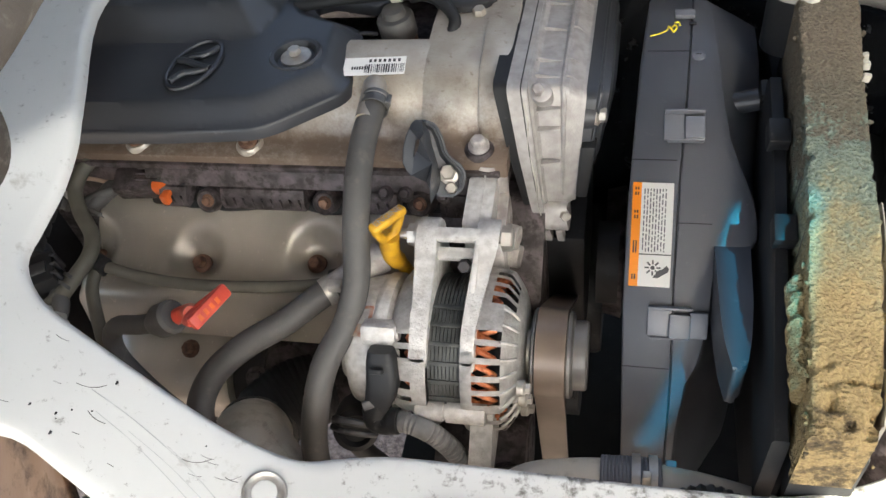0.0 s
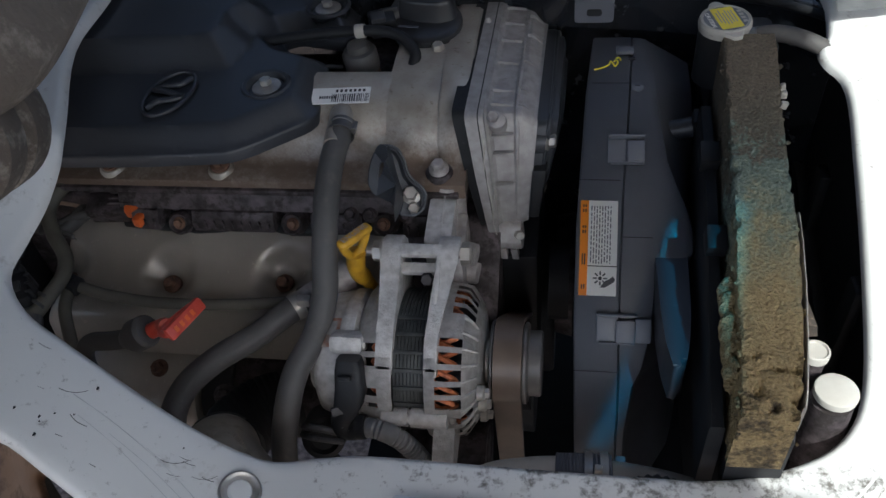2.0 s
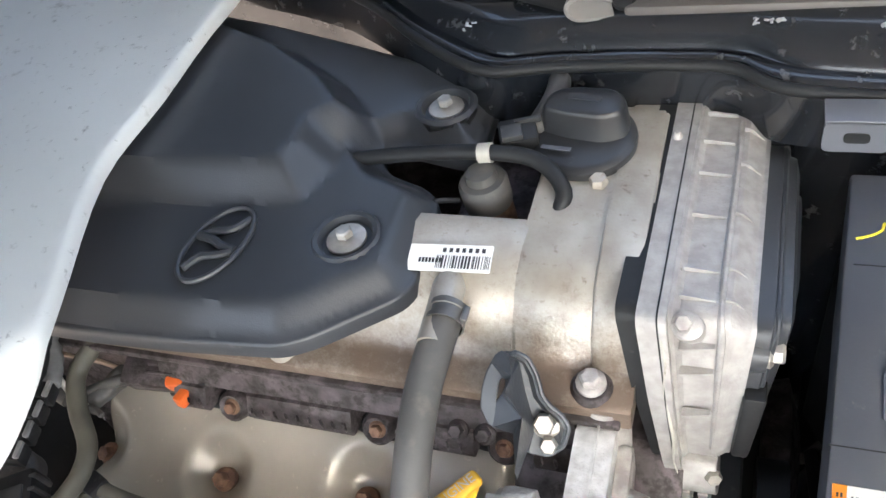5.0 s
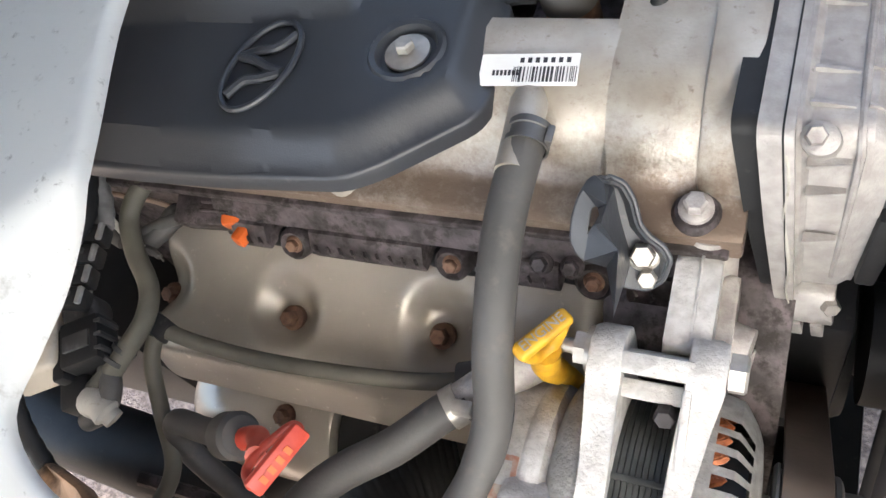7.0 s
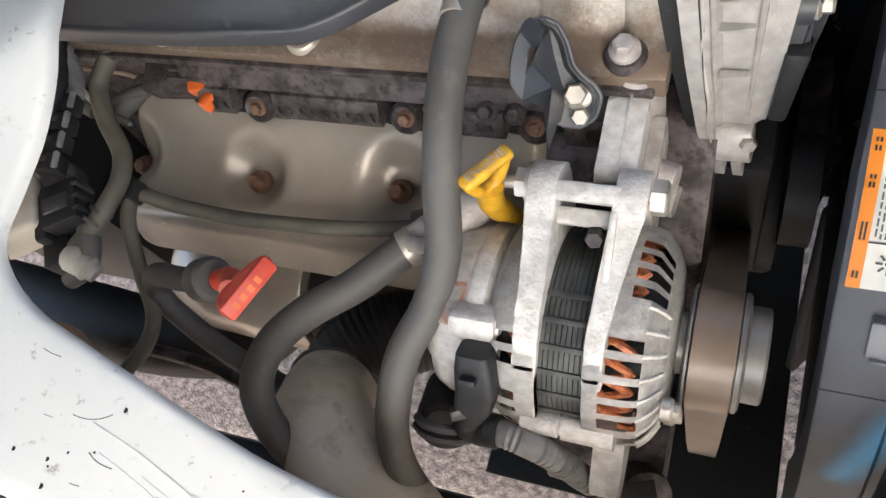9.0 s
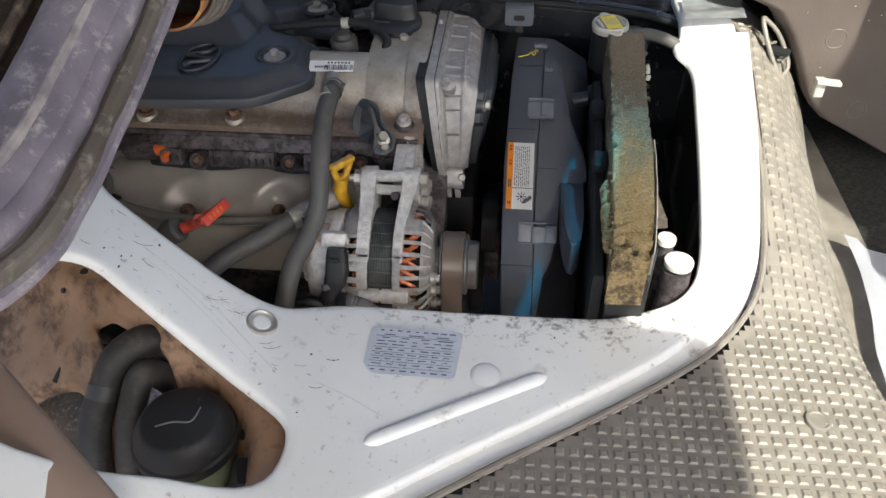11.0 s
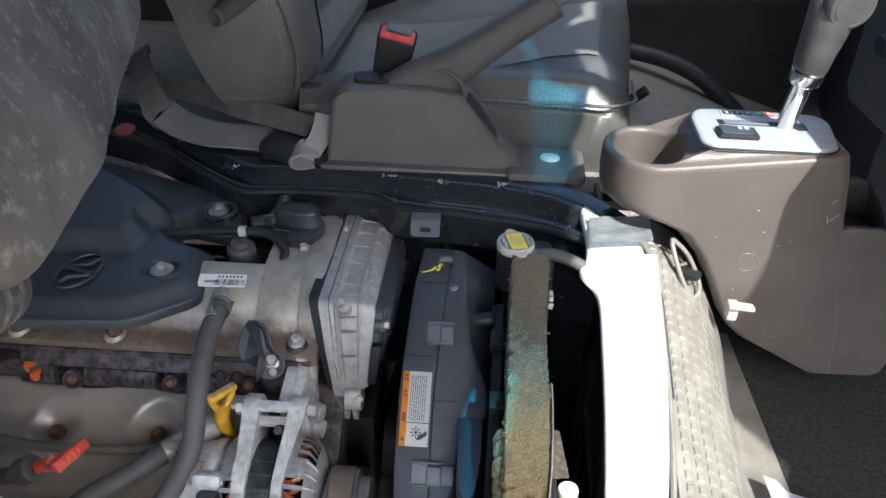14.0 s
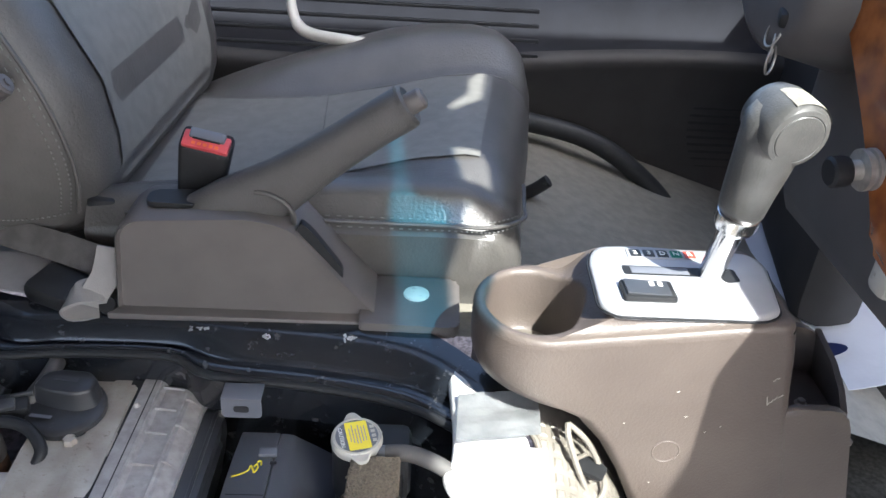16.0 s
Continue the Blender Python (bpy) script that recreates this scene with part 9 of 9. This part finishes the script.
bmesh.ops.create_grid(bm, x_segments=16, y_segments=16, size=0.5)
for v in bm.verts:
    v.co = Vector((0.60 + v.co.x * 0.30, 1.34 + v.co.y * 0.34, 0.835 - 0.25 * (0.6 + v.co.x * 0.3 - 0.5) * (v.co.x > -0.4) + 0.003 * noise.noise(v.co * 8)))
part("mat_sheet", bm, MAT, dm_, angle=80)
part("dark_pad", box((0.62, 1.24, 0.825), (0.16, 0.12, 0.010), 0.003, turn(0, 12, 10)), BLACK, dm_, "black ribbed pad")
for k in range(9):
    part("pad_rib", box((0.555 + 0.016 * k, 1.24, 0.846 - 0.0035 * k), (0.004, 0.11, 0.003), 0.001, turn(0, 12, 10)), BLACK, dm_)
bm = bmesh.new()
bmesh.ops.create_grid(bm, x_segments=18, y_segments=18, size=0.5)
for v in bm.verts:
    v.co = Vector((0.86 + v.co.x * 0.38, 1.30 + v.co.y * 0.42, 0.80 + 0.10 * soft(v.co.x) + 0.006 * noise.noise(v.co * 5)))
bmesh.ops.solidify(bm, geom=bm.faces[:], thickness=0.0012)
sheet2 = tagged(part("paper_floor_sheet", bm, SHEET, None, "", 70), "creased white paper floor sheet with navy footprints on the driver side", "paper sheet", "paper floor sheets")
for (x, y, r, a) in ((0.84, 1.16, 0.05, 10), (0.80, 1.30, 0.05, 5)):
    pts = [(x + 1.5 * r * math.cos(t) * (1 - 0.15 * math.sin(t)), y + 0.42 * r * math.sin(t)) for t in [2 * math.pi * k / 26 for k in range(26)]]
    bm = bmesh.new()
    bm.faces.new([bm.verts.new((p[0], p[1], 0.8095 + 0.10 * soft((p[0] - 0.86) / 0.38))) for p in pts])
    bmesh.ops.solidify(bm, geom=bm.faces[:], thickness=0.0006)
    part("printed_footprint", bm, NAVY, sheet2)

dash = thing("dashboard", (0.74, 1.0, 1.1), "grey dashboard with a burl wood centre panel", "dashboard")
wp = [(1.10, 1.32), (1.06, 1.28), (1.02, 1.245), (0.975, 1.205), (0.94, 1.17), (0.915, 1.14), (0.905, 1.12), (0.80, 1.10), (0.60, 1.10), (0.60, 1.36), (1.08, 1.36)]
part("wood_panel", prism(rounded(wp, 0.01, 3), "x", 0.716, 0.742, 0.005), WOOD, dash, "glossy burl wood panel")
part("lower_dash", box((0.84, 0.85, 1.20), (0.18, 0.62, 0.34), 0.03), GREYTRIM, dash)
part("column_shroud", loft([[Vector((x, 1.13 + a * math.cos(t), 1.285 + b * math.sin(t))) for t in [2 * math.pi * k / 28 for k in range(28)]] for x, a, b in ((0.672, 0.075, 0.05), (0.68, 0.09, 0.065), (0.74, 0.10, 0.08), (0.86, 0.11, 0.10))]), GREYTRIM, dash, "grey steering column cover", 70)
part("knob_stem", lathe((0.716, 0.935, 1.178), (-0.93, -0.05, -0.1), [(0, 0), (0, 0.018), (0.004, 0.018), (0.0045, 0.015), (0.008, 0.015), (0.0085, 0.018), (0.0125, 0.018), (0.013, 0.009), (0.026, 0.009), (0.026, 0)], 26), STEEL, dash, "ribbed cigarette lighter collar")
part("knob", lathe((0.693, 0.934, 1.1755), (-0.93, -0.05, -0.1), [(0, 0), (0, 0.0125), (0.004, 0.0135), (0.014, 0.0135), (0.016, 0.011), (0.016, 0)], 18), BLACK, dash, "black ribbed knob")
part("cream_edge", box((0.735, 0.885, 1.11), (0.03, 0.03, 0.05), 0.008), CAPIVORY, dash)
key = thing("ignition_key", (0.68, 1.10, 1.26), "ignition lock with a black key and steel key rings", "key")
part("lock_ring", lathe((0.690, 1.10, 1.272), (-0.8, -0.4, 0.1), [(0, 0), (0, 0.026), (0.006, 0.025), (0.008, 0.020), (0.005, 0.017), (0.005, 0)], 32), BLACK, key)
part("lock_face", lathe((0.684, 1.097, 1.273), (-0.8, -0.4, 0.1), [(0, 0), (0, 0.016), (0.003, 0.015), (0.003, 0)], 28), STEEL, key)
part("key_head", box((0.676, 1.088, 1.264), (0.012, 0.036, 0.016), 0.005, turn(10, 0, -20)), BLACK, key, "black key head")
rng = [Vector((0.672 + 0.004 * math.sin(t), 1.092 + 0.0135 * math.cos(t), 1.246 + 0.0135 * math.sin(t))) for t in [2 * math.pi * k / 24 for k in range(25)]]
part("key_ring", tube(rng, 0.0011, 8, None, 1, False), STEEL, key)
for k, z in enumerate((1.232, 1.225)):
    pr = [Vector((0.674 + 0.003 * math.cos(t) * (1 + k), 1.090 + 0.005 * math.cos(t) - 0.003 * k, z - 0.012 * k * 0.4 + 0.014 * math.sin(t))) for t in [2 * math.pi * j / 20 for j in range(21)]]
    part("chain_link", tube(pr, 0.0013, 8, None, 1, False), STEEL, key)
part("far_trim", box((0.96, 1.45, 1.05), (0.10, 0.5, 0.5), 0.04, turn(0, 0, -12)), DOORTRIM, dash, "dark kick panel")

# ---- paper sheet in the passenger footwell ----
bm = bmesh.new()
n = 34
grid = []
for i in range(n + 1):
    row = []
    for j in range(n + 1):
        u, v = i / n, j / n
        x = 0.545 + 0.42 * u + 0.006 * math.sin(v * 11) * (u < 0.1) - 0.03 * v + 0.02 * (1 - v)
        y = 0.655 - 0.52 * v - 0.20 * u * (1 - v)
        z = 0.778 + 0.25 * soft(x - 0.95, 0.08) + 0.012 * max(0, noise.noise(Vector((x * 7, y * 7, 2)))) + 0.010 * (u < 0.05) + 0.004 * noise.noise(Vector((x * 22, y * 22, 5)))
        row.append(bm.verts.new((x, y, z)))
    grid.append(row)
for i in range(n):
    for j in range(n):
        bm.faces.new((grid[i][j], grid[i + 1][j], grid[i + 1][j + 1], grid[i][j + 1]))
heights = [[v.co.copy() for v in row] for row in grid]
bmesh.ops.solidify(bm, geom=bm.faces[:], thickness=0.0008)
foot = tagged(part("paper_floor_sheet", bm, SHEET, None, "", 70), "creased white paper floor sheet with navy print on the dark carpet", "paper sheet", "paper floor sheets")


def on_paper(u, v, lift=0.0014):
    a, b = min(max(u, 0), 0.999) * n, min(max(v, 0), 0.999) * n
    i, j = int(a), int(b)
    p = heights[i][j].lerp(heights[i + 1][j], a - i)
    q = heights[i][j + 1].lerp(heights[i + 1][j + 1], a - i)
    return p.lerp(q, b - j) + Vector((0, 0, lift))


part("printed_line", tube([on_paper(0.06 + 0.9 * k / 14, 0.13 + 0.02 * math.sin(k * 0.25)) for k in range(15)], 0.0013, 6), NAVY, foot)
part("printed_line", tube([on_paper(0.07 + 0.02 * math.sin(k * 0.3), 0.55 + 0.44 * k / 12) for k in range(13)], 0.0011, 6), NAVY, foot)
c_ = (0.34, 0.47)
bm = bmesh.new()
bm.faces.new([bm.verts.new(on_paper(c_[0] + 0.14 * math.cos(t) * (1.1 if math.cos(t) > 0 else 1), c_[1] + 0.085 * math.sin(t))) for t in [2 * math.pi * k / 30 for k in range(30)]])
part("printed_footprint", bm, NAVY, foot)
for strokes in ([(0.16, 0.48), (0.19, 0.53)], [(0.15, 0.505), (0.20, 0.50)], [(0.145, 0.60), (0.20, 0.62), (0.21, 0.58)], [(0.14, 0.66), (0.19, 0.70)], [(0.15, 0.76), (0.21, 0.78)], [(0.18, 0.74), (0.17, 0.83)], [(0.15, 0.83), (0.22, 0.85)]):
    part("printed_bar", tube([on_paper(*q) for q in strokes], 0.0026, 6, None, 3), NAVY, foot)

# ---- lifted passenger seat, seen from below and its front ----
ps = thing("passenger_seat", (-0.30, 0.60, 0.97), "lifted passenger seat, dusty grey cloth side and worn purple-grey pan edge", "seat")
MAUVE = material("mauve_side_panel", (0.24, 0.20, 0.195), 0.6, dark=(0.20, 0.165, 0.16), scale=10, bump=0.15)
body_edge = [(-0.050, 0.395), (-0.014, 0.400), (-0.003, 0.43), (-0.011, 0.49), (-0.023, 0.56), (-0.064, 0.69), (-0.149, 0.95), (-0.30, 1.02), (-0.50, 1.0), (-0.55, 0.70), (-0.50, 0.48), (-0.25, 0.47), (-0.12, 0.445)]
DUSTEDGE = material("pale_dust", (0.36, 0.33, 0.31), 0.9, dark=(0.20, 0.18, 0.19), scale=120, amount=0.9, bump=0.3)
loop_ = smooth_path([(x, y, 0) for x, y in body_edge], 6, True)
mid_ = Vector((-0.27, 0.65, 0))
secs = []
for z, inset in ((1.146, 0.092), (1.150, 0.068), (1.158, 0.038), (1.170, 0.015), (1.182, 0.002), (1.22, -0.002), (1.28, 0.0), (1.36, 0.006), (1.48, 0.012), (1.60, 0.05), (1.62, 0.10)):
    ring = []
    for p in loop_:
        q = p + (mid_ - p).normalized() * inset
        q.x -= 0.42 * max(0, z - 1.19)
        q.z = z + 0.02 * max(0, q.y - 0.6)
        ring.append(q + Vector((1, 1, 0)) * 0.0035 * noise.noise(Vector((q.x, q.y, z)) * 16))
    secs.append(ring)
part("cloth_body", loft(secs), GREYVINYL, ps, "dusty grey cloth body", 70)
rail_pts = [(-0.30, 0.035, 1.205), (-0.16, 0.045, 1.200), (-0.075, 0.070, 1.197), (-0.030, 0.105, 1.195), (-0.020, 0.145, 1.199), (-0.013, 0.20, 1.220), (-0.010, 0.26, 1.243), (-0.013, 0.315, 1.262), (-0.011, 0.36, 1.286), (0.002, 0.385, 1.325), (0.016, 0.40, 1.37), (0.02, 0.41, 1.44)]
rail_line = smooth_path(rail_pts, 8)


def beside(o, dz):
    """The rail's line moved o to its rear side and dz up."""
    out = []
    for i, p in enumerate(rail_line):
        d = (rail_line[min(i + 1, len(rail_line) - 1)] - rail_line[max(i - 1, 0)]).normalized()
        out.append(p + Vector((-d.y, d.x, 0)) * o + Vector((0, 0, dz)))
    return out


def band(o0, z0, o1, z1, steps=5, thick=0.003, rough=0.0):
    bm = bmesh.new()
    lines = [beside(o0 + (o1 - o0) * k / steps, z0 + (z1 - z0) * k / steps) for k in range(steps + 1)]
    vs = [[bm.verts.new(p + Vector((0, 0, rough * noise.noise(p * 40)))) for p in l] for l in lines]
    for a, b in zip(vs, vs[1:]):
        for k in range(len(a) - 1):
            bm.faces.new((a[k], a[k + 1], b[k + 1], b[k]))
    bmesh.ops.solidify(bm, geom=bm.faces[:], thickness=thick)
    return bm


part("pan_rail", tube(rail_line, 0.0185, 22, None, 1, True, 0, 0, 0.05), PURPLEVINYL, ps, "worn purple-grey pan edge")
part("rail_bead", tube(beside(-0.015, 0.004), 0.0060, 10, None, 1), PURPLEVINYL, ps)
part("rail_skirt", tube(beside(-0.016, -0.010), 0.0085, 12, None, 1, True, 0, 0, 0.12), GREYVINYL, ps, "dusty grey skirt")
part("rail_dust", tube(beside(-0.0085, 0.0165), 0.0022, 8, None, 1, True, 0, 0, 0.4), DUSTEDGE, ps, "pale dusty line")
part("skirt_groove", tube(beside(-0.0225, -0.004), 0.0032, 8, None, 1, True, 0, 0, 0.2), GREYVINYL, ps)
part("skirt_groove", tube(beside(-0.0245, -0.012), 0.0030, 8, None, 1, True, 0, 0, 0.2), PURPLEVINYL, ps)
part("pan", band(0.012, -0.004, 0.060, 0.010, 8, 0.003, 0.004), BROWNPAN, ps, "dusty dark brown seat underside")
part("inner_rail", tube(beside(0.066, 0.018), 0.0085, 14, None, 1), BROWNTRIM, ps, "brown rail")
part("rail_lip", tube(beside(0.0565, 0.015), 0.0030, 8, None, 1), BROWNTRIM, ps)
part("side_panel", band(0.073, 0.019, 0.30, 0.05, 4), MAUVE, ps, "mauve plastic side panel")
low_, high_ = beside(0.030, 0.006), beside(0.052, 0.011)
rim_ = high_[12:48][::-1] + [high_[11].lerp(low_[13], 0.25), high_[10].lerp(low_[11], 0.6)] + low_[12:48]
part("pan_pressing", tube(smooth_path(rim_, 2), 0.0026, 8, None, 1, True, 0, 0, 0.3), BROWNPAN, ps)
part("pressing_edge", tube([q + Vector((0, 0, 0.0022)) for q in rim_[30:48]], 0.0013, 6, None, 2), DUSTEDGE, ps, "pale worn edge")
# hollow hinge tube below the cloth
tb_ = Vector((0.25, -0.80, 0.30)).normalized()
tc_ = Vector((-0.030, 0.352, 1.182))
part("hinge_tube", lathe(tc_ - tb_ * 0.06, tb_, [(0, 0), (0, 0.021), (0.012, 0.0225), (0.014, 0.0200), (0.022, 0.0200), (0.024, 0.0215), (0.060, 0.0215), (0.0655, 0.0208), (0.0665, 0.0192), (0.064, 0.0176), (0.01, 0.0172), (0.01, 0)], 36), GREYVINYL, ps, "grey rubber tube end")
part("tube_lining", lathe(tc_ - tb_ * 0.05, tb_, [(0.0, 0.0), (0.0, 0.0168), (0.112, 0.0174), (0.112, 0.016), (0.004, 0.0155), (0.004, 0)], 32), RUSTTUBE, ps, "rusty orange lining")
for k_, (r_, d_) in enumerate(((0.0245, -0.060), (0.027, -0.080), (0.0285, -0.102))):
    part("rubber_ring", lathe(tc_ + tb_ * d_, tb_, [(0, 0), (0, r_ - 0.002), (0.003, r_), (0.016, r_ - 0.001), (0.020, r_ - 0.006), (0.020, 0)], 36), GREYVINYL, ps, "stepped grey rubber ring")
part("end_cap", box((-0.135, 0.228, 1.098), (0.055, 0.045, 0.02), 0.004, turn(0, 8, 35)), BROWNTRIM, ps, "brown end cap")
part("end_arm", tube([(-0.14, 0.22, 1.10), (-0.17, 0.15, 1.15), (-0.17, 0.06, 1.19)], 0.012, 12), BROWNTRIM, ps)
about = Matrix.Translation((0.226, -0.048, 1.431))     # the folded seat stands a little higher and nearer the door
for child in ps.children:
    child.data.transform(about @ Matrix.Scale(0.91, 4) @ about.inverted())
part("seat_leg", box((-0.50, 0.62, 1.06), (0.05, 0.10, 0.21), 0.01, turn(0, -8, 0)), BLACK, ps, "black steel seat leg")

# ---- wheel-arch cavity under the oval hole ----
rx, ry = -0.108, 0.345
cav = thing("wheel_arch", (-0.15, 0.33, 0.65), "beige primed sheet metal of the wheel arch below the oval hole", "body panel", kind="structure")


def arch_height(x, y):
    """A sloping skin with pressed channels and a raised ledge along its far edge."""
    n = y + 0.74 * x
    z = 0.68 + 0.84 * (n - 0.17)
    across = (x + 0.318) * 0.85 + (y - 0.529) * 0.52          # channels running down the skin
    for c, w, d in ((0.003, 0.0055, -0.004), (0.026, 0.006, 0.0045), (-0.020, 0.003, -0.003)):
        z += d * math.exp(-((across - c) / w) ** 2)
    ledge = n - 0.291 - 0.30 * (x + 0.265)
    z += 0.012 / (1 + math.exp(-ledge * 420)) - 0.010 * math.exp(-((ledge - 0.026) / 0.006) ** 2)
    z -= 0.075 * math.exp(-(math.hypot(x - rx, y - ry) / 0.062) ** 4)      # sunk round the reservoir
    return min(z, skin_height(x, y) - 0.020) + 0.0025 * noise.noise(Vector((x, y, 0)) * 22)


gap_ = rounded([(-0.242, 0.466), (-0.220, 0.464), (-0.174, 0.439), (-0.145, 0.418), (-0.124, 0.384), (-0.160, 0.372), (-0.207, 0.421)], 0.007, 4)
dip_ = rounded([(-0.318, 0.428), (-0.285, 0.428), (-0.250, 0.420), (-0.234, 0.404), (-0.242, 0.370), (-0.300, 0.370), (-0.335, 0.395)], 0.010, 4)
skin_edge = [(-0.50, 0.28), (-0.20, 0.18), (0.0, 0.20), (0.0, 0.352), (-0.07, 0.405), (-0.14, 0.457), (-0.20, 0.500), (-0.26, 0.525), (-0.33, 0.535), (-0.50, 0.535)]
part("arch_skin", sheet(skin_edge, [gap_, dip_], arch_height, 0.010, 0.010, 0.0012, 0.003), BEIGE, cav, angle=60)
part("recess_floor", sheet([(-0.29 + (x + 0.29) * 1.25, 0.40 + (y - 0.40) * 1.3) for x, y in dip_], [], lambda x, y: arch_height(x, y) - 0.030, 0.015, 0.004, 0.001, 0.002), BROWNPAN, cav, "dark brown recess floor")
part("side_wall", box((0.004, 0.27, 0.73), (0.006, 0.16, 0.14), 0.001, turn(0, 8, 0)), BEIGE, cav)
# added black sheet, supplies the darkness behind the holes in the skin
part("arch_dark_sheet", box((-0.24, 0.33, 0.585), (0.56, 0.27, 0.01), 0.002, turn(14, 0, 0)), BLACK, cav, "added black sheet that darkens the holes in the arch skin")
bm = bmesh.new()
for x, y, r in ((-0.262, 0.510, 0.007), (-0.36, 0.45, 0.005), (-0.285, 0.500, 0.003), (-0.19, 0.474, 0.003), (-0.06, 0.36, 0.005)):
    disc((x, y, arch_height(x, y) - 0.001), (-0.5, -0.6, 0.7), r, 0.003, 14, 0.0005, bm)
part("drain_hole", bm, BLACK, cav)
part("slot", box((-0.284, 0.438, arch_height(-0.284, 0.438)), (0.006, 0.018, 0.004), 0.001, turn(36, 0, -28)), BLACK, cav, "dark slot")
res = thing("power_steering_reservoir", (-0.10, 0.33, 0.66), "black-capped power steering fluid reservoir in the wheel arch", "reservoir")
part("tank", lathe((rx, ry, 0.60), (0, 0, 1), [(0, 0), (0, 0.038), (0.16, 0.041), (0.16, 0)], 36), CAPMETAL, res, "greenish tank")
part("cap", lathe((rx, ry, 0.757), (0, 0, 1), [(0, 0.046), (0.002, 0.048), (0.012, 0.048), (0.014, 0.0455), (0.022, 0.044), (0.026, 0.041), (0.034, 0.037), (0.0365, 0.033), (0.0365, 0.0)], 48), BLACK, res, "black cap")
bm = bmesh.new()
tube([(rx - 0.018, ry - 0.012, 0.7945), (rx - 0.004, ry - 0.006, 0.7945), (rx + 0.012, ry - 0.004, 0.7945), (rx + 0.016, ry + 0.012, 0.7945)], 0.0008, 6, bm)
part("scratch", bm, SHROUD, res)
part("bracket", box((rx + 0.055, ry - 0.03, 0.72), (0.03, 0.03, 0.08), 0.003, turn(0, 20, 20)), BLACK, res, "black bracket")
DUSTYHOSE = material("dusty_dark_hose", (0.024, 0.023, 0.023), 0.6, dark=(0.012, 0.011, 0.011), scale=30, bump=0.25, fine=300, dirt=(0.07, 0.062, 0.055), dirt_scale=45, dirt_cover=0.58)
ph = thing("arch_hoses", (-0.17, 0.37, 0.68), "two grey hoses passing through the wheel arch", "hose")
part("hose", tube([(-0.140, 0.455, 0.68), (-0.150, 0.448, 0.755), (-0.166, 0.432, 0.797), (-0.192, 0.414, 0.790), (-0.205, 0.395, 0.765), (-0.212, 0.365, 0.735), (-0.205, 0.335, 0.70), (-0.19, 0.31, 0.65)], 0.0155, 20), DUSTYHOSE, ph)
part("hose", tube([(-0.130, 0.430, 0.68), (-0.150, 0.418, 0.75), (-0.164, 0.403, 0.782), (-0.170, 0.380, 0.768), (-0.170, 0.358, 0.748), (-0.168, 0.330, 0.71), (-0.16, 0.31, 0.66)], 0.0135, 18), DUSTYHOSE, ph)
part("hose_band", lathe((-0.2045, 0.397, 0.767), (-0.15, -0.7, -0.7), [(0, 0), (0, 0.0164), (0.014, 0.0164), (0.014, 0)], 22), CORR, ph, "taped band")
# brown seat trim strip across the panel
st = thing("seat_trim_strip", (-0.17, 0.27, 0.86), "smooth brown plastic trim strip lying over the panel edge", "trim strip")
a_, b_ = Vector((-0.262, 0.352, 0.872)), Vector((-0.09, 0.217, 0.862))
d_ = (b_ - a_).normalized()
n_ = Vector((d_.y, -d_.x, 0))
part("strip", loft([[a_.lerp(b_, t) + n_ * o + Vector((0, 0, h)) for o, h in ((0.0, -0.012), (0.0, 0.0), (0.004, 0.004), (0.025, 0.006), (0.042, 0.002), (0.046, -0.012))] for t in [k / 12 for k in range(-3, 13)]]), BROWNTRIM, st, angle=50)
